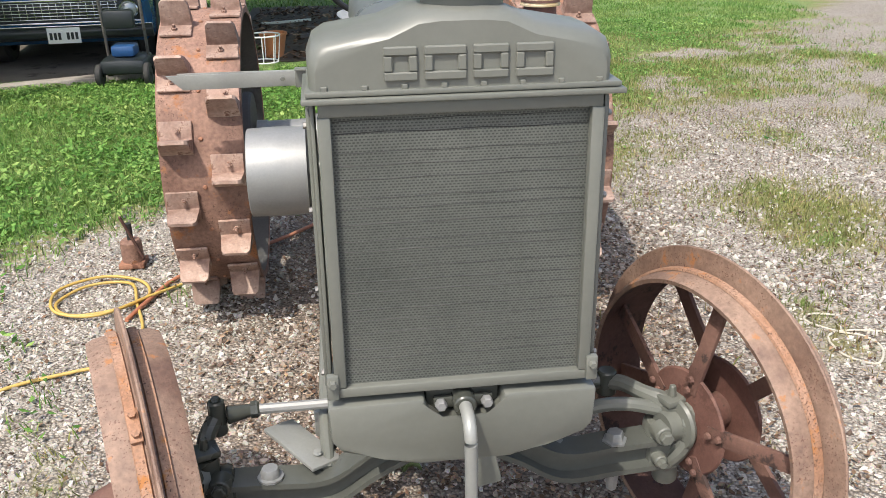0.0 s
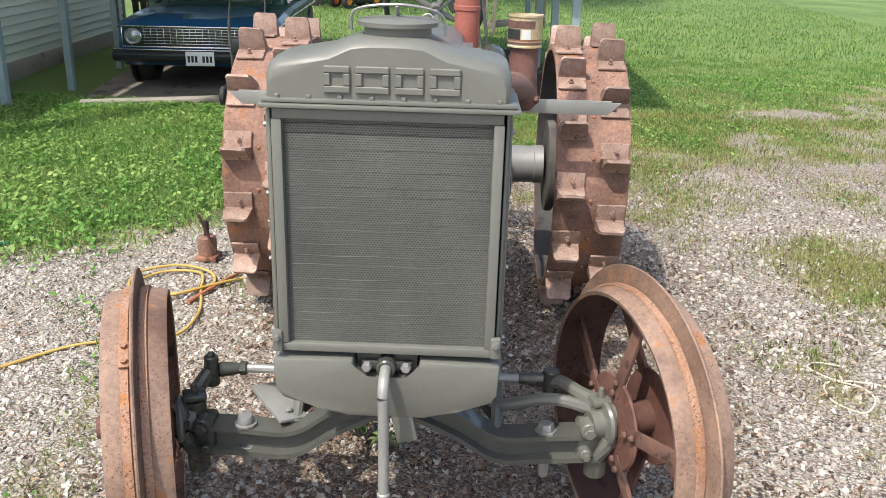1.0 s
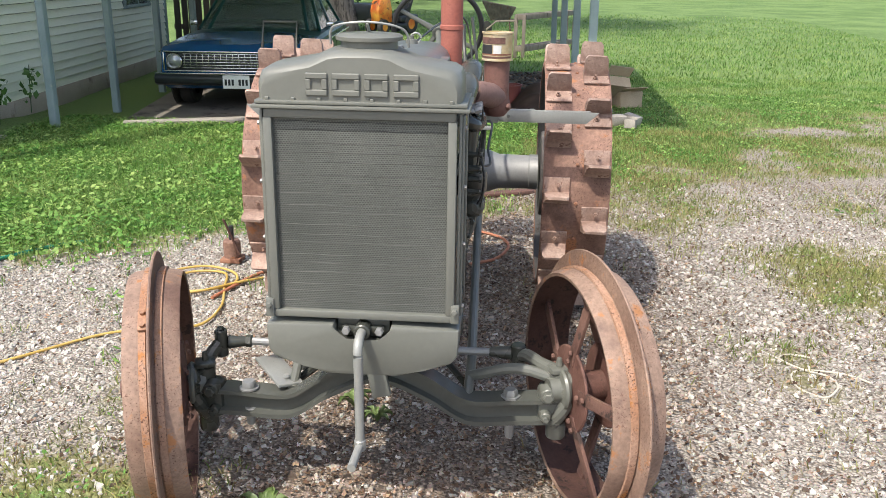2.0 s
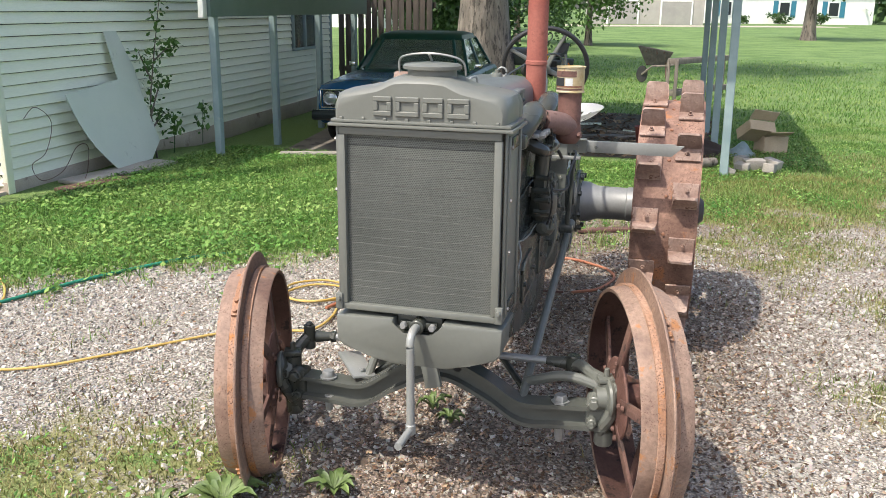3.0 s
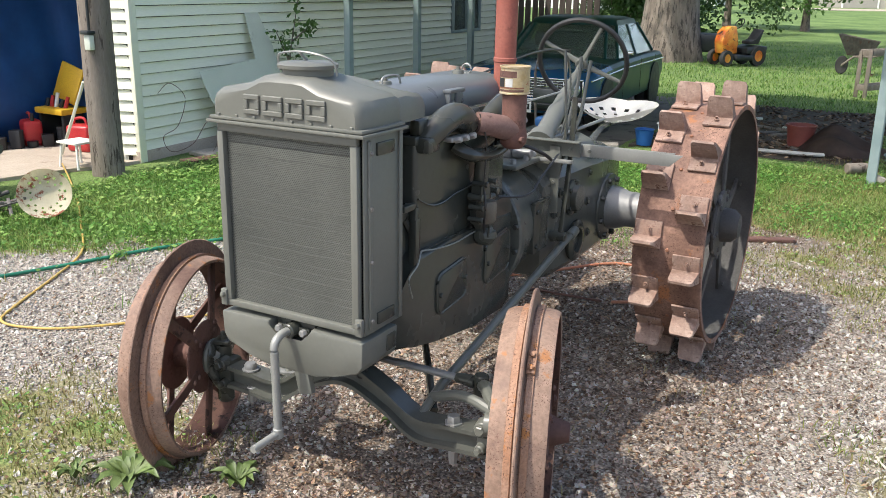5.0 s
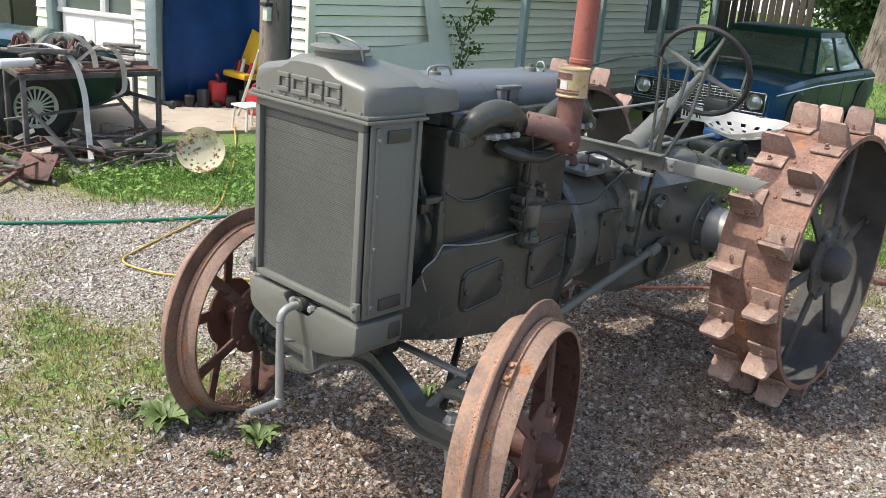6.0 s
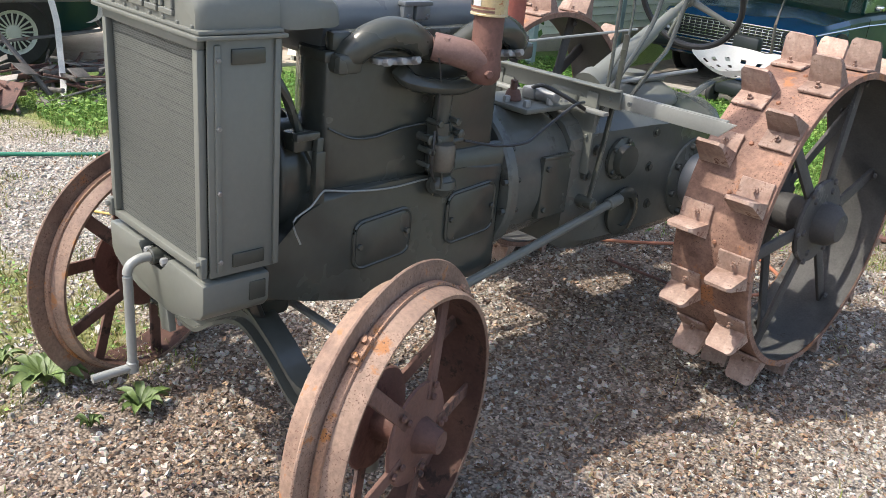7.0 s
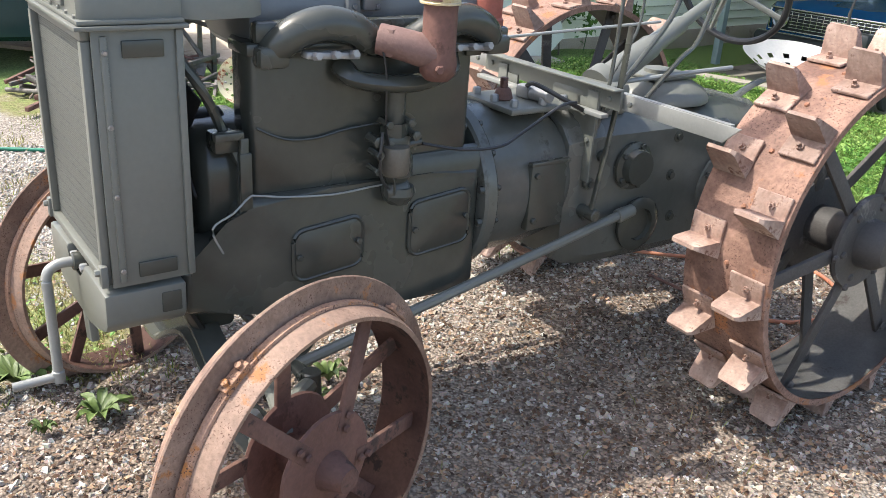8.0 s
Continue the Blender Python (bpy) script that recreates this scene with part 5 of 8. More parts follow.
SCRAP = surface("scrap_iron", (0.09, 0.085, 0.08), (0.2, 0.185, 0.17), 8, (0.55, 0.8), metal=0.4, bump=0.4, spot=(0.13, 0.07, 0.045), spot_scale=12, spot_at=0.58, vary=0.3)
LEAF = surface("leaf", (0.055, 0.13, 0.02), (0.10, 0.21, 0.035), 3, (0.5, 0.65), bump=0.0, vary=0.2)
LEAFDARK = surface("leaf_dark", (0.028, 0.065, 0.014), (0.05, 0.105, 0.022), 3, (0.55, 0.7), bump=0.0)
ROOFGREY = surface("roof_grey", (0.2, 0.19, 0.18), (0.27, 0.26, 0.25), 2, (0.8, 0.9), bump=0.2)
FARWALL = surface("far_wall", (0.3, 0.28, 0.26), (0.35, 0.33, 0.3), 1, (0.7, 0.9), bump=0.1)
SHUTTER = surface("shutter_blue", (0.03, 0.16, 0.23), (0.04, 0.19, 0.27), 2, (0.5, 0.6), bump=0.1)


def glass_material():
    m = bpy.data.materials.new("window_glass")
    m.use_nodes = True
    b = m.node_tree.nodes["Principled BSDF"]
    b.inputs["Base Color"].default_value = (0.55, 0.63, 0.59, 1)
    b.inputs["Roughness"].default_value = 0.03
    b.inputs["Transmission Weight"].default_value = 0.85
    b.inputs["IOR"].default_value = 1.12
    return m


GLASS = glass_material()
LAMPGLASS = surface("lamp_lens", (0.3, 0.32, 0.32), (0.42, 0.44, 0.44), 20, (0.05, 0.15), metal=0.5, bump=0.0, grain=0.05)
SMOKEPANE = surface("dusty_pane", (0.09, 0.12, 0.1), (0.13, 0.16, 0.14), 2, (0.08, 0.2), bump=0.0, grain=0.02)

# ---- the shed house with lap siding ----
# its long wall runs from the near corner, local y along the wall, x out of it
HM = pose(-4.3, 5.24, 0, 0, 0, 4.74)
WALL_L = 8.5
house = thing("wall_house", "long outbuilding clad in pale lap siding with an open garage bay", "house", (-4.3, 5.24, 0), 4.74, kind="structure")


def hw(name, bm, mt, parent=None, label="", smooth=35):
    return part(name, moved(bm, HM), mt, parent or house, label, smooth)


# core coloured dark so the gaps under the laps look shaded
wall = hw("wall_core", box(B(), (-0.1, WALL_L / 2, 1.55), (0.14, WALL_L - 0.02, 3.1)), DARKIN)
LAP, N_LAP = 0.1, 28
bm_l = B()
prism(bm_l, [(0.0, 0.007), (0.032, 0.007), (0.034, 0.01), (0.014, LAP), (0.0, LAP)], "y", 0, 1)
bmesh.ops.recalc_face_normals(bm_l, faces=bm_l.faces[:])
lap_mesh = finish(bm_l, SIDING, "siding_board", 0)
inv_h = world_of(house).inverted()


def lap_row(y0, y1, z):
    ob = new("siding_board", lap_mesh)
    ob.parent = house
    ob.matrix_basis = pose(-0.026, y0, z) @ Matrix.Diagonal((1, y1 - y0, 1, 1))


W0, W1 = 6.68, 7.74              # the window's sides along the wall
for k in range(N_LAP):
    z = 0.09 + LAP * k
    if 0.88 < z + LAP * 0.5 < 1.6:
        lap_row(0.09, W0 - 0.02, z)
        lap_row(W1 + 0.02, WALL_L - 0.05, z)
    else:
        lap_row(0.09, WALL_L - 0.05, z)
hw("corner_board", box(B(), (-0.008, 0.044, 1.5), (0.05, 0.084, 3.0), 0.004), SIDING)
hw("corner_board", box(B(), (0.0, WALL_L - 0.02, 1.5), (0.05, 0.07, 3.0), 0.004), GREENMETAL)
hw("footing", box(B(), (-0.035, WALL_L / 2, -0.02), (0.1, WALL_L, 0.25), 0.01), CONCRETE)
# window in the long wall
bm = B()
for z in (0.91, 1.57):
    box(bm, (0.012, (W0 + W1) / 2, z), (0.05, W1 - W0, 0.045), 0.004)
for y in (W0 + 0.02, (W0 + W1) / 2, W1 - 0.02):
    box(bm, (0.013, y, 1.24), (0.045, 0.045, 0.61), 0.004)
win = hw("window", bm, GREENMETAL)
for q in (0.25, 0.75):
    hw("pane", box(B(), (-0.006, W0 + (W1 - W0) * q, 1.24), (0.008, 0.46, 0.6)), GLASS, win)
# front of the garage: from the corner outwards, at a slant
CORN = Vector((-4.3, 5.24, 0))
GDIR = Vector((-0.933, -0.36, 0)).normalized()
GN = Vector((-GDIR.y, GDIR.x, 0))            # points out of the garage, towards the yard
if GN.y > 0:
    GN = -GN
G_END = 3.42


def gpt(a, out=0.0, z=0.0):
    p = CORN + GDIR * a + GN * out
    return (p.x, p.y, z)


def gbox(bm, a0, a1, out, thick, z0, z1, bevel=0.0):
    ang = math.degrees(math.atan2(GDIR.y, GDIR.x))
    p = gpt((a0 + a1) / 2, out, (z0 + z1) / 2)
    return box(bm, p, (abs(a1 - a0), thick, z1 - z0), bevel, pose(0, 0, 0, 0, 0, ang))


part("corner_post", gbox(B(), 0.01, 0.17, -0.2, 0.1, 0, 3.0), WHITE, house)
part("lintel", gbox(B(), 0.185, 1.73, -0.05, 0.12, 2.15, 3.0), WHITE, house)
part("door_jamb", gbox(B(), 1.755, 1.895, -0.03, 0.12, 0, 3.0, 0.004), GREENMETAL, house, "grey-painted jamb of the open bay")
ang_g = math.degrees(math.atan2(GN.y, GN.x))
for a0, a1 in ((0.0, 0.18), (1.9, 2.075), (3.24, G_END)):
    part("wall_pier", gbox(B(), a0 + 0.002, a1 - 0.002, -0.1, 0.1, 0, 3.0), WHITE, house)
    for k in range(28):
        ob = new("siding_board", lap_mesh)
        ob.parent = house
        ob.matrix_basis = inv_h @ pose(*gpt(a1, -0.04, 0.06 + 0.1 * k), 0, 0, ang_g) @ Matrix.Diagonal((1, a1 - a0, 1, 1))
# panelled overhead door: two panes, frame, rails and panels
bm = B()
gbox(bm, 2.14, 3.1, -0.09, 0.06, 0.02, 0.88, 0.004)
gbox(bm, 2.14, 3.1, -0.09, 0.06, 1.6, 3.0, 0.004)
for a in (2.1, 2.51, 3.1):
    gbox(bm, a - 0.035, a + 0.035, -0.065, 0.06, 0.88, 1.6, 0.004)
gbox(bm, 2.075, 3.16, -0.055, 0.04, 0.84, 0.89, 0.004)
door = part("panel_door", bm, WHITE, house, "white panelled garage door with two windows")
part("door_jamb", gbox(B(), 3.15, 3.235, -0.03, 0.12, 0, 3.0, 0.004), GREENMETAL, house)
for a0, a1 in ((2.1, 2.6), (2.62, 3.1)):
    for z0, z1 in ((0.06, 0.42), (0.46, 0.8)):
        part("door_panel", gbox(B(), a0 + 0.03, a1 - 0.03, -0.058, 0.012, z0, z1, 0.004), WHITE, door)
for a0, a1 in ((2.14, 2.47), (2.55, 3.06)):
    part("pane", gbox(B(), a0, a1, -0.09, 0.01, 0.885, 1.595), SMOKEPANE, door, "dark window pane")
# inside and roof
DEEP = 4.0
# bay walls carry the interior's shade in their colour
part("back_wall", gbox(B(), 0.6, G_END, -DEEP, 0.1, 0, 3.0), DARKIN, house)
end_dir = pose(0, 0, 0, 0, 0, math.degrees(math.atan2(GN.y, GN.x)))
part("end_wall", box(B(), gpt(G_END - 0.06, -DEEP / 2, 1.5), (DEEP - 0.1, 0.1, 3.0), 0, end_dir), SIDING, house)
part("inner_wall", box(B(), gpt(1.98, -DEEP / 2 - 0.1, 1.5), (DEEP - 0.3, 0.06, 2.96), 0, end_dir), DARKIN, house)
WALL_END = HM @ Vector((0.1, WALL_L + 0.15, 0))
bm = B()
prism(bm, [gpt(-0.1, 0.12)[:2], (WALL_END.x, WALL_END.y), (WALL_END.x - 4.4, WALL_END.y), gpt(G_END + 0.12, 0.12)[:2]], "z", 3.06, 3.18)
part("roof", bm, ROOFGREY, house)
hw("gable_wall", box(B(), (-2.2, WALL_L - 0.06, 1.5), (4.0, 0.12, 3.0)), SIDING)
hw("rear_wall", box(B(), (-4.15, 5.6, 1.5), (0.12, 5.7, 3.0)), SIDING)

# apron before the bays
bm = B()
prism(bm, [gpt(0.0, 0.0)[:2], gpt(3.6, 0.0)[:2], gpt(3.6, 2.5)[:2], gpt(1.6, 1.75)[:2], gpt(1.0, 1.3)[:2], gpt(0.7, 0.95)[:2], gpt(0.4, 0.5)[:2], gpt(0.1, 0.2)[:2]], "z", -0.05, 0.028, 0.008)
solo("concrete_apron", bm, CONCRETE, "stained tan concrete apron before the garage", kind="structure")
bm = B()
prism(bm, [gpt(0.2, -0.002)[:2], gpt(3.3, -0.002)[:2], gpt(3.3, -3.9)[:2], gpt(1.0, -3.9)[:2]], "z", -0.05, 0.02)
solo("floor", bm, CONCRETE, "concrete garage floor", kind="structure")
# blue tarpaulin hung in the bay
bm = B()
n = 40
rows = []
for j in range(9):
    row = []
    for i in range(n + 1):
        q = i / n
        a, o = 1.74 - 1.5 * q, -0.07 - 1.15 * min(1.0, q / 0.62) ** 0.8 - 0.25 * q
        o += 0.07 * math.sin(i * 0.33 + j * 0.3) * min(1.0, 4 * q) + 0.02 * math.sin(i * 1.1 + j)
        row.append(bm.verts.new(gpt(a, o, 0.06 + 2.4 * j / 8)))
    rows.append(row)
for a, b in zip(rows, rows[1:]):
    for i in range(n):
        bm.faces.new((a[i], a[i + 1], b[i + 1], b[i]))
bmesh.ops.solidify(bm, geom=bm.faces[:], thickness=0.006)
solo("tarpaulin", bm, TARPBLUE, "blue tarpaulin hanging in the dark garage bay", "tarp", smooth=180)

# utility pole
bm = B()
rings = []
for k in range(14):
    z = -0.1 + 6.6 * k / 13
    r = 0.135 - 0.035 * k / 13
    rings.append([(-4.14 + 0.02 * k / 13 + r * (1 + 0.04 * math.sin(5 * a + k)) * math.cos(a), 4.76 + r * (1 + 0.04 * math.cos(7 * a)) * math.sin(a), z) for a in [2 * math.pi * i / 20 for i in range(20)]])
loft(bm, rings)
pole = thing("utility_pole", "weathered grey wooden utility pole with a small meter box", "pole", (-4.14, 4.76, 0))
part("pole_shaft", bm, POLEWOOD, pole, smooth=60)
bm = B()
box(bm, (-4.06, 4.63, 1.12), (0.07, 0.05, 0.12), 0.008)
part("socket_box", bm, GALV, pole)
bm = B()
box(bm, (-4.06, 4.62, 1.2), (0.1, 0.08, 0.03), 0.008)
tube(bm, [(-4.05, 4.63, 1.2), (-4.05, 4.64, 2.5)], 0.012, 8)
part("socket_cover", bm, CARDARK, pole)

# ---- carport ----
carport = thing("carport", "green metal carport on slim steel posts", "carport", (-1.0, 10.2, 0))
LEFT_POSTS = [tuple((HM @ Vector((0.86, q, 0)))[:2]) for q in (2.27, 3.86, 5.48, 7.1)]
POSTS = LEFT_POSTS + [(1.54, 8.29), (1.45, 9.8), (1.36, 11.3), (1.27, 12.8)]
for x, y in POSTS:
    bm = B()
    lean, half = (-0.03, 0.04) if x > 0 else (0.0, 0.038)
    loft(bm, [[(x + dx * half + lean * q, y + dy * half, -0.12 + 2.54 * q) for dx, dy in ((-1, -1), (1, -1), (1, 1), (-1, 1))] for q in (0, 1)])
    bmesh.ops.bevel(bm, geom=bm.edges[:], offset=0.006, segments=1, affect="EDGES")
    part("post", bm, GREENMETAL, carport)
part("side_fascia", moved(box(B(), (0.9, 4.85, 1.76), (0.05, 5.5, 0.62), 0.004), HM), ROOFGREEN, carport)
part("side_fascia", box(B(), (1.6, 10.6, 2.25), (0.05, 5.2, 0.3), 0.004), ROOFGREEN, carport)
part("downspout", moved(box(B(), (0.86, 2.05, 1.83), (0.06, 0.09, 0.78), 0.01), HM), WHITE, carport, "white downspout at the roof's corner")


def gable(dz, t, grow):
    """The roof's section at its front and at its back, the left eave following the wall."""
    out = []
    for y, xl in ((7.35 - grow, -3.78), (13.3 + grow, -4.28)):
        out.append([(xl, y, 2.1 + dz), (-1.05, y, 2.85 + dz), (1.75, y, 2.4 + dz), (1.75, y, 2.4 + dz + t), (-1.05, y, 2.85 + dz + t), (xl, y, 2.1 + dz + t)])
    return out


part("roof", loft(B(), gable(0.0, 0.06, 0.0)), ROOFGREEN, carport)
# added pale reflector, out of view, brightening the siding below
part("roof_underside", loft(B(), gable(-0.018, 0.008, -0.05)), GALV, carport, "unseen pale sheet added under the roof to bounce light")
part("beam", moved(box(B(), (0.86, 4.95, 2.05), (0.06, 5.6, 0.08), 0.004), HM), GREENMETAL, carport)
part("beam", box(B(), (1.56, 10.3, 2.36), (0.06, 5.6, 0.06), 0.004), GREENMETAL, carport)
for x, y in LEFT_POSTS:
    part("brace", tube(B(), [(x + 0.03, y, 1.5), (x + 0.03, y + 0.35, 1.95)], 0.02, 6), ROOFGREEN, carport)

# slatted fence behind the car
fence = thing("fence", "dark vertical board fence with gaps", "fence", (-3.72, 14.0, 0))
for i in range(14):
    bm = B()
    h = 1.95 + 0.06 * math.sin(i * 2.7)
    box(bm, (-4.92 + 0.125 * i, 14.0 + 0.02 * math.sin(i * 1.9), h / 2), (0.098, 0.025, h), 0.003)
    part("slat", bm, FENCEWOOD, fence)
for z in (0.5, 1.6):
    bm = B()
    box(bm, (-4.1, 14.05, z), (1.8, 0.05, 0.09), 0.004)
    part("rail", bm, FENCEWOOD, fence)

# ---- saplings, sheet and clutter by the wall ----
sheet = B()
OUT = arch_line([(0.7, 0.765), (0.735, 0.62), (0.79, 0.46), (0.9, 0.27), (1.07, 0.08), (1.16, 0.0)], 3)
prism(sheet, OUT + [(1.78, 0.0), (2.02, 0.16), (1.96, 0.5), (1.93, 0.95), (1.8, 1.31), (1.58, 1.31), (1.59, 0.84)], "x", -0.003, 0.003, m=HM @ pose(0.335, 0, 0.03) @ pose(0, 0, 0, 0, -13.5, 0))
solo("sheet_metal", sheet, GALV, "large cut sheet of pale metal leaning on the siding", "metal sheet", smooth=20)
bm = B()
box(bm, (-4.003, 6.378, 0.02), (0.3, 1.25, 0.035), 0.006, pose(0, 0, 0, 0, 0, -8))
solo("plank", bm, BLOCKS, "weathered grey plank lying along the wall", "plank")
bm = B()
box(bm, (-3.834, 5.79, 0.025), (0.16, 0.75, 0.03), 0.006, pose(0, 0, 0, 0, 0, -14))
solo("plank", bm, RUST_DARK, "reddish wet plank lying in the grass", "plank")
bm = B()
pts = curve_pts([(-4.238, 5.456, 0.62), (-4.24, 5.606, 0.7), (-4.234, 5.777, 0.55), (-4.224, 5.658, 0.3), (-4.208, 5.458, 0.22), (-4.172, 5.512, 0.08), (-4.153, 5.764, 0.12), (-4.105, 5.918, 0.32), (-4.108, 6.069, 0.3), (-4.094, 6.02, 0.1), (-4.022, 5.875, 0.03)], 6)
tube(bm, pts, 0.003, 6)
solo("cable_coil", bm, RUST_DARK, "loose loops of thin brown wire against the siding", "cable")


def leaf_cloud(centres, radii, n, size, rnd, flat=0.8, long=1.0):
    """Small folded leaves in uneven clumps."""
    V, F = [], []
    for _ in range(n):
        i = int(rnd.integers(len(centres)))
        d = rnd.normal(size=3)
        d /= np.linalg.norm(d)
        p = np.array(centres[i]) + d * radii[i] * rnd.random() ** 0.45 * np.array([1, 1, flat])
        u = rnd.normal(size=3)
        u /= np.linalg.norm(u)
        w = np.cross(u, rnd.normal(size=3))
        w /= np.linalg.norm(w)
        s = size * (0.6 + 0.8 * rnd.random())
        k = len(V)
        nrm = np.cross(u, w)
        V += [tuple(p - u * s * 0.5 * long), tuple(p + w * s * 0.3 + nrm * s * 0.06), tuple(p + u * s * 0.5 * long), tuple(p - w * s * 0.3 + nrm * s * 0.06)]
        F += [(k, k + 1, k + 2), (k, k + 2, k + 3)]
    return V, F


def leafy(name, parent, V, F, mt):
    me = bpy.data.meshes.new(name)
    inv = world_of(parent).inverted()
    me.from_pydata([tuple(inv @ Vector(v)) for v in V], [], F)
    me.materials.append(mt)
    ob = new(name, me)
    ob.parent = parent
    return ob


rnd = np.random.default_rng(4)
sap = thing("sapling", "thin leafy weed sapling growing against the siding", "sapling", (-4.207, 7.265, 0))
bm = B()
stems = [[(-4.207, 7.265, 0), (-4.225, 7.243, 0.5), (-4.21, 7.304, 0.9), (-4.197, 7.386, 1.25), (-4.184, 7.467, 1.6)], [(-4.225, 7.243, 0.45), (-4.217, 7.384, 0.7), (-4.205, 7.486, 0.8)], [(-4.219, 7.284, 0.8), (-4.219, 7.163, 1.0), (-4.2, 7.064, 1.12)], [(-4.202, 7.325, 1.0), (-4.168, 7.519, 1.12), (-4.134, 7.592, 1.15)], [(-4.225, 7.243, 0.3), (-4.217, 7.384, 0.42), (-4.204, 7.466, 0.45)]]
for s in stems:
    tube(bm, curve_pts(s, 4), [0.011 - 0.008 * i / (4 * (len(s) - 1)) for i in range(4 * (len(s) - 1) + 1)], 6)
part("stem", bm, BARK, sap)
cs = [p for s in stems for p in curve_pts(s, 3)[2:] if p.z > 0.35]
V, F = leaf_cloud([tuple(c) for c in cs], [0.1] * len(cs), 300, 0.058, rnd)
leafy("leaves", sap, V, F, LEAF)
for k, (x, y) in enumerate(((-4.226, 7.614), (-4.328, 8.358))):
    w = thing("weed", "small green weed growing at the foot of the siding", "weed", (x, y, 0))
    bm = B()
    tube(bm, [(x, y, 0), (x + 0.02, y + 0.03, 0.4 + 0.1 * k)], 0.005, 5)
    part("stem", bm, LEAFDARK, w)
    V, F = leaf_cloud([(x, y, 0.2), (x + 0.02, y + 0.02, 0.38), (x + 0.03, y, 0.28)], [0.12, 0.1, 0.1], 36, 0.08, rnd)
    leafy("leaves", w, V, F, LEAF)

# ---- the parked sedan under the carport ----
def wheel_car(parent, c, r, wdt, side, alloy=False):
    bm = B()
    lathe(bm, [(r * 0.62, -wdt / 2), (r * 0.93, -wdt / 2), (r, -wdt / 2 + 0.03), (r, wdt / 2 - 0.03), (r * 0.93, wdt / 2), (r * 0.62, wdt / 2)], (c[0], c[1], c[2]), (c[0] + 1, c[1], c[2]), 32)
    w = part("wheel", bm, RUBBER, parent, local=True)
    bm = B()
    s = side * wdt * 0.3
    if not alloy:
        lathe(bm, [(0, s + side * 0.03), (r * 0.3, s + side * 0.028), (r * 0.42, s + side * 0.005), (r * 0.63, s + side * 0.02), (r * 0.63, s - side * 0.04)], None, None, 28, pose(*c) @ pose(0, 0, 0, 0, 90, 0))
        part("hubcap", bm, CHROME, w, local=True)
    else:
        lathe(bm, [(r * 0.52, s + side * 0.01), (r * 0.63, s + side * 0.03), (r * 0.66, s + side * 0.03), (r * 0.66, s - side * 0.05), (r * 0.5, s - side * 0.04)], None, None, 28, pose(*c) @ pose(0, 0, 0, 0, 90, 0))
        lathe(bm, [(0, s + side * 0.035), (r * 0.2, s + side * 0.03), (r * 0.22, s)], None, None, 20, pose(*c) @ pose(0, 0, 0, 0, 90, 0))
        part("rim", bm, GALV, w, local=True)
        for k in range(20):
            bm = B()
            box(bm, (0, 0, 0), (0.02, r * 0.045, r * 0.36), 0.003, pose(*c) @ pose(0, 0, 0, 18 * k, 0, 0) @ pose(s + side * 0.018, 0, r * 0.38))
            part("rim_spoke", bm, GALV, w, local=True)
        bm = B()
        lathe(bm, [(0, s - side * 0.03), (r * 0.6, s - side * 0.03)], None, None, 24, pose(*c) @ pose(0, 0, 0, 0, 90, 0))
        part("brake_disc", bm, CARDARK, w, local=True)
    return w


def car_section(y, w, z0, z1, crown=0.0, tuck=0.05):
    """Half-round box section of the lower body at y."""
    pts = [(-w + tuck * 1.5, z0), (-w + tuck * 0.4, z0 + 0.04), (-w, z0 + (z1 - z0) * 0.35), (-w + 0.012, z0 + (z1 - z0) * 0.62), (-w + 0.01, z1 - 0.06), (-w + 0.05, z1 - 0.015), (-w * 0.6, z1 + crown * 0.7), (0, z1 + crown)]
    full = pts + [(-x, z) for x, z in reversed(pts[:-1])]
    return [(x, y, z) for x, z in full]


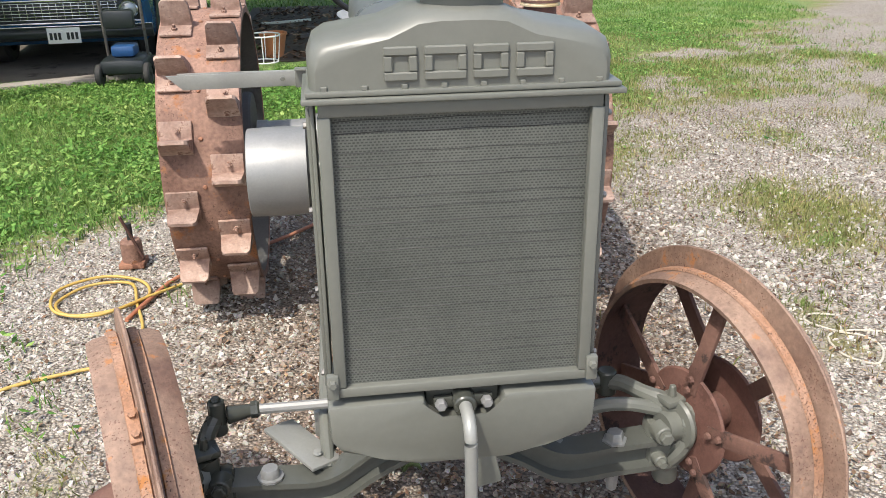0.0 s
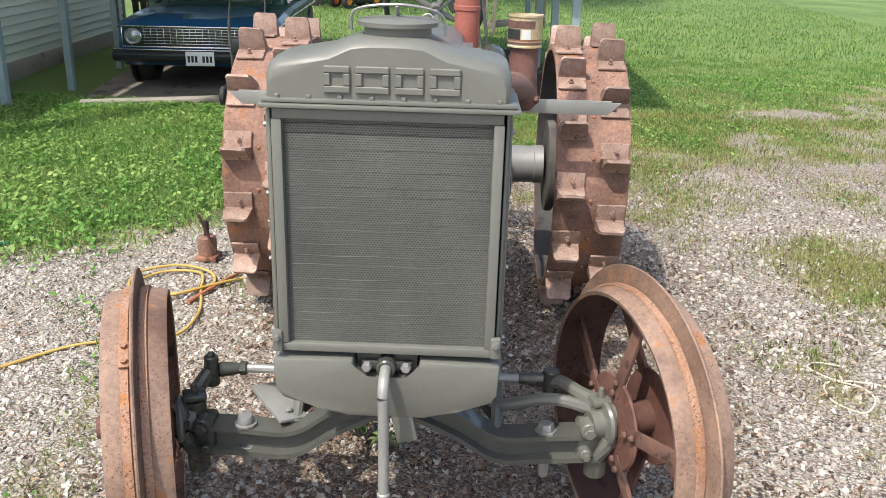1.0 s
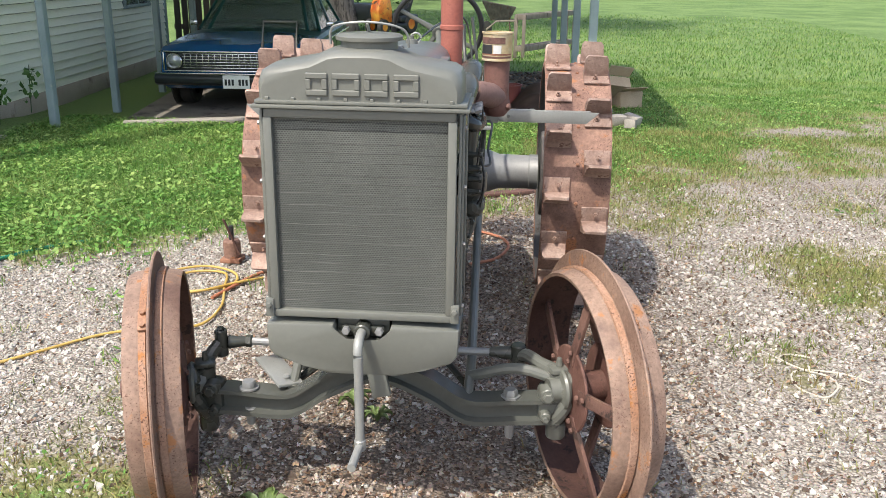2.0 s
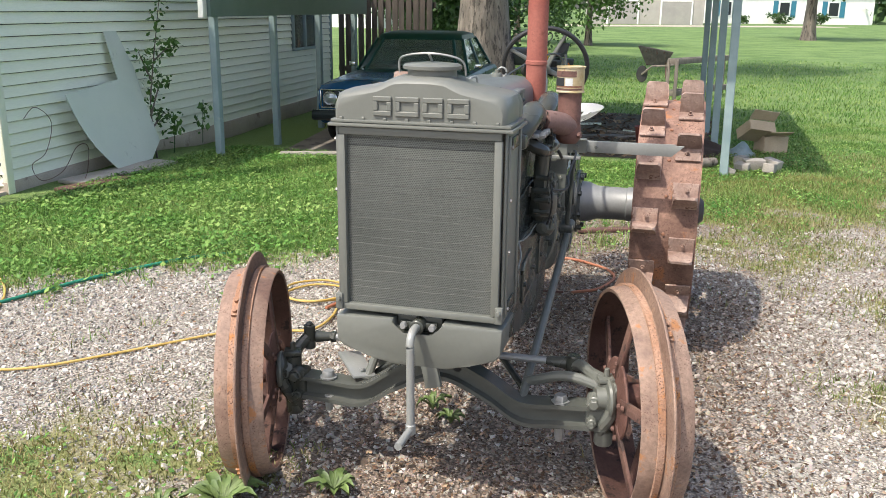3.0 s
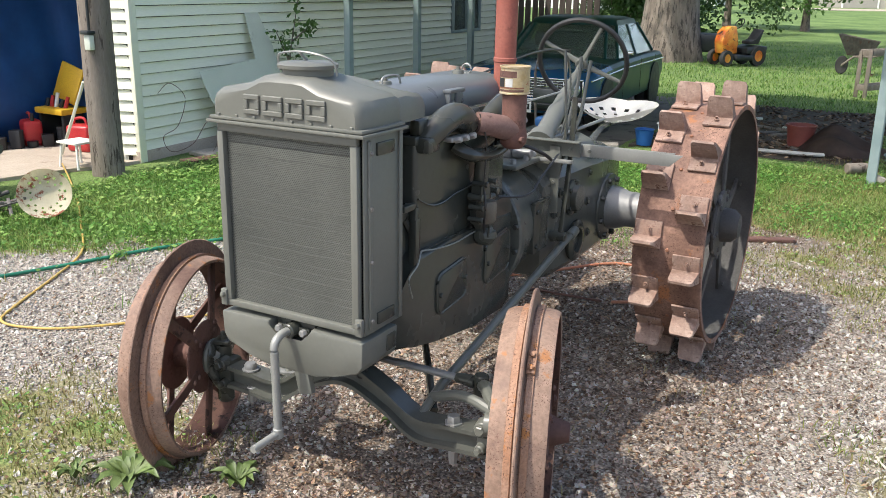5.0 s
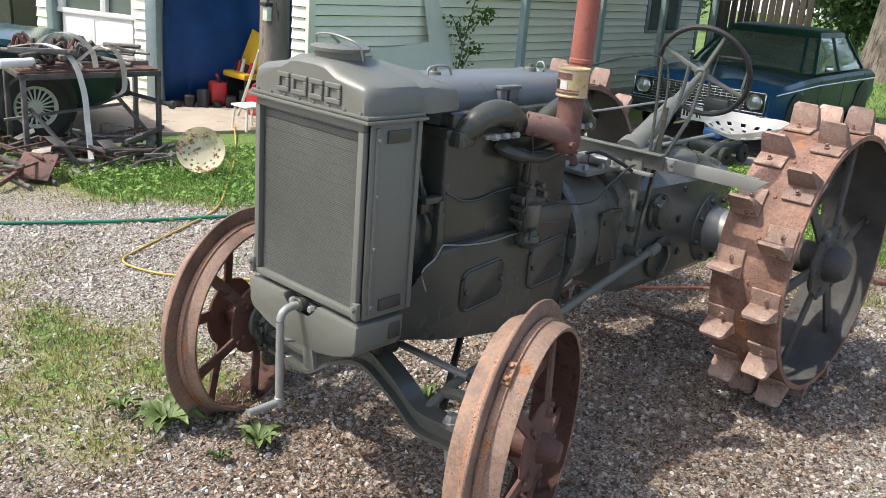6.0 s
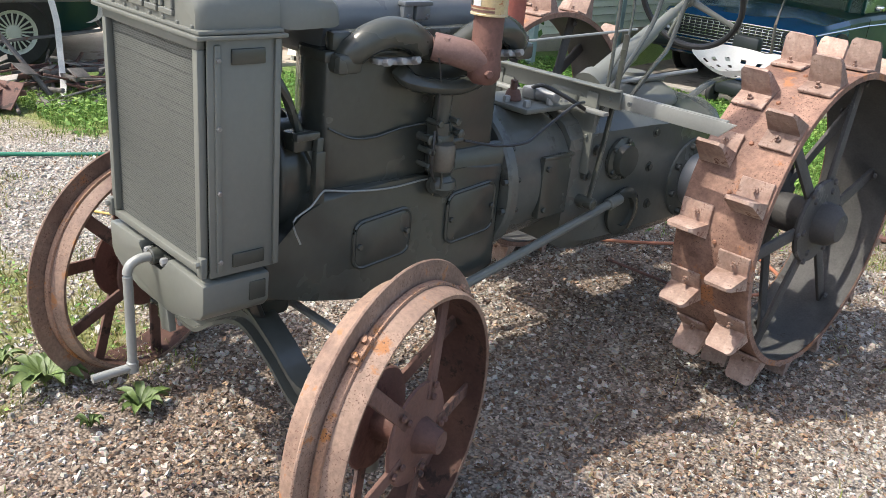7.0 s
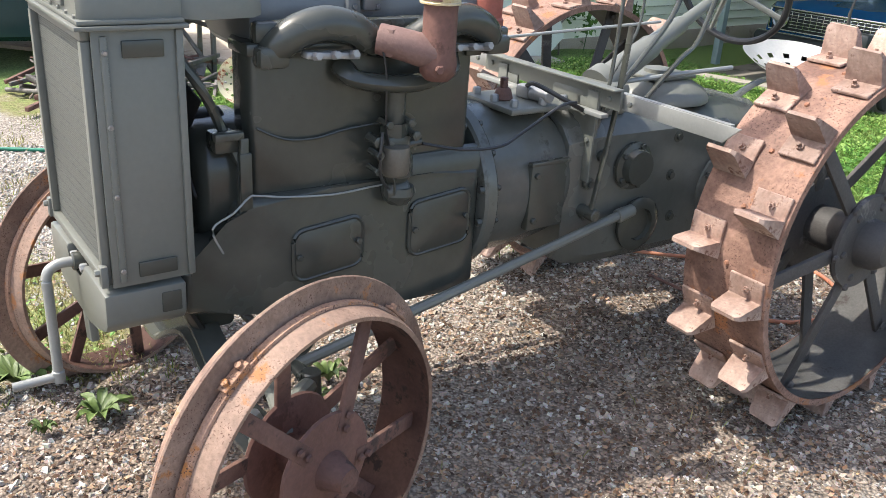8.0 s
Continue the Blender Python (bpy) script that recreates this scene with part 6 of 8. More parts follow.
def sedan(at, rz):
    """An early-sixties compact sedan, nose towards -y."""
    car = thing("sedan", "teal-blue vintage sedan parked under the carport, sunlit blue in front, shaded teal behind", "car", at, rz)
    M = world_of(car)

    def cp(name, bm, mt, parent=None, label="", smooth=35):
        moved(bm, M)
        return part(name, bm, mt, parent or car, label, smooth)
    bm = B()
    loft(bm, [car_section(0.02, 0.84, 0.34, 0.72, 0.0), car_section(0.10, 0.875, 0.28, 0.775, 0.02), car_section(0.5, 0.885, 0.26, 0.80, 0.04), car_section(1.05, 0.887, 0.26, 0.83, 0.045)])
    cp("front_fender", bm, BLUE_SUNLIT, label="front fenders and hood in the sunlit blue")
    bm = B()
    loft(bm, [car_section(1.055, 0.887, 0.26, 0.83, 0.045), car_section(1.5, 0.888, 0.26, 0.845, 0.045), car_section(3.3, 0.885, 0.26, 0.85, 0.03), car_section(4.2, 0.86, 0.3, 0.83, 0.02), car_section(4.5, 0.82, 0.36, 0.79, 0.0)])
    body = cp("body", bm, TEAL_SHADED)
    # greenhouse
    def gh(z, yf, yb, w):
        return [(-w, yf + 0.1, z), (-w * 0.82, yf, z), (0, yf - 0.04, z), (w * 0.82, yf, z), (w, yf + 0.1, z), (w, yb - 0.12, z), (w * 0.8, yb, z), (0, yb + 0.03, z), (-w * 0.8, yb, z), (-w, yb - 0.12, z)]
    bm = B()
    loft(bm, [gh(1.27, 2.0, 3.4, 0.62), gh(1.34, 2.08, 3.3, 0.6), gh(1.375, 2.25, 3.1, 0.5)])
    roof = cp("roof", bm, TEAL_SHADED)
    low_, top_ = gh(0.86, 1.5, 3.85, 0.79), gh(1.275, 2.0, 3.4, 0.62)
    names = {0: "quarter", 1: "windscreen", 2: "windscreen", 3: "quarter", 4: "side", 5: "rear_quarter", 6: "rear_window", 7: "rear_window", 8: "rear_quarter", 9: "side"}
    for i in range(10):
        j = (i + 1) % 10
        a, b, c, d = (Vector(low_[i]), Vector(low_[j]), Vector(top_[j]), Vector(top_[i]))
        bm = B()
        q = [bm.verts.new(v) for v in (a, b, c, d)]
        bm.faces.new(q)
        bmesh.ops.solidify(bm, geom=bm.faces[:], thickness=0.005)
        cp("window", bm, GLASS, roof, smooth=0)
    for i in (0, 1, 3, 4, 5, 6, 8, 9):
        bm = B()
        tube(bm, [low_[i], top_[i]], 0.024, 6)
        cp("pillar", bm, TEAL_SHADED, roof)
    for sx in (-1, 1):
        bm = B()
        tube(bm, [(sx * 0.795, 2.62, 0.86), (sx * 0.622, 2.66, 1.275)], 0.02, 6)
        cp("pillar", bm, TEAL_SHADED, roof)
        bm = B()
        tube(bm, [(sx * 0.875, 0.1, 0.7), (sx * 0.892, 1.5, 0.74), (sx * 0.888, 4.2, 0.72)], 0.011, 6)
        cp("side_trim", bm, CHROME, body)
        bm = B()
        box(bm, (sx * 0.91, 1.75, 0.93), (0.1, 0.05, 0.07), 0.015)
        cp("mirror", bm, CHROME, body)
        for y in (2.55, 3.4):
            bm = B()
            box(bm, (sx * 0.892, y, 0.74), (0.02, 0.1, 0.02), 0.005)
            cp("door_handle", bm, CHROME, body)
        for y in (1.62, 2.62, 3.55):
            bm = B()
            box(bm, (sx * 0.887, y, 0.56), (0.004, 0.008, 0.5))
            cp("door_seam", bm, BLACK, body)
    # nose: grille, lamps, bumper, plate
    bm = B()
    box(bm, (0, 0.022, 0.60), (1.56, 0.02, 0.21), 0.006)
    cp("grille_back", bm, CARDARK, body)
    for k in range(6):
        bm = B()
        box(bm, (0, 0.0, 0.53 + 0.032 * k), (1.16, 0.016, 0.008), 0.002)
        cp("grille_bar", bm, CHROME, body)
    for k in range(17):
        bm = B()
        box(bm, (-0.56 + 0.07 * k, 0.004, 0.61), (0.007, 0.014, 0.165), 0.002)
        cp("grille_bar", bm, CHROME, body)
    bm = B()
    for z in (0.715, 0.495):
        box(bm, (0, -0.002, z), (1.6, 0.03, 0.016), 0.004)
    for sx in (-1, 1):
        box(bm, (sx * 0.8, -0.002, 0.605), (0.016, 0.03, 0.2), 0.004)
    cp("grille_surround", bm, CHROME, body)
    for sx in (-1, 1):
        bm = B()
        lathe(bm, [(0.078, 0.0), (0.094, 0.02), (0.094, 0.035), (0.082, 0.045), (0.075, 0.03)], (sx * 0.68, 0.02, 0.605), (sx * 0.68, -1, 0.605), 28)
        ring = cp("headlight_ring", bm, CHROME, body)
        bm = B()
        lathe(bm, [(0, 0.055), (0.045, 0.05), (0.076, 0.03), (0.076, 0.01)], (sx * 0.68, 0.02, 0.605), (sx * 0.68, -1, 0.605), 24)
        cp("headlight", bm, LAMPGLASS, ring)
    bm = B()
    prism(bm, [(-0.03, 0.33), (-0.09, 0.36), (-0.1, 0.42), (-0.07, 0.46), (0.0, 0.465), (0.0, 0.33)], "x", -0.9, 0.9, 0.01)
    cp("bumper", bm, CARDARK, body, "dark front bumper")
    bm = B()
    box(bm, (0, -0.05, 0.47), (1.78, 0.04, 0.01), 0.003)
    cp("bumper_edge", bm, CHROME, body)
    bm = B()
    box(bm, (0.05, -0.108, 0.385), (0.31, 0.008, 0.155), 0.004)
    plate = cp("licence_plate", bm, WHITE, body, "white licence plate")
    for k in range(7):
        if k == 3:
            continue
        bm = B()
        box(bm, (-0.07 + 0.04 * k, -0.1135, 0.38), (0.026, 0.003, 0.07))
        cp("plate_bar", bm, CARDARK, plate)
    # inside
    bm = B()
    box(bm, (0, 1.75, 0.88), (1.3, 0.25, 0.1), 0.03)
    cp("dashboard", bm, CARDARK, body)
    for y in (2.35, 3.3):
        bm = B()
        box(bm, (0, y, 0.95), (1.2, 0.16, 0.3), 0.05)
        cp("seat_back", bm, CARDARK, body)
    bm = B()
    tube(bm, [(0.34 + 0.19 * math.cos(a), 1.95 - 0.08 * math.sin(a), 0.93 + 0.17 * math.sin(a)) for a in [2 * math.pi * k / 24 for k in range(24)]], 0.012, 6, True)
    cp("steering_wheel", bm, CARDARK, body)
    for sx in (-1, 1):
        for y in (0.82, 3.62):
            w = wheel_car(car, (0, 0, 0), 0.31, 0.17, sx)
            w.matrix_basis = pose(sx * 0.74, y, 0.31)
            bm = B()
            lathe(bm, [(0.36, 0), (0.36, 0.02), (0.34, 0.024), (0, 0.02)], (sx * 0.872, y, 0.33), (sx * 2, y, 0.33), 28)
            cp("wheel_arch", bm, BLACK, body)
    bm = B()
    box(bm, (0, 2.2, 0.28), (1.5, 3.6, 0.1), 0.02)
    cp("underbody", bm, BLACK, body)
    car.matrix_basis = car.matrix_basis @ Matrix.Diagonal((0.965, 0.965, 0.955, 1))
    return car


sedan((-2.368, 9.185, -0.085), 5.5)
# slab under the car with a raised front edge
bm = B()
box(bm, (-2.5, 11.4, -0.11), (2.7, 5.2, 0.05), 0.008, pose(0, 0, 0, 0, 0, 9))
# concrete colour lowered to carry the car's shade
solo("car_slab", bm, surface("shade_dark_slab", (0.13, 0.11, 0.09), (0.2, 0.175, 0.145), 2, (0.8, 0.95), bump=0.4, bscale=60, spot=(0.07, 0.06, 0.05), spot_scale=3, spot_at=0.55), "concrete slab darkened for the shade under the car", kind="structure")
bm = B()
box(bm, (-2.02, 8.3, -0.02), (2.3, 0.14, 0.1), 0.015, pose(0, 0, 0, 2.0, 0, 22))
solo("timber_edge", bm, BLOCKS, "grey weathered timber edging the slab", "timber")

# push mower standing by the car
mower = thing("push_mower", "blue and black walk-behind mower with folded handle", "lawn mower", (-1.55, 8.2, 0))
for dx in (-0.2, 0.2):
    for dy in (-0.18, 0.2):
        bm = B()
        lathe(bm, [(0.02, -0.025), (0.085, -0.025), (0.095, -0.015), (0.095, 0.015), (0.085, 0.025), (0.02, 0.025)], (-1.55 + dx, 8.2 + dy, 0.095), (-0.55 + dx, 8.2 + dy, 0.095), 20)
        part("wheel", bm, RUBBER, mower)
bm = B()
box(bm, (-1.55, 8.2, 0.16), (0.38, 0.44, 0.13), 0.04)
part("deck", bm, CARDARK, mower)
bm = B()
box(bm, (-1.55, 8.18, 0.28), (0.2, 0.22, 0.1), 0.03)
part("engine_cover", bm, surface("mower_blue", (0.015, 0.06, 0.17), (0.02, 0.08, 0.22), 5, (0.35, 0.5), bump=0.0), mower, "blue engine cover")
bm = B()
tube(bm, [(-1.72, 8.28, 0.2), (-1.72, 8.2, 0.75), (-1.72, 8.28, 1.0), (-1.38, 8.28, 1.0), (-1.38, 8.2, 0.75), (-1.38, 8.28, 0.2)], 0.014, 8)
part("handle", bm, SCRAP, mower)
bm = B()
box(bm, (-1.55, 8.1, 0.55), (0.26, 0.1, 0.16), 0.03)
part("battery_box", bm, CARDARK, mower)

# ---- scrap table, heap and second car near the garage ----
def bar_thing(name, a, b, r, mt, label, cat, square=False):
    bm = B()
    a, b = Vector(a), Vector(b)
    if square:
        d = b - a
        box(bm, tuple((a + b) / 2), (r * 2, r * 2, d.length), 0.003, d.to_track_quat("Z", "Y").to_matrix().to_4x4())
    else:
        cyl(bm, tuple(a), tuple(b), r, r, 10, min(0.004, r * 0.3))
    return solo(name, bm, mt, label, cat)


TB = [(-4.05, 2.56), (-4.05, 3.6), (-4.6, 3.68), (-4.6, 2.64)]
table = thing("work_table", "dark steel-framed table piled with scrap, standing in the grass", "table", (-4.42, 3.05, 0))
for x, y in TB:
    bm = B()
    box(bm, (x, y, 0.315), (0.035, 0.035, 0.63), 0.003)
    part("leg", bm, SCRAP, table)
for (a, b), z in zip(((0, 1), (1, 2), (2, 3), (3, 0)), (0.645,) * 4):
    bm = B()
    p, q = Vector((*TB[a], z)), Vector((*TB[b], z))
    d = q - p
    box(bm, tuple((p + q) / 2), (0.04, 0.04, d.length + 0.04), 0.003, d.to_track_quat("Z", "Y").to_matrix().to_4x4())
    part("rail", bm, SCRAP, table)
bm = B()
prism(bm, [(x, y) for x, y in TB], "z", 0.666, 0.68)
part("top", bm, RUST_DARK, table)
for p, q in (((-4.06, 2.6, 0.42), (-3.72, 2.82, 0.02)), ((-4.5, 3.45, 0.42), (-4.0, 3.62, 0.02)), ((-4.3, 2.5, 0.3), (-4.15, 3.35, 0.4))):
    bm = B()
    d = Vector(q) - Vector(p)
    box(bm, tuple((Vector(p) + Vector(q)) / 2), (0.032, 0.02, d.length), 0.003, d.to_track_quat("Z", "Y").to_matrix().to_4x4())
    part("brace", bm, SCRAP, table)
bm = B()
lathe(bm, [(0, 0), (0.034, 0), (0.034, 0.03), (0.017, 0.035), (0.017, 0.44), (0.03, 0.445), (0.03, 0.475), (0, 0.475)], (-3.95, 3.68, 0.4), (-4.45, 3.45, 0.46), 14)
part("cross_pipe", bm, SCRAP, table)
# things on the table
sr = random.Random(11)
for k in range(30):
    a = sr.uniform(0, math.pi)
    c = Vector((sr.uniform(-4.5, -4.12), sr.uniform(2.68, 3.5), 0.7 + 0.02 * (k % 7)))
    d = Vector((math.cos(a), math.sin(a), sr.uniform(-0.04, 0.04))) * sr.uniform(0.1, 0.28)
    bar_thing("scrap_bar", c - d, c + d, sr.uniform(0.008, 0.02), SCRAP, "short rusty iron bar lying on the scrap table", "scrap iron", k % 3 == 0)
for k, (x, y, s) in enumerate(((-4.3, 2.85, 0.13), (-4.45, 3.05, 0.12), (-4.25, 3.1, 0.1), (-4.5, 2.75, 0.11))):
    bm = B()
    pts = [(x + s * math.cos(a), y + s * 0.8 * math.sin(a), 0.80 + 0.05 * math.sin(a * 2 + k) + 0.01 * k + 0.03 * math.sin(5 * a)) for a in [2 * math.pi * i / 30 for i in range(30)]]
    tube(bm, pts, 0.015, 6, True)
    tube(bm, [(p[0] * 0.5 + x * 0.5, p[1] * 0.5 + y * 0.5, p[2] - 0.03) for p in pts], 0.014, 6, True)
    solo("chain_coil", bm, RUST_DARK if k % 2 else SCRAP, "rusty coil of chain heaped on the scrap table", "chain")
bm = B()
cyl(bm, (-4.1, 2.42, 0.737), (-4.14, 2.68, 0.737), 0.035, 0.035, 14, 0.006)
solo("white_bottle", bm, WHITE, "white plastic bottle lying on the scrap table", "bottle")
# webbing strap hanging over the edge
def ribbon(bm, pts, w, side):
    side = Vector(side)
    L_ = [bm.verts.new(Vector(p) - side * w / 2) for p in pts]
    R_ = [bm.verts.new(Vector(p) + side * w / 2) for p in pts]
    for i in range(len(pts) - 1):
        bm.faces.new((L_[i], L_[i + 1], R_[i + 1], R_[i]))
    bmesh.ops.solidify(bm, geom=bm.faces[:], thickness=0.004)


bm = B()
ribbon(bm, curve_pts([(-4.4, 2.62, 0.82), (-4.2, 2.78, 0.86), (-4.02, 2.9, 0.78), (-3.94, 2.95, 0.55), (-3.9, 2.95, 0.3), (-3.8, 2.92, 0.08), (-3.65, 2.85, 0.03), (-3.5, 2.8, 0.025)], 5), 0.042, (0.25, 0.95, 0.1))
ribbon(bm, curve_pts([(-4.3, 2.72, 0.77), (-4.2, 2.8, 0.92), (-4.08, 2.92, 0.95), (-4.02, 3.05, 0.85), (-4.05, 3.1, 0.7)], 5), 0.042, (0.3, 0.9, 0.2))
solo("webbing_strap", bm, STRAP, "pale webbing strap looped over the scrap table", "strap", smooth=60)
bm = B()
ribbon(bm, curve_pts([(-4.05, 2.95, 0.74), (-3.98, 3.12, 0.88), (-3.96, 3.25, 0.78), (-3.97, 3.28, 0.55), (-4.0, 3.2, 0.48)], 5), 0.042, (0.5, 0.8, 0.1))
solo("webbing_strap", bm, STRAP, "second pale webbing strap hanging from the scrap table", "strap", smooth=60)
# heap below
for k in range(90):
    a = sr.uniform(0, math.pi)
    c = Vector((sr.uniform(-4.4, -3.5), sr.uniform(2.25, 3.5), 0.05 + 0.16 * sr.random()))
    L_ = sr.uniform(0.06, 0.34)
    d = Vector((math.cos(a) * L_, math.sin(a) * L_, sr.uniform(-0.04, 0.06)))
    r = sr.uniform(0.006, 0.018)
    lowest = min((c - d).z, (c + d).z) - r
    c.z -= lowest - 0.002 if k % 2 else min(0.0, lowest)
    bar_thing("scrap_bar", c - d, c + d, r, RUST_DARK if k % 4 == 0 else SCRAP, "bent iron bar in the scrap heap on the grass", "scrap iron", k % 2 == 0)
for k in range(12):
    bm = B()
    c = (sr.uniform(-4.4, -3.6), sr.uniform(2.3, 3.45), 0.12 + 0.1 * sr.random())
    box(bm, c, (sr.uniform(0.06, 0.2), sr.uniform(0.05, 0.15), 0.008), 0.003, pose(0, 0, 0, sr.uniform(-35, 35), sr.uniform(-35, 35), sr.uniform(0, 180)))
    solo("scrap_plate", bm, (SCRAP, RUST_DARK, SCRAP, BLOCKS)[k % 4], "bent steel plate in the scrap heap", "scrap iron")
bm = B()
box(bm, (-3.62, 2.45, 0.1), (0.26, 0.012, 0.22), 0.003, pose(0, 0, 0, -48, 0, 38))
solo("scrap_plate", bm, RUST_DARK, "brown slatted plate leaning on the scrap heap", "scrap iron")
# spare pan seat on the grass
bm = B()
ns, rings = 84, []
for r in RADII:
    z = 0.06 * max(0.0, (r - 0.07) / 0.138) ** 1.8
    rings.append([bm.verts.new((r * math.cos(2 * math.pi * i / ns) * 1.08, r * math.sin(2 * math.pi * i / ns) * 1.03, z * (1 + 0.6 * max(0, math.sin(2 * math.pi * i / ns))))) for i in range(1 if r == 0 else ns)])
for ri, (a, b) in enumerate(zip(rings, rings[1:])):
    for i in range(ns):
        j = (i + 1) % ns
        if (ri == 4 and i % 7 in (3, 4)) or (ri == 6 and i % 6 in (1, 2)):
            continue
        bm.faces.new((a[0], b[i], b[j]) if len(a) == 1 else (a[i], a[j], b[j], b[i]))
bmesh.ops.solidify(bm, geom=bm.faces[:], thickness=0.005)
moved(bm, pose(-3.3, 3.55, 0.165, 66, 0, 48) @ Matrix.Diagonal((0.8, 0.8, 0.9, 1)))
PANSEAT = surface("pan_seat", (0.72, 0.66, 0.5), (0.78, 0.73, 0.58), 6, (0.5, 0.7), bump=0.05, spot=(0.36, 0.12, 0.06), spot_scale=14, spot_at=0.54, grain=0.05)
solo("pan_seat", bm, PANSEAT, "cream rust-stained tractor pan seat leaning on the grass", "tractor seat")
# gas cans
def gas_can(x, y, z0, s, rz):
    can = thing("gas_can", "red plastic fuel can with short spout", "fuel can", (x, y, z0), rz)
    M = world_of(can)
    bm = B()
    box(bm, (0, 0, 0.13 * s), (0.26 * s, 0.18 * s, 0.26 * s), 0.035 * s, seg=3)
    part("body", moved(bm, M), REDPLASTIC, can)
    bm = B()
    tube(bm, curve_pts([(-0.09 * s, 0, 0.26 * s), (-0.07 * s, 0, 0.31 * s), (0.03 * s, 0, 0.32 * s), (0.06 * s, 0, 0.26 * s)], 4), 0.014 * s, 8)
    part("handle", moved(bm, M), REDPLASTIC, can)
    bm = B()
    cyl(bm, (0.09 * s, 0, 0.25 * s), (0.11 * s, 0, 0.33 * s), 0.022 * s, 0.016 * s, 12)
    part("spout", moved(bm, M), CARDARK, can)
    return can


gas_can(-5.8, 5.2, 0.021, 0.98, -20)
gas_can(-5.12, 5.28, 0.021, 0.98, 15)
# yellow bin with tools by the pole
bin_ = thing("tool_caddy", "yellow shelf unit holding tools beside the pole", "tool caddy", (-5.6, 5.42, 0.02))
bm = B()
box(bm, (-5.6, 5.42, 0.36), (0.42, 0.3, 0.06), 0.015)
part("tray", bm, YELLOW, bin_)
bm = B()
box(bm, (-5.54, 5.5, 0.62), (0.34, 0.03, 0.36), 0.01, pose(0, 0, 0, -14, 0, 0) @ pose(0, 0, 0, 0, 14, 0))
part("panel", bm, YELLOW, bin_)
for dx in (-0.17, 0.17):
    bm = B()
    box(bm, (-5.6 + dx, 5.42, 0.175), (0.035, 0.24, 0.31), 0.008)
    part("leg", bm, CARDARK, bin_)
for k in range(5):
    bm = B()
    cyl(bm, (-5.75 + 0.07 * k, 5.38, 0.39), (-5.74 + 0.075 * k, 5.4, 0.47 + 0.03 * (k % 3)), 0.02, 0.018, 10, 0.003)
    part("tool_grip", bm, (CARDARK, REDPLASTIC, WHITE)[k % 3], bin_)
stool = thing("step_stool", "small white metal step stool", "stool", (-4.5, 4.75, 0))
for dx in (-0.1, 0.1):
    for dy in (-0.09, 0.09):
        bm = B()
        tube(bm, [(-4.5 + dx * 1.2, 4.75 + dy * 1.2, 0.025), (-4.5 + dx, 4.75 + dy, 0.24)], 0.011, 8)
        part("leg", bm, WHITE, stool)
bm = B()
box(bm, (-4.5, 4.75, 0.25), (0.26, 0.24, 0.02), 0.006)
part("tread", bm, WHITE, stool)
bar_thing("broom_handle", (-5.05, 4.98, 0.045), (-4.3, 4.72, 0.78), 0.014, GALV, "pale pipe leaning on the pole", "pipe")
# black bin on the grass beyond the garage
bin_b = thing("refuse_bin", "tall black plastic refuse bin on the grass beside the garage", "bin", (-10.5, 5.0, 0))
bm = B()
loft(bm, [[(-10.5 + sx * w, 5.0 + sy * w, z) for sx, sy in ((-1, -1), (1, -1), (1, 1), (-1, 1))] for z, w in ((0.0, 0.22), (0.95, 0.28))])
bmesh.ops.bevel(bm, geom=bm.edges[:], offset=0.03, segments=2, affect="EDGES")
part("body", bm, BLACK, bin_b)
part("lid", box(B(), (-10.5, 5.0, 0.98), (0.62, 0.62, 0.06), 0.02), BLACK, bin_b)
# shelf clutter in the dark bay
for k in range(7):
    bm = B()
    p = gpt(1.62 - 0.1 * k, -0.08 - 0.1 * k, 0)
    h = 0.06 + 0.06 * ((k * 7) % 3)
    if k % 2:
        cyl(bm, (p[0], p[1], 0.021), (p[0], p[1], 0.02 + h), 0.05, 0.054, 16, 0.006)
    else:
        box(bm, (p[0], p[1], 0.021 + h / 2), (0.11, 0.09, h), 0.01, pose(0, 0, 0, 0, 0, 15 * k))
    solo("storage_bucket" if k % 2 else "storage_box", bm, (CARDARK, BLACK, DARKIN)[k % 3], "dusty dark container on the garage floor", "container")

CAR2X, CAR2Y = -5.62, 3.03
# second car, only its corner reaches past the table
car2 = thing("sedan", "dark green modern sedan with alloy wheels parked on the apron", "car", (CAR2X, CAR2Y, 0.02), -8)
M2 = world_of(car2)
bm = B()
loft(bm, [car_section(-4.0, 0.72, 0.4, 0.78, 0.0), car_section(-3.7, 0.83, 0.26, 0.82, 0.02), car_section(-2.6, 0.85, 0.2, 0.86, 0.02), car_section(-0.4, 0.85, 0.2, 0.84, 0.02), car_section(0.5, 0.82, 0.24, 0.74, 0.03), car_section(0.78, 0.7, 0.3, 0.66, 0.0)])
b2 = part("body", moved(bm, M2), surface("car_green", (0.008, 0.035, 0.04), (0.011, 0.045, 0.05), 2, (0.15, 0.25), bump=0.0, grain=0.02), car2)
bm = B()
loft(bm, [[(-0.78, -3.2, 0.84), (0.78, -3.2, 0.84), (0.78, -0.6, 0.84), (-0.78, -0.6, 0.84)], [(-0.58, -2.7, 1.32), (0.58, -2.7, 1.32), (0.58, -1.4, 1.34), (-0.58, -1.4, 1.34)], [(-0.5, -2.6, 1.38), (0.5, -2.6, 1.38), (0.5, -1.5, 1.39), (-0.5, -1.5, 1.39)]])
bmesh.ops.bevel(bm, geom=bm.edges[:], offset=0.03, segments=2, affect="EDGES")
part("cabin", moved(bm, M2), CARDARK, car2, "dark tinted cabin")
bm = B()
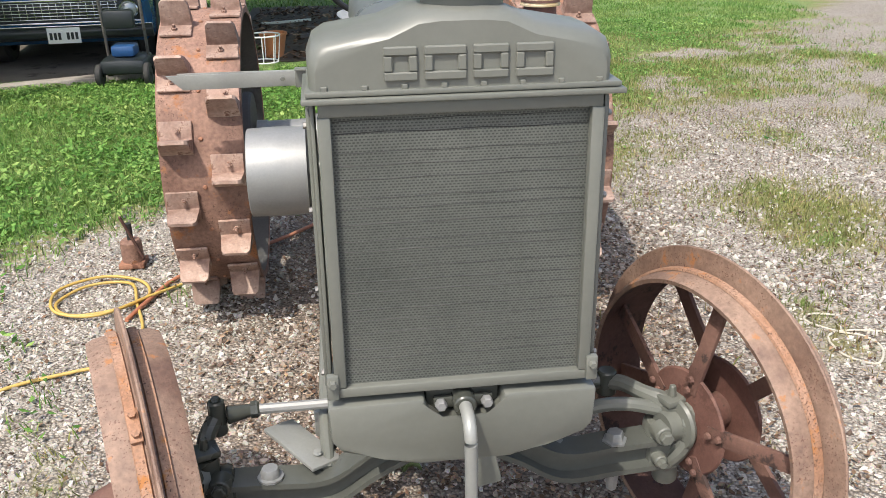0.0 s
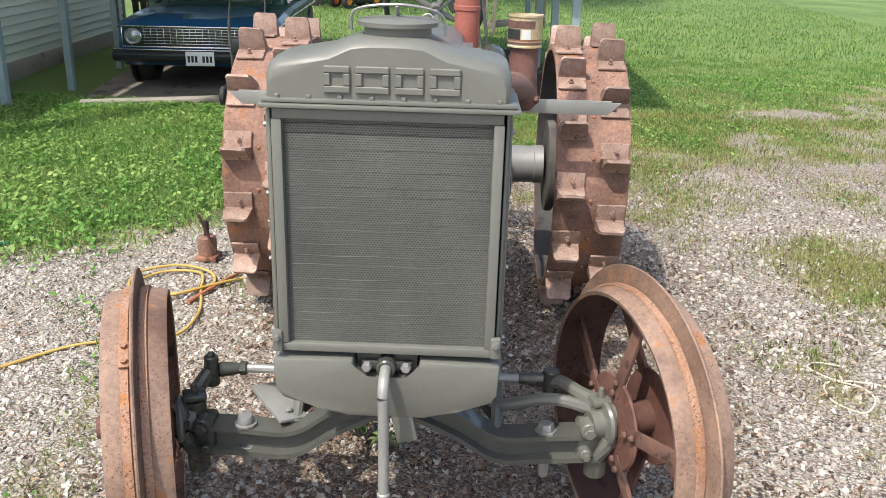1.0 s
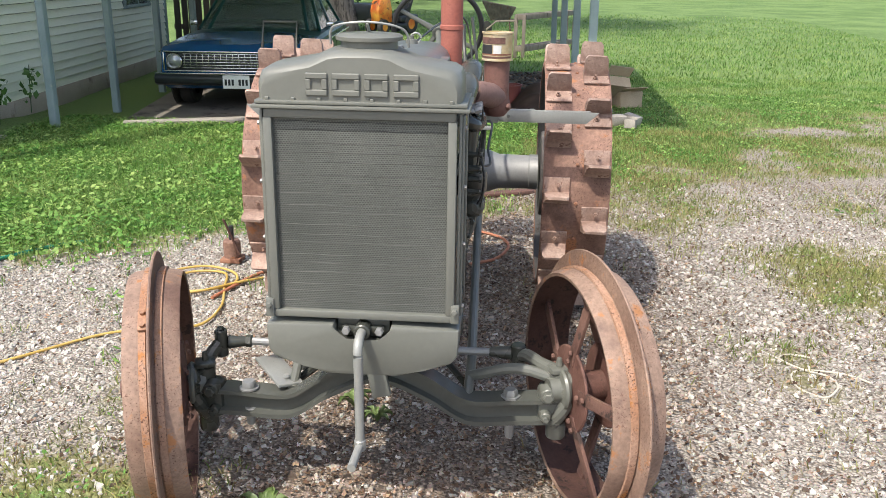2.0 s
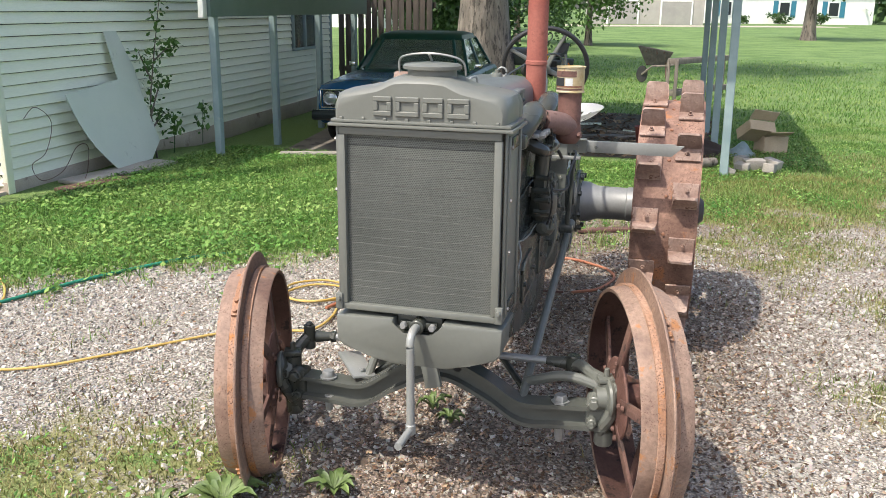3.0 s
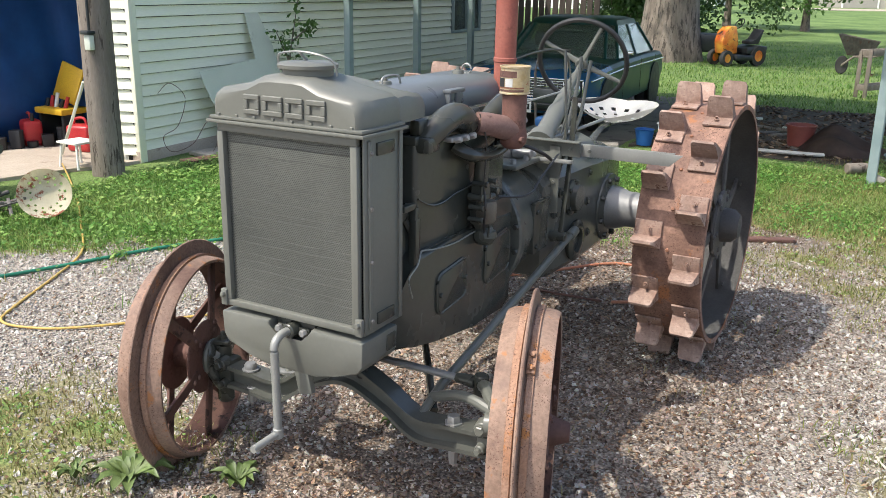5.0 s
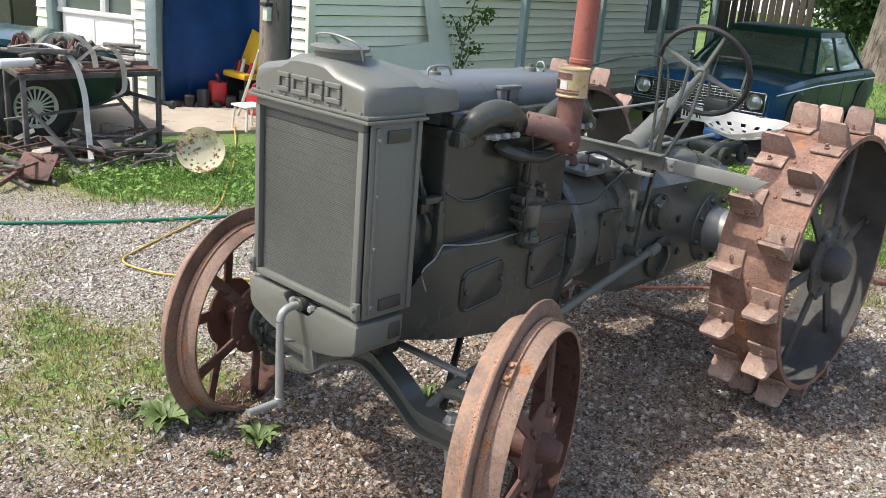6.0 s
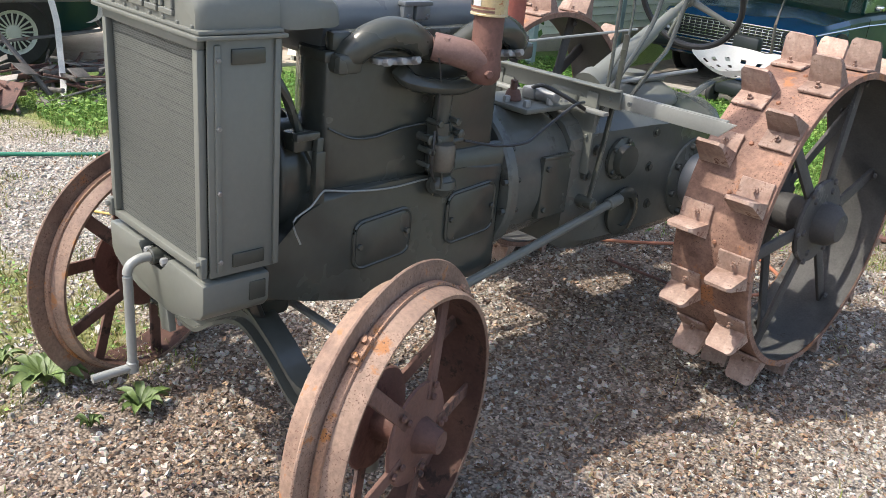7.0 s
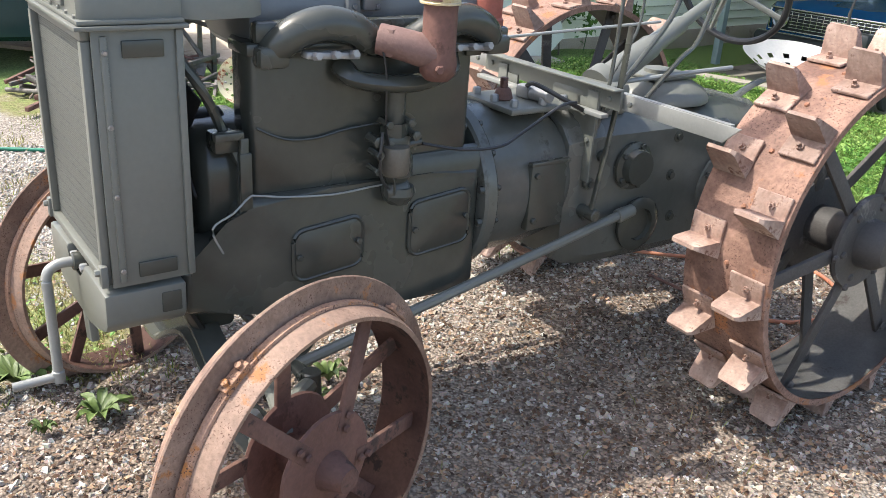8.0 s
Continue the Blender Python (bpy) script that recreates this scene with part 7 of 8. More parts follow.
box(bm, (0, 0.74, 0.4), (1.5, 0.14, 0.16), 0.04)
part("bumper", moved(bm, M2), CARDARK, car2)
for sx in (-1, 1):
    bm = B()
    box(bm, (sx * 0.58, 0.76, 0.58), (0.3, 0.06, 0.13), 0.02)
    part("headlight", moved(bm, M2), SEATPAINT, car2)
    for y in (0.0, -2.65):
        w = wheel_car(car2, (0, 0, 0), 0.275, 0.19, sx, True)
        w.matrix_basis = pose(sx * 0.79, y, 0.275)
        bm = B()
        lathe(bm, [(0.33, 0), (0.33, 0.01), (0.31, 0.014), (0, 0.01)], (sx * 0.845, y, 0.3), (sx * 2, y, 0.3), 28)
        part("wheel_arch", moved(bm, M2), BLACK, car2)

# ---- hoses and cords on the ground ----
def ground_line(name, ctrl, r, mt, label, cat, n=8, closed=False):
    bm = B()
    pts = [Vector((p.x, p.y, max(0.0, ground_height(p.x, p.y)) + r + p.z)) for p in curve_pts([(*c, 0) if len(c) == 2 else c for c in ctrl], n, closed)]
    tube(bm, pts, r, 8, closed)
    return solo(name, bm, mt, label, cat, smooth=60)


ground_line("air_hose", [(-4.62, 4.66, 0.05), (-4.1, 4.35), (-3.5, 3.95), (-2.95, 3.55), (-2.42, 3.14), (-2.15, 2.75), (-1.9, 2.32), (-1.78, 2.18), (-1.6, 2.2), (-1.41, 2.32), (-1.1, 2.67), (-0.88, 2.92), (-0.66, 3.02), (-0.5, 3.08), (-0.48, 3.3), (-0.55, 3.55), (-0.62, 3.76), (-0.79, 3.76), (-0.88, 3.6), (-0.8, 3.48), (-0.64, 3.5), (-0.52, 3.62), (-0.58, 3.78), (-0.75, 3.82, 0.012), (-0.9, 3.7, 0.012), (-0.86, 3.5, 0.012), (-0.68, 3.44, 0.012), (-0.5, 3.6, 0.012), (-0.4, 3.72)], 0.0068, YELLOWHOSE, "yellow air hose coiled and trailing over the gravel", "hose")
ground_line("red_hose", [(-0.56, 3.4), (-0.5, 3.6), (-0.42, 3.8), (-0.2, 4.0), (0.1, 4.3), (0.45, 4.75), (0.75, 4.65), (0.86, 4.45), (0.8, 4.2), (0.66, 4.08)], 0.009, REDHOSE, "faded red hose lying behind the tractor", "hose")
ground_line("garden_hose", [(-3.4, 1.0), (-2.9, 1.6), (-2.45, 2.44), (-2.25, 2.95), (-2.1, 3.4), (-1.95, 3.7), (-1.75, 4.0), (-1.55, 4.2)], 0.0115, GREENHOSE, "green garden hose along the edge of the grass", "hose")
ground_line("cord", [(2.185, 3.08), (2.1, 3.1), (2.05, 3.05), (2.12, 2.95), (2.2, 2.9), (2.21, 2.8), (2.13, 2.7), (2.05, 2.77), (2.06, 2.9), (2.14, 2.95), (2.28, 2.93), (2.36, 2.86)], 0.0048, WHITEROPE, "loose loop of pale cord on the gravel", "cord")
bar_thing("iron_rod", (0.219, 4.019, 0.016), (0.614, 4.055, 0.012), 0.007, RUST_DARK, "thin rusty rod lying under the tractor", "rod")
board_m = pose(0.89, 5.69, 0.016, 0, 0, 25)
solo("board", moved(box(B(), (0, 0, 0), (0.9, 0.07, 0.022), 0.003), board_m), RUST_DARK, "old reddish board lying in the grass behind the tractor", "board")
# bottle jack
jack = thing("bottle_jack", "small rusty bottle jack standing on the gravel", "jack", (-0.65, 3.98, 0))
bm = B()
box(bm, (-0.65, 3.98, 0.012), (0.11, 0.11, 0.024), 0.005)
part("base", bm, RUST, jack)
bm = B()
lathe(bm, [(0, 0), (0.045, 0), (0.047, 0.01), (0.047, 0.09), (0.038, 0.1), (0, 0.1)], (-0.65, 3.98, 0.024), (-0.65, 3.98, 1), 20)
part("cylinder", bm, RUST_PINK, jack)
bm = B()
cyl(bm, (-0.65, 3.98, 0.12), (-0.65, 3.98, 0.2), 0.014, 0.014, 12)
part("ram", bm, BLACK, jack)
bm = B()
tube(bm, [(-0.6, 3.95, 0.05), (-0.66, 3.9, 0.26)], 0.007, 6)
part("lever", bm, RUST_DARK, jack)

# ---- clutter at the foot of the carport post ----
def block(x, y, z, rx, ry, rz, s=(0.39, 0.19, 0.19)):
    s = tuple(0.55 * q for q in s)
    z = s[2] * 0.62
    bm = B()
    w = s[0]
    prism(bm, [(-w / 2, -s[1] / 2), (w / 2, -s[1] / 2), (w / 2, s[1] / 2), (-w / 2, s[1] / 2)], "z", -s[2] / 2, s[2] / 2, 0.006, pose(x, y, z, rx, ry, rz))
    return solo("cement_block", bm, BLOCKS, "broken cement block lying in the grass", "cement block", "blocks by the post")


block(1.83, 8.62, 0.12, 8, 0, 20)
block(2.02, 8.72, 0.11, 0, 12, -35, (0.3, 0.2, 0.18))
block(1.72, 8.9, 0.11, 0, 0, 60, (0.28, 0.18, 0.16))
block(1.98, 8.5, 0.1, 0, 8, 75, (0.3, 0.2, 0.16))
block(1.72, 8.55, 0.1, 10, 0, -15, (0.26, 0.22, 0.14))
block(1.6, 8.32, 0.06, 0, 20, 10, (0.16, 0.14, 0.1))
def carton(x, y, z, s, rx, ry, rz):
    """An open box of five sheets with one flap up."""
    ob = thing("cardboard_box", "weathered open cardboard box in the grass", "box", (x, y, 0), group="boxes by the post")
    M = pose(x, y, z, rx, ry, rz)
    for c, d in (((0, 0, 0.006), (s[0], s[1], 0.012)), ((0, -s[1] / 2, s[2] / 2), (s[0], 0.01, s[2])), ((0, s[1] / 2, s[2] / 2), (s[0], 0.01, s[2])), ((-s[0] / 2, 0, s[2] / 2), (0.01, s[1] - 0.012, s[2])), ((s[0] / 2, 0, s[2] / 2), (0.01, s[1] - 0.012, s[2]))):
        part("side", moved(box(B(), c, d), M), CARDBOARD, ob, smooth=0)
    part("flap", moved(box(B(), (0, -s[1] * 0.72, s[2] + 0.04), (s[0], s[1] * 0.5, 0.008), 0, pose(0, 0, 0, -22, 0, 0)), M), CARDBOARD, ob, smooth=0)


carton(2.07, 9.95, 0.012, (0.28, 0.24, 0.18), 0, 0, 25)
carton(1.9, 9.8, 0.2, (0.32, 0.26, 0.12), -34, 8, 30)
bm = B()
n = 18
rows = []
for j in range(n + 1):
    row = []
    for i in range(n + 1):
        u, v = i / n - 0.5, j / n - 0.5
        fall = max(0.0, 1 - (u * u + v * v) * 4)
        row.append(bm.verts.new((1.15 + 0.95 * u, 9.65 + 0.75 * v, 0.012 + fall * (0.2 + 0.08 * math.sin(7 * u + 3) + 0.05 * math.sin(13 * v)))))
    rows.append(row)
for a, b in zip(rows, rows[1:]):
    for i in range(n):
        bm.faces.new((a[i], a[i + 1], b[i + 1], b[i]))
bmesh.ops.solidify(bm, geom=bm.faces[:], thickness=0.01)
solo("canvas", bm, TARPBROWN, "crumpled brown canvas heaped on the ground", "canvas", smooth=180)
bm = B()
lathe(bm, [(0, 0.01), (0.12, 0), (0.15, 0.24), (0.16, 0.24), (0.16, 0.255), (0.142, 0.255), (0.115, 0.03), (0, 0.03)], (0.7, 9.75, 0.0), (0.7, 9.75, 1), 28)
solo("plant_tub", bm, surface("tub_red", (0.17, 0.04, 0.03), (0.22, 0.06, 0.045), 4, (0.5, 0.65)), "faded red plastic tub under the carport", "tub")
bm = B()
tube(bm, curve_pts([(0.35, 9.2, 0.03), (0.6, 9.15, 0.045), (0.85, 9.2, 0.04), (1.0, 9.3, 0.03)], 5), 0.035, 8, flat=0.6)
solo("cloth_roll", bm, STRAP, "pale rolled cloth on the ground", "cloth")
bm = B()
cyl(bm, (1.3, 8.58, 0.05), (1.46, 8.72, 0.05), 0.05, 0.048, 18, 0.01)
solo("log", bm, POLEWOOD, "short grey cut log", "log")
bm = B()
rows = []
for j in range(13):
    row = []
    for i in range(13):
        u, v = i / 12 - 0.5, j / 12 - 0.5
        row.append(bm.verts.new((1.7 + 0.4 * u, 9.6 + 0.4 * v, 0.015 + max(0, 1 - 4 * (u * u + v * v)) * (0.07 + 0.05 * math.sin(9 * u) + 0.04 * math.cos(11 * v)))))
    rows.append(row)
for a, b in zip(rows, rows[1:]):
    for i in range(12):
        bm.faces.new((a[i], a[i + 1], b[i + 1], b[i]))
bmesh.ops.solidify(bm, geom=bm.faces[:], thickness=0.006)
solo("plastic_sheet", bm, surface("plastic_pale", (0.3, 0.4, 0.44), (0.42, 0.5, 0.52), 6, (0.3, 0.5), bump=0.3, bscale=20), "crumpled pale blue plastic sheet on the grass", "plastic sheet", smooth=180)
# planter bits behind the tractor seen through its wheel: orange pot and wire basket
bm = B()
lathe(bm, [(0, 0.01), (0.09, 0), (0.13, 0.22), (0.14, 0.22), (0.14, 0.24), (0.12, 0.24), (0.085, 0.02), (0, 0.02)], (-0.35, 9.2, 0.0), (-0.35, 9.2, 1), 24)
solo("flower_pot", bm, surface("terracotta", (0.42, 0.16, 0.06), (0.48, 0.2, 0.08), 5, (0.7, 0.85)), "terracotta flower pot under the carport", "flower pot")
for k in range(12):
    c = Vector((sr.uniform(-0.6, 1.4), sr.uniform(9.3, 11.6), 0.02))
    a = sr.uniform(0, 3)
    d = Vector((math.cos(a), math.sin(a), 0)) * sr.uniform(0.1, 0.35)
    bar_thing("loose_stick", c - d, c + d, sr.uniform(0.008, 0.02), (POLEWOOD, SCRAP, GALV)[k % 3], "loose stick lying on bare soil under the carport", "stick", k % 2 == 0)
bm = B()
prism(bm, [(-0.9, 8.9), (1.4, 9.0), (1.5, 13.2), (-0.9, 13.2)], "z", -0.04, 0.004)
solo("bare_soil", bm, surface("soil", (0.055, 0.042, 0.03), (0.105, 0.085, 0.06), 3, (0.9, 0.98), bump=0.8, bscale=40), "dark bare soil under the carport roof", kind="structure")

bm = B()
tube(bm, [(-0.42 + 0.16 * math.cos(q), 8.85 + 0.16 * math.sin(q), 0.03 + 0.24 * (k_ % 2)) for k_ in (1,) for q in [2 * math.pi * k / 24 for k in range(24)]], 0.008, 6, True)
tube(bm, [(-0.42 + 0.13 * math.cos(q), 8.85 + 0.13 * math.sin(q), 0.02) for q in [2 * math.pi * k / 24 for k in range(24)]], 0.007, 6, True)
for k in range(8):
    q = 2 * math.pi * k / 8
    tube(bm, [(-0.42 + 0.16 * math.cos(q), 8.85 + 0.16 * math.sin(q), 0.27), (-0.42 + 0.13 * math.cos(q), 8.85 + 0.13 * math.sin(q), 0.02)], 0.005, 5)
solo("wire_basket", bm, WHITE, "white wire basket standing under the carport", "basket")
bm = B()
lathe(bm, [(0, 0), (0.08, 0), (0.1, 0.16), (0.11, 0.165), (0.1, 0.17), (0.09, 0.16), (0.075, 0.01), (0, 0.01)], (-0.75, 8.95, 0.006), (-0.75, 8.95, 1), 20)
solo("bucket", bm, TARPBLUE, "small blue bucket under the carport", "bucket")

# ---- lawn things ----
mow = thing("riding_mower", "orange flame-painted riding mower with black seat", "riding mower", (-2.3, 20.05, 0), -42)
MM = world_of(mow) @ Matrix.Diagonal((0.72, 0.72, 0.85, 1))


def mp_(name, bm, mt, label=""):
    return part(name, moved(bm, MM), mt, mow, label)


for x, y, r in ((-0.32, -0.55, 0.2), (0.32, -0.55, 0.2), (-0.36, 0.5, 0.26), (0.36, 0.5, 0.26)):
    bm = B()
    lathe(bm, [(r * 0.55, -0.09), (r * 0.95, -0.09), (r, -0.05), (r, 0.05), (r * 0.95, 0.09), (r * 0.55, 0.09)], (x, y, r), (x + 1, y, r), 22)
    mp_("tyre", bm, RUBBER)
    bm = B()
    lathe(bm, [(0, -0.07), (r * 0.55, -0.07), (r * 0.55, 0.07), (0, 0.07)], (x, y, r), (x + 1, y, r), 18)
    mp_("rim", bm, ORANGE)
bm = B()
prism(bm, [(-0.62, 0.3), (-0.68, 0.6), (-0.6, 0.85), (-0.45, 0.98), (-0.2, 1.0), (-0.12, 0.6), (-0.1, 0.3)], "x", -0.22, 0.22, 0.05)
mp_("hood", bm, ORANGE, "flame-painted hood")
bm = B()
box(bm, (0, 0.0, 0.22), (0.95, 0.6, 0.14), 0.04)
mp_("cutting_deck", bm, CARDARK)
bm = B()
prism(bm, [(0.1, 0.3), (0.8, 0.3), (0.82, 0.5), (0.5, 0.52), (0.1, 0.45)], "x", -0.4, 0.4, 0.04)
mp_("rear_fender", bm, CARDARK)
bm = B()
prism(bm, [(0.3, 0.54), (0.62, 0.54), (0.78, 0.9), (0.7, 0.92), (0.55, 0.64), (0.3, 0.62)], "x", -0.22, 0.22, 0.03)
mp_("seat", bm, BLACK)
bm = B()
tube(bm, [(0.18 * math.cos(a), 0.02 + 0.1 * math.sin(a), 1.05 + 0.12 * math.sin(a)) for a in [2 * math.pi * k / 20 for k in range(20)]], 0.016, 6, True)
mp_("steering_wheel", bm, BLACK)
# dark trailer beside it
bm = B()
box(bm, (-3.35, 20.9, 0.42), (0.95, 0.7, 0.4), 0.04)
trl = thing("yard_cart", "low dark yard cart beside the mower", "cart", (-3.35, 20.9, 0))
part("tub", bm, CARDARK, trl)
for x in (-3.75, -2.95):
    bm = B()
    lathe(bm, [(0, -0.05), (0.2, -0.05), (0.22, 0), (0.2, 0.05), (0, 0.05)], (x, 20.9, 0.22), (x + 1, 20.9, 0.22), 18)
    part("wheel", bm, RUBBER, trl)
# wheelbarrow
wb = thing("wheelbarrow", "rusty steel wheelbarrow standing on the lawn", "wheelbarrow", (0.25, 19.4, 0), 0)
bm = B()
loft(bm, [[(-0.1, 19.2, 0.42), (0.55, 19.2, 0.42), (0.55, 19.6, 0.42), (-0.1, 19.6, 0.42)], [(-0.42, 19.08, 0.86), (0.78, 19.08, 0.72), (0.78, 19.72, 0.72), (-0.42, 19.72, 0.86)]], False)
bm.faces.new([v for v in bm.verts if abs(v.co.z - 0.42) < 1e-4])
bmesh.ops.solidify(bm, geom=bm.faces[:], thickness=0.02)
part("tray", bm, SCRAP, wb)
bm = B()
lathe(bm, [(0.03, -0.03), (0.18, -0.04), (0.2, 0), (0.18, 0.04), (0.03, 0.03)], (-0.25, 19.4, 0.2), (-0.25, 20, 0.2), 20)
part("wheel", bm, RUBBER, wb)
for y in (19.2, 19.6):
    bm = B()
    tube(bm, [(-0.25, 19.4 + (y - 19.4) * 0.3, 0.2), (0.1, y, 0.4), (0.7, y, 0.42), (1.4, y, 0.58)], 0.024, 8)
    part("handle", bm, POLEWOOD, wb)
    bm = B()
    tube(bm, [(0.55, y, 0.41), (0.62, y, 0.02), (0.75, y, 0.02)], 0.018, 8)
    part("leg", bm, RUST_DARK, wb)
wb.matrix_basis = pose(0.25, 19.4, 0) @ Matrix.Diagonal((0.62, 0.7, 0.92, 1))
# rough bench frame on the lawn
bench = thing("bench_frame", "rough weathered timber bench frame on the lawn", "bench", (1.15, 16.5, 0))
BF = [(0.66, 15.26), (1.6, 17.1), (0.8, 15.18), (1.74, 17.02)]
for x, y in BF:
    bm = B()
    box(bm, (x, y, 0.36), (0.06, 0.06, 0.72), 0.006)
    part("leg", bm, POLEWOOD, bench)
for z in (0.7, 0.16):
    for a, b in ((0, 1), (2, 3), (0, 2), (1, 3)):
        bm = B()
        p, q = Vector((*BF[a], z)), Vector((*BF[b], z))
        d = q - p
        box(bm, tuple((p + q) / 2), (0.05, 0.09, d.length), 0.005, d.to_track_quat("Z", "Y").to_matrix().to_4x4())
        part("rail", bm, POLEWOOD, bench)


# ---- trees and far houses ----
def tree(at, h, r, crown_r, seed, n_leaves, leaf, label, crown_z=0.62, mt=None, lean=0.0):
    rd = np.random.default_rng(seed)
    t = thing("tree", label, "tree", (at[0], at[1], 0))
    bm = B()
    x, y = at
    rings = []
    for k in range(12):
        z = -0.1 + (h * 0.7) * k / 11
        rr = r * (1 + 0.45 * math.exp(-3.0 * k / 3)) * (1 - 0.55 * k / 11)
        rings.append([(x + lean * z + rr * (1 + 0.1 * math.sin(4 * a + seed) + 0.05 * math.sin(9 * a + k)) * math.cos(a), y + rr * (1 + 0.08 * math.cos(5 * a)) * math.sin(a), z) for a in [2 * math.pi * i / 18 for i in range(18)]])
    loft(bm, rings)
    part("trunk", bm, BARK, t, smooth=70)
    cs, rs = [], []
    for k in range(9):
        a = 2 * math.pi * k / 9 + rd.random()
        z0 = h * (0.38 + 0.3 * rd.random())
        L_ = crown_r * (0.6 + 0.4 * rd.random())
        end = (x + lean * z0 + L_ * math.cos(a), y + L_ * math.sin(a), z0 + h * (0.12 + 0.2 * rd.random()))
        mid = (x + lean * z0 + 0.5 * L_ * math.cos(a), y + 0.5 * L_ * math.sin(a), z0 + h * 0.12)
        bm = B()
        tube(bm, curve_pts([(x + lean * z0, y, z0), mid, end], 4), [r * 0.32 * (1 - 0.09 * q) for q in range(9)], 7)
        part("limb", bm, BARK, t)
        for q in range(4):
            f_ = 0.5 + 0.6 * rd.random()
            cs.append((x + L_ * f_ * math.cos(a) + rd.normal() * 0.4, y + L_ * f_ * math.sin(a) + rd.normal() * 0.4, h * crown_z + rd.normal() * h * 0.12))
            rs.append(crown_r * (0.25 + 0.22 * rd.random()))
    V, F = leaf_cloud(cs, rs, n_leaves, leaf, rd)
    leafy("crown", t, V, F, mt or LEAF)
    return t


tree((-4.0, 20.6), 15, 0.6, 6.0, 3, 16000, 0.24, "broad old tree with deeply furrowed bark beside the carport", 0.58)
tree((-3.78, 39.0), 7.0, 0.15, 2.5, 5, 6000, 0.19, "slim young tree on the far lawn", 0.4)
tree((-7.4, 41.0), 7.0, 0.14, 2.4, 8, 4500, 0.2, "slim young tree on the far lawn", 0.42)
tree((6.5, 52.0), 10, 0.3, 3.5, 9, 5000, 0.28, "shade tree far across the lawn", 0.62)
tree((-16.0, 62.0), 11, 0.3, 4.5, 12, 6000, 0.32, "shade tree far across the lawn", 0.6, LEAFDARK)
tree((22.0, 60.0), 12, 0.35, 5.0, 15, 6000, 0.32, "shade tree far across the lawn", 0.6)
def shrub(at, r, h, seed, n, leaf):
    rd = np.random.default_rng(seed)
    s = thing("shrub", "dense dark green shrub in shade", "shrub", (at[0], at[1], 0))
    bm = B()
    for k in range(5):
        a = 1.3 * k
        tube(bm, [(at[0], at[1], 0), (at[0] + 0.5 * r * math.cos(a), at[1] + 0.5 * r * math.sin(a), 0.7 * h)], [0.05, 0.02], 6)
    part("stem", bm, BARK, s)
    cs = [(at[0] + rd.normal() * r * 0.5, at[1] + rd.normal() * r * 0.4, h * (0.15 + 0.75 * rd.random())) for _ in range(22)]
    V, F = leaf_cloud(cs, [r * 0.42] * 22, n, leaf, rd, 0.9)
    leafy("foliage", s, V, F, LEAFDARK)


for k, (x, y, r, h) in enumerate(((-6.6, 25.0, 2.2, 4.2), (-6.9, 29.5, 2.2, 4.4), (-8.0, 33.0, 2.6, 5.0), (-16.5, 31.0, 3.4, 5.5))):
    shrub((x, y), r, h, 30 + k, 9000, 0.16)


def far_house(at, w, d, h, rz, wall, doors, wins, label, shutters=False):
    ho = thing("far_house", label, "house", (at[0], at[1], 0), rz)
    M = world_of(ho)

    def hp(name, bm, mt, parent=None):
        return part(name, moved(bm, M), mt, parent or ho, smooth=20)
    bm = B()
    box(bm, (0, d / 2, h / 2), (w, d, h))
    hp("wall", bm, wall)
    bm = B()
    prism(bm, [(-0.4, h), (d + 0.4, h), (d / 2, h + d * 0.32)], "x", -w / 2 - 0.4, w / 2 + 0.4)
    hp("roof", bm, ROOFGREY)
    for x in doors:
        bm = B()
        box(bm, (x, -0.05, 1.15), (3.0, 0.12, 2.3), 0.01)
        dr = hp("garage_door", bm, FARWALL)
        bm = B()
        for dx in (-1.58, 1.58):
            box(bm, (x + dx, -0.06, 1.2), (0.16, 0.14, 2.5))
        box(bm, (x, -0.06, 2.4), (3.3, 0.14, 0.16))
        hp("door_frame", bm, WHITE, dr)
    for x in wins:
        bm = B()
        box(bm, (x, -0.03, 1.7), (1.3, 0.1, 1.7), 0.01)
        wi = hp("window", bm, WHITE)
        bm = B()
        box(bm, (x, -0.085, 1.7), (1.05, 0.02, 1.45))
        hp("pane", bm, CARDARK, wi)
        if shutters:
            for dx in (-1.0, 1.0):
                bm = B()
                box(bm, (x + dx, -0.04, 1.7), (0.55, 0.08, 1.8), 0.01)
                hp("shutter", bm, SHUTTER, wi)
    return ho


far_house((-5.0, 96.0), 11.5, 9, 3.4, 12, surface("far_tan", (0.36, 0.33, 0.3), (0.42, 0.39, 0.35), 1, (0.7, 0.9)), (-2.6, 2.9), (), "grey far garage with two closed doors")
far_house((9.5, 112.0), 20, 10, 3.4, 10, WHITE, (), (-6.6, 0.0, 5.5), "far white house with blue shutters", True)
far_house((-24.0, 88.0), 9, 7, 3.0, 0, WHITE, (), (-1.5, 2.0), "far white shed beyond the trees")
far_house((-26.0, 62.0), 9, 7, 3.2, -20, WHITE, (), (-3.0, 3.0), "far white house beyond the trees")
bm = B()
prism(bm, [(-14, 86), (12, 98), (14, 93), (-10, 80)], "z", -0.05, 0.03)
solo("driveway", bm, CONCRETE, "pale far driveway", kind="structure")
for k, (x, y) in enumerate(((4.6, 109.5), (9.0, 110.5), (13.5, 111.0))):
    shrub((x, y), 0.9, 1.2, 60 + k, 500, 0.25)

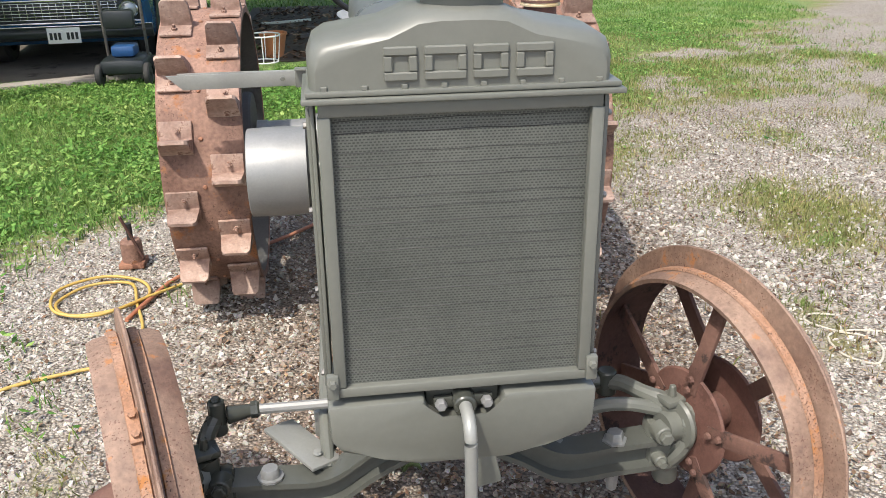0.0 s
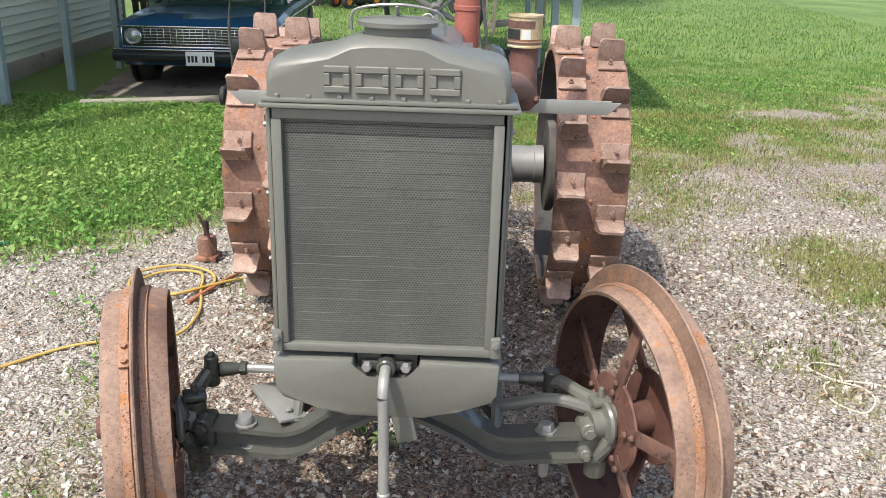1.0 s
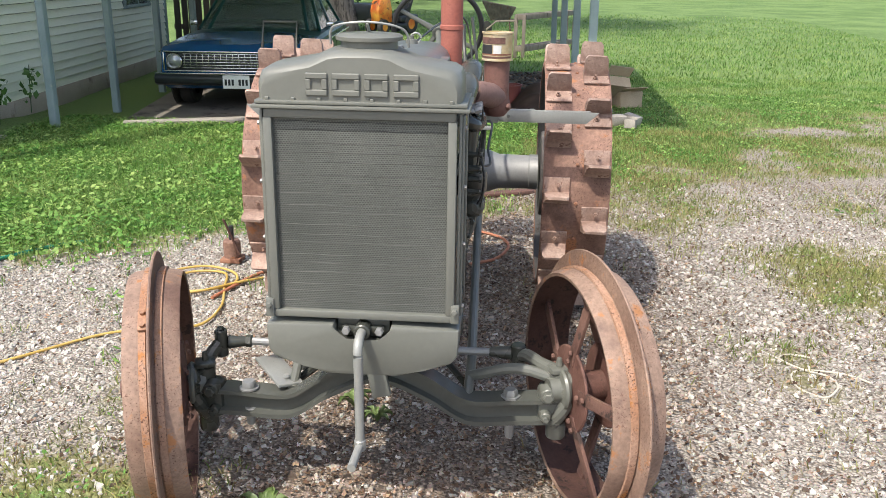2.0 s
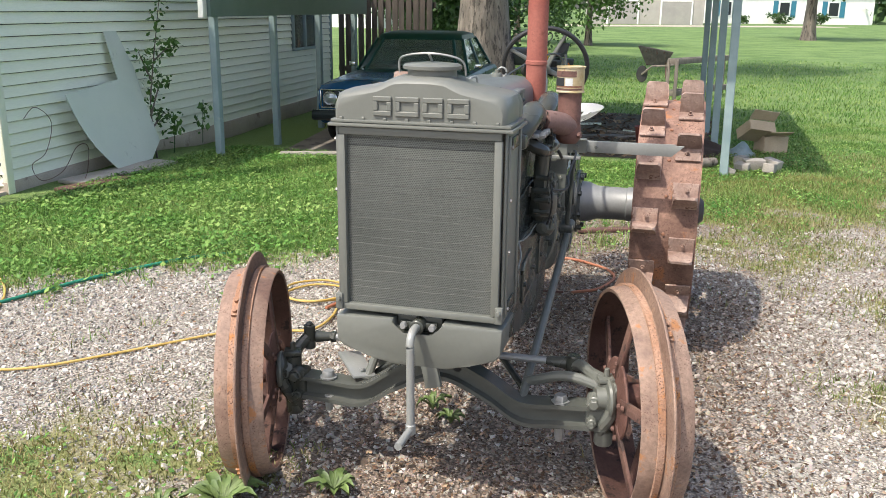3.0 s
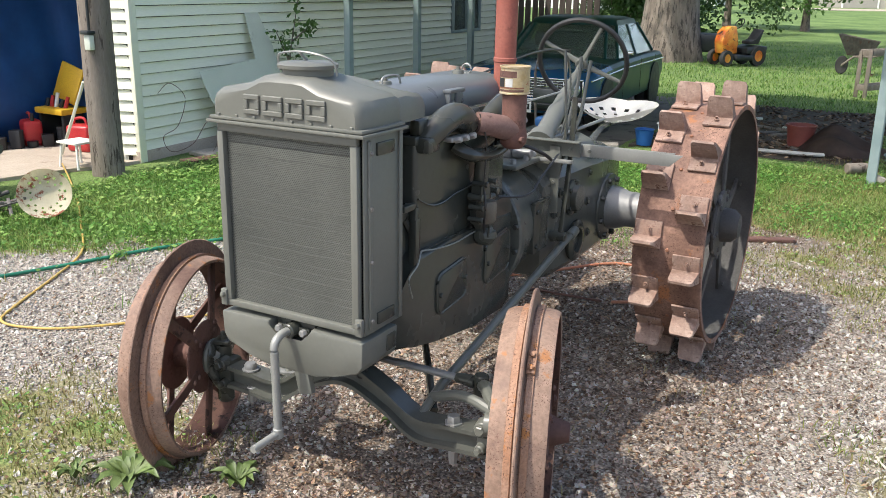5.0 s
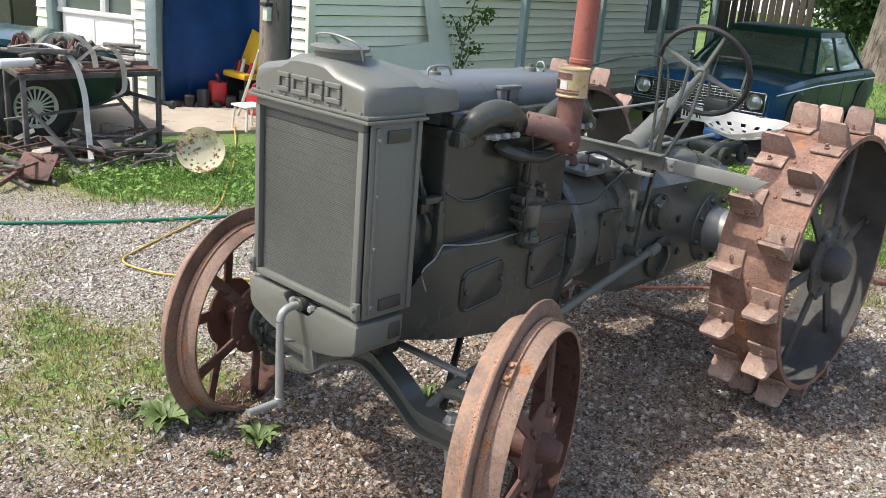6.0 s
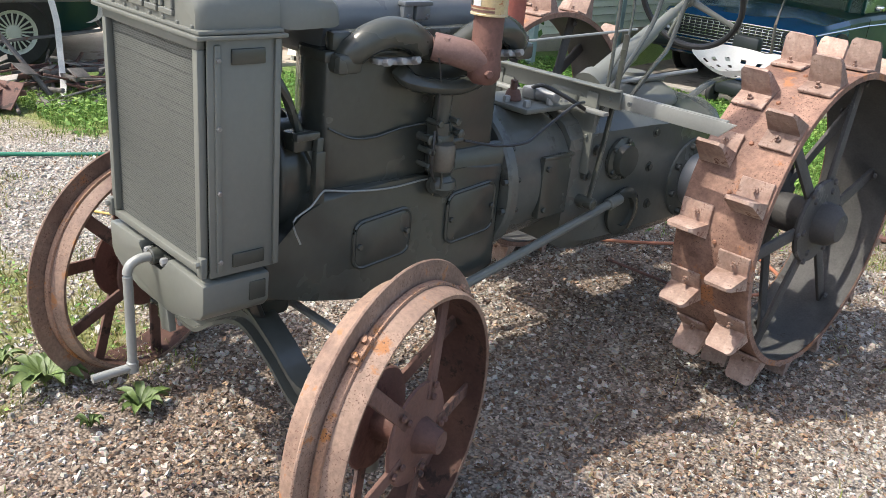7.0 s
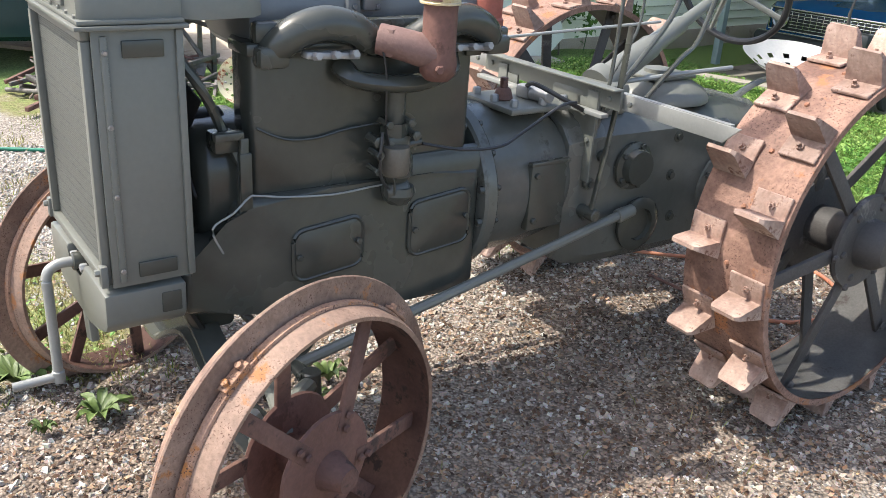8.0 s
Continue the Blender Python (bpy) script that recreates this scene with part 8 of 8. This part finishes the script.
# woods along the horizon
rw = np.random.default_rng(77)
cs, rr_ = [], []
for k in range(170):
    t_ = rw.random()
    x, y = (-130 + 230 * t_, 128 + rw.normal() * 6) if k < 110 else (-75 + rw.normal() * 5, 20 + 110 * t_)
    cs.append((x, y, 2.0 + 6.0 * rw.random()))
    rr_.append(4.0 + 3.0 * rw.random())
V, F = leaf_cloud(cs, rr_, 14000, 1.9, rw, 0.9)
soup("woods", V, F, LEAFDARK, "dark belt of woods on the horizon", "woods")

# ---- loose stones, leaf litter and grass ----
def brown_amount(x, y):
    """Where the stones are stained brown and strewn with old leaves."""
    side = min(1.0, max(0.0, (x + 0.6) / 0.9))
    fade = min(1.0, max(0.12, 1 - (x - 1.1) / 1.0))
    core = max(0.0, min(1.0, 2.2 - 2 * abs(x - 0.9))) * max(0.0, min(1.0, 2.2 - abs(y - 2.9)))
    return max(min(1.0, max(0.0, 0.68 + 0.8 * fbm(x, y, 0.7, 21.0))) * side * fade, 0.92 * core)


def island_material(name, lo, hi, mid=None, rough=0.9, thin=0.0, patch=None):
    """Each loose piece takes its own shade."""
    m = bpy.data.materials.new(name)
    m.use_nodes = True
    nt = m.node_tree
    b = nt.nodes["Principled BSDF"]
    g = nt.nodes.new("ShaderNodeNewGeometry")
    r = nt.nodes.new("ShaderNodeValToRGB")
    r.color_ramp.elements[0].color = (*lo, 1)
    r.color_ramp.elements[1].color = (*hi, 1)
    if mid:
        e = r.color_ramp.elements.new(0.55)
        e.color = (*mid, 1)
    nt.links.new(g.outputs["Random Per Island"], r.inputs[0])
    n = nt.nodes.new("ShaderNodeTexNoise")
    n.inputs["Scale"].default_value = 160.0
    tc = nt.nodes.new("ShaderNodeTexCoord")
    nt.links.new(tc.outputs["Object"], n.inputs["Vector"])
    mx = nt.nodes.new("ShaderNodeMix")
    mx.data_type, mx.blend_type = "RGBA", "OVERLAY"
    mx.inputs[0].default_value = 0.35
    nt.links.new(r.outputs[0], mx.inputs[6])
    nt.links.new(n.outputs["Color"], mx.inputs[7])
    if patch:
        big = nt.nodes.new("ShaderNodeTexNoise")
        big.inputs["Scale"].default_value, big.inputs["Detail"].default_value = patch, 4.0
        nt.links.new(tc.outputs["Object"], big.inputs["Vector"])
        rp = nt.nodes.new("ShaderNodeValToRGB")
        rp.color_ramp.elements[0].position, rp.color_ramp.elements[1].position = 0.4, 0.6
        rp.color_ramp.elements[0].color, rp.color_ramp.elements[1].color = (0.68, 0.86, 0.66, 1), (1.15, 1.06, 1.05, 1)
        nt.links.new(big.outputs[0], rp.inputs[0])
        pm = nt.nodes.new("ShaderNodeMix")
        pm.data_type, pm.blend_type = "RGBA", "MULTIPLY"
        pm.inputs[0].default_value = 1.0
        nt.links.new(mx.outputs[2], pm.inputs[6])
        nt.links.new(rp.outputs[0], pm.inputs[7])
        mx = pm
    nt.links.new(mx.outputs[2], b.inputs["Base Color"])
    b.inputs["Roughness"].default_value = rough
    b.inputs["Specular IOR Level"].default_value = 0.3
    if thin:
        tl = nt.nodes.new("ShaderNodeBsdfTranslucent")
        ms = nt.nodes.new("ShaderNodeMixShader")
        ms.inputs[0].default_value = thin
        nt.links.new(mx.outputs[2], tl.inputs["Color"])
        nt.links.new(b.outputs[0], ms.inputs[1])
        nt.links.new(tl.outputs[0], ms.inputs[2])
        nt.links.new(ms.outputs[0], nt.nodes["Material Output"].inputs["Surface"])
    return m


STONE_PALE = island_material("stone_pale", (0.24, 0.215, 0.185), (0.55, 0.525, 0.475), (0.39, 0.368, 0.325))
STONE_BROWN = island_material("stone_brown", (0.092, 0.066, 0.05), (0.46, 0.395, 0.33), (0.24, 0.185, 0.147))
LITTER = island_material("leaf_litter", (0.04, 0.024, 0.016), (0.36, 0.25, 0.165), (0.125, 0.075, 0.046))
GRASS = island_material("grass_blades", (0.08, 0.14, 0.03), (0.38, 0.48, 0.18), (0.19, 0.315, 0.082), 0.6, 0.35, 1.6)
GRASS_DRY = island_material("dry_grass", (0.15, 0.135, 0.055), (0.43, 0.38, 0.21), (0.27, 0.24, 0.11), 0.7, 0.3, 2.0)
GRASS_MOSS = island_material("mossy_grass", (0.11, 0.13, 0.035), (0.4, 0.41, 0.17), (0.24, 0.265, 0.085), 0.7, 0.3, 2.2)
BROADLEAF = island_material("broad_leaves", (0.06, 0.14, 0.03), (0.36, 0.5, 0.16), (0.18, 0.33, 0.08), 0.5, 0.35, 1.2)

rs = np.random.default_rng(7)


def scatter(n, x0, x1, y0, y1, keep):
    """Random places in a rectangle, kept with the chance that keep gives."""
    xs_, ys_ = rs.uniform(x0, x1, n), rs.uniform(y0, y1, n)
    ch = rs.random(n)
    return [(x, y) for x, y, c in zip(xs_, ys_, ch) if c < keep(x, y)]


def stones(places, smin, smax):
    """Crushed stone: jittered eight-cornered chips, half sunk in the ground."""
    base_ = np.array([(-1, -1, -1), (1, -1, -1), (1, 1, -1), (-1, 1, -1), (-0.7, -0.7, 1), (0.7, -0.7, 1), (0.7, 0.7, 1), (-0.7, 0.7, 1)])
    faces_ = np.array([(0, 3, 2, 1), (4, 5, 6, 7), (0, 1, 5, 4), (1, 2, 6, 5), (2, 3, 7, 6), (3, 0, 4, 7)])
    n = len(places)
    s = smin + (smax - smin) * rs.random(n) ** 3.0
    ang = rs.random(n) * 6.28
    j = base_[None] * (1 + rs.uniform(-0.4, 0.25, (n, 8, 1))) + rs.uniform(-0.3, 0.3, (n, 8, 3))
    j = j * np.stack([s, s * rs.uniform(0.5, 0.9, n), s * rs.uniform(0.35, 0.7, n)], 1)[:, None, :]
    tx, ty = rs.normal(0, 0.3, (n, 1)), rs.normal(0, 0.3, (n, 1))
    j[..., 2] += j[..., 0] * tx + j[..., 1] * ty
    cc, ss = np.cos(ang)[:, None], np.sin(ang)[:, None]
    px, py = np.array([q[0] for q in places])[:, None], np.array([q[1] for q in places])[:, None]
    pz = np.array([ground_height(q[0], q[1]) for q in places])[:, None] + s[:, None] * 0.15
    V = np.stack([px + j[..., 0] * cc - j[..., 1] * ss, py + j[..., 0] * ss + j[..., 1] * cc, pz + j[..., 2]], 2).reshape(-1, 3)
    F = (faces_[None] + 8 * np.arange(n)[:, None, None]).reshape(-1, 4)
    return V.tolist(), F.tolist()


near = lambda x, y: 1.0 if y < 3.6 else max(0.2, 1 - (y - 3.6) / 4)
pl = scatter(150000, -2.8, 4.0, 0.3, 6.2, lambda x, y: (1 - grass_amount(x, y)) * (1 - 0.8 * brown_amount(x, y)) * near(x, y))
V, F = stones(pl, 0.0035, 0.0135)
soup("gravel", V, F, STONE_PALE, "loose pale limestone gravel", "gravel")
pl = scatter(100000, -1.2, 3.2, 0.4, 5.6, lambda x, y: (1 - 0.8 * grass_amount(x, y)) * brown_amount(x, y) * near(x, y) * min(1.0, max(0.25, 0.6 + 0.9 * fbm(x, y, 2.5, 71.0))))
V, F = stones(pl, 0.003, 0.014)
soup("gravel", V, F, STONE_BROWN, "loose gravel stained brown by old leaves", "gravel")


def flat_leaves(places, smin, smax, h0, h1, tilt):
    V, F = [], []
    for x, y in places:
        s = rs.uniform(smin, smax)
        a = rs.random() * 6.28
        u = np.array([math.cos(a), math.sin(a), rs.uniform(-tilt, tilt)]) * s
        w = np.array([-math.sin(a), math.cos(a), rs.uniform(-tilt, tilt)]) * s * rs.uniform(0.45, 0.9)
        p = np.array([x, y, ground_height(x, y) + rs.uniform(h0, h1)])
        k = len(V)
        V += [tuple(p - u), tuple(p + w * 0.8 - u * 0.1), tuple(p + u + np.array([0, 0, 0.15 * s])), tuple(p - w * 0.8 - u * 0.1)]
        F += [(k, k + 1, k + 2), (k, k + 2, k + 3)]
    return V, F


pl = scatter(85000, -2.4, 3.8, 0.5, 6.4, lambda x, y: (1 - 0.5 * grass_amount(x, y)) * max(0.2 if x < 0.8 else 0.38, brown_amount(x, y)))
V, F = flat_leaves(pl, 0.004, 0.013, 0.006, 0.016, 0.5)
soup("leaf_litter", V, F, LITTER, "small dry brown leaves strewn on the gravel", "leaf litter")


pl = scatter(4200, -0.8, 1.45, 9.0, 13.0, lambda x, y: 0.3 + 0.7 * max(0.0, fbm(x, y, 1.5, 41.0) + 0.3))
V, F = flat_leaves(pl, 0.015, 0.05, 0.008, 0.04, 0.5)
soup("leaf_litter", V, F, LITTER, "old leaves and scraps on the soil under the carport", "leaf litter")


def blades(places, h0, h1, wid):
    V, F = [], []
    for x, y in places:
        h = rs.uniform(h0, h1)
        a = rs.random() * 6.28
        c, d = math.cos(a) * wid, math.sin(a) * wid
        lx, ly = rs.normal() * h * 0.45, rs.normal() * h * 0.45
        z = ground_height(x, y) - 0.004
        k = len(V)
        V += [(x - c, y - d, z), (x + c, y + d, z), (x + lx * 0.4 + c * 0.7, y + ly * 0.4 + d * 0.7, z + h * 0.6), (x + lx * 0.4 - c * 0.7, y + ly * 0.4 - d * 0.7, z + h * 0.6), (x + lx, y + ly, z + h)]
        F += [(k, k + 1, k + 2, k + 3), (k + 3, k + 2, k + 4)]
    return V, F


def off_slab(x, y):
    return 0.0 if (-3.4 < x < -0.3 and y > 8.4) or (-0.9 < x < 1.4 and y > 9.0) or x < -3.9 else 1.0


left_lawn = lambda x, y: grass_amount(x, y) ** 1.5 * off_slab(x, y)
pl = scatter(95000, -3.9, 0.9, 2.6, 8.6, left_lawn)
V, F = blades(pl, 0.03, 0.085, 0.0028)
soup("grass", V, F, GRASS, "green unmown grass", "grass")
pl = scatter(65000, -3.9, 0.9, 2.6, 8.6, lambda x, y: left_lawn(x, y) * min(1, max(0.1, 0.75 + fbm(x, y, 0.8, 31.0))))
V, F = flat_leaves(pl, 0.01, 0.026, 0.015, 0.06, 0.6)
soup("clover", V, F, BROADLEAF, "low broad-leaved weeds in the lawn", "weeds")
pl = scatter(120000, 0.6, 5.5, 3.0, 8.5, lambda x, y: grass_amount(x, y) ** 1.2 * off_slab(x, y))
V, F = blades(pl, 0.012, 0.04, 0.003)
soup("grass", V, F, GRASS_MOSS, "low yellow-green grass among the stones", "grass")
pl = scatter(110000, 0.9, 6.5, 5.5, 13.0, lambda x, y: grass_amount(x, y) ** 1.7 * off_slab(x, y) * min(1.0, (y - 5.5) / 2.0) * min(1.0, max(0.15, 0.7 + fbm(x, y, 2.2, 51.0))))
V, F = blades(pl, 0.02, 0.05, 0.004)
soup("grass", V, F, GRASS, "green lawn thinning into gravel", "grass")
pl = scatter(60000, 0.9, 6.0, 5.4, 11.0, lambda x, y: grass_amount(x, y) ** 2 * off_slab(x, y) * min(1.0, max(0.0, 0.35 + 1.2 * fbm(x, y, 1.4, 61.0))))
V, F = flat_leaves(pl, 0.008, 0.02, 0.012, 0.04, 0.6)
soup("clover", V, F, BROADLEAF, "clumps of broad-leaved weeds in the lawn", "weeds")
pl = scatter(70000, 0.9, 6.0, 1.2, 10.0, lambda x, y: min(1.0, 0.04 + grass_amount(x, y) * 1.3) * (0.5 if y > 7 else 0.9))
V, F = blades(pl, 0.02, 0.06, 0.003)
soup("dry_grass", V, F, GRASS_DRY, "dry straw-coloured grass among the stones", "dry grass")
pl = scatter(34000, -3.5, 1.2, 0.2, 3.4, lambda x, y: grass_amount(x, y))
V, F = blades(pl, 0.012, 0.04, 0.003)
soup("grass", V, F, GRASS_MOSS, "patchy short grass in the gravel", "grass")
pl = scatter(26000, -3.0, 1.0, 0.6, 2.6, lambda x, y: grass_amount(x, y))
V, F = blades(pl, 0.015, 0.04, 0.003)
soup("dry_grass", V, F, GRASS_DRY, "dry short grass in the gravel", "dry grass")
pl = scatter(9000, -3.0, 1.0, 0.3, 3.0, lambda x, y: grass_amount(x, y) ** 2 if grass_amount(x, y) > 0.35 else 0.0)
V, F = flat_leaves(pl, 0.006, 0.014, 0.008, 0.03, 0.6)
soup("clover", V, F, BROADLEAF, "low broad-leaved weeds in the gravel", "weeds")
pl = scatter(60000, -5.0, 9.0, 13.0, 30.0, lambda x, y: max(0.1, 1 - (y - 13) / 20))
V, F = blades(pl, 0.03, 0.07, 0.008)
soup("grass", V, F, GRASS, "mown lawn behind the carport", "grass")


DOCK = surface("dock_leaf", (0.075, 0.12, 0.03), (0.125, 0.175, 0.05), 14, (0.5, 0.65), bump=0.1, vary=0.2)


def rosette(x, y, r, n, h):
    """A weed with long leaves spreading from one root."""
    w = thing("weed", "green dock weed with long spreading leaves on the gravel", "weed", (x, y, 0), group="weeds before the tractor")
    for k in range(n):
        a = 2 * math.pi * k / n + rs.uniform(-0.3, 0.3)
        L_ = r * rs.uniform(0.6, 1.1)
        bm = B()
        rows_ = []
        for q, (t, wd) in enumerate(((0, 0.1), (0.25, 0.7), (0.5, 1.0), (0.75, 0.8), (1, 0.02))):
            zz = 0.01 + h * math.sin(t * 2.4) * rs.uniform(0.8, 1.1)
            px, py = x + math.cos(a) * L_ * t, y + math.sin(a) * L_ * t
            sx_, sy_ = -math.sin(a) * r * 0.16 * wd, math.cos(a) * r * 0.16 * wd
            rows_.append([bm.verts.new((px - sx_, py - sy_, zz + 0.012)), bm.verts.new((px, py, zz)), bm.verts.new((px + sx_, py + sy_, zz + 0.012))])
        for a_, b_ in zip(rows_, rows_[1:]):
            for i in range(2):
                bm.faces.new((a_[i], a_[i + 1], b_[i + 1], b_[i]))
        part("leaf", bm, DOCK, w, smooth=180)


for x, y, r, n, h in ((-0.09, 1.52, 0.14, 13, 0.06), (0.22, 1.70, 0.1, 11, 0.045), (0.23, 1.54, 0.045, 9, 0.03), (-0.27, 1.44, 0.07, 9, 0.04), (0.35, 2.39, 0.08, 8, 0.05), (0.45, 2.3, 0.06, 8, 0.04)):
    rosette(x, y, r, n, h)
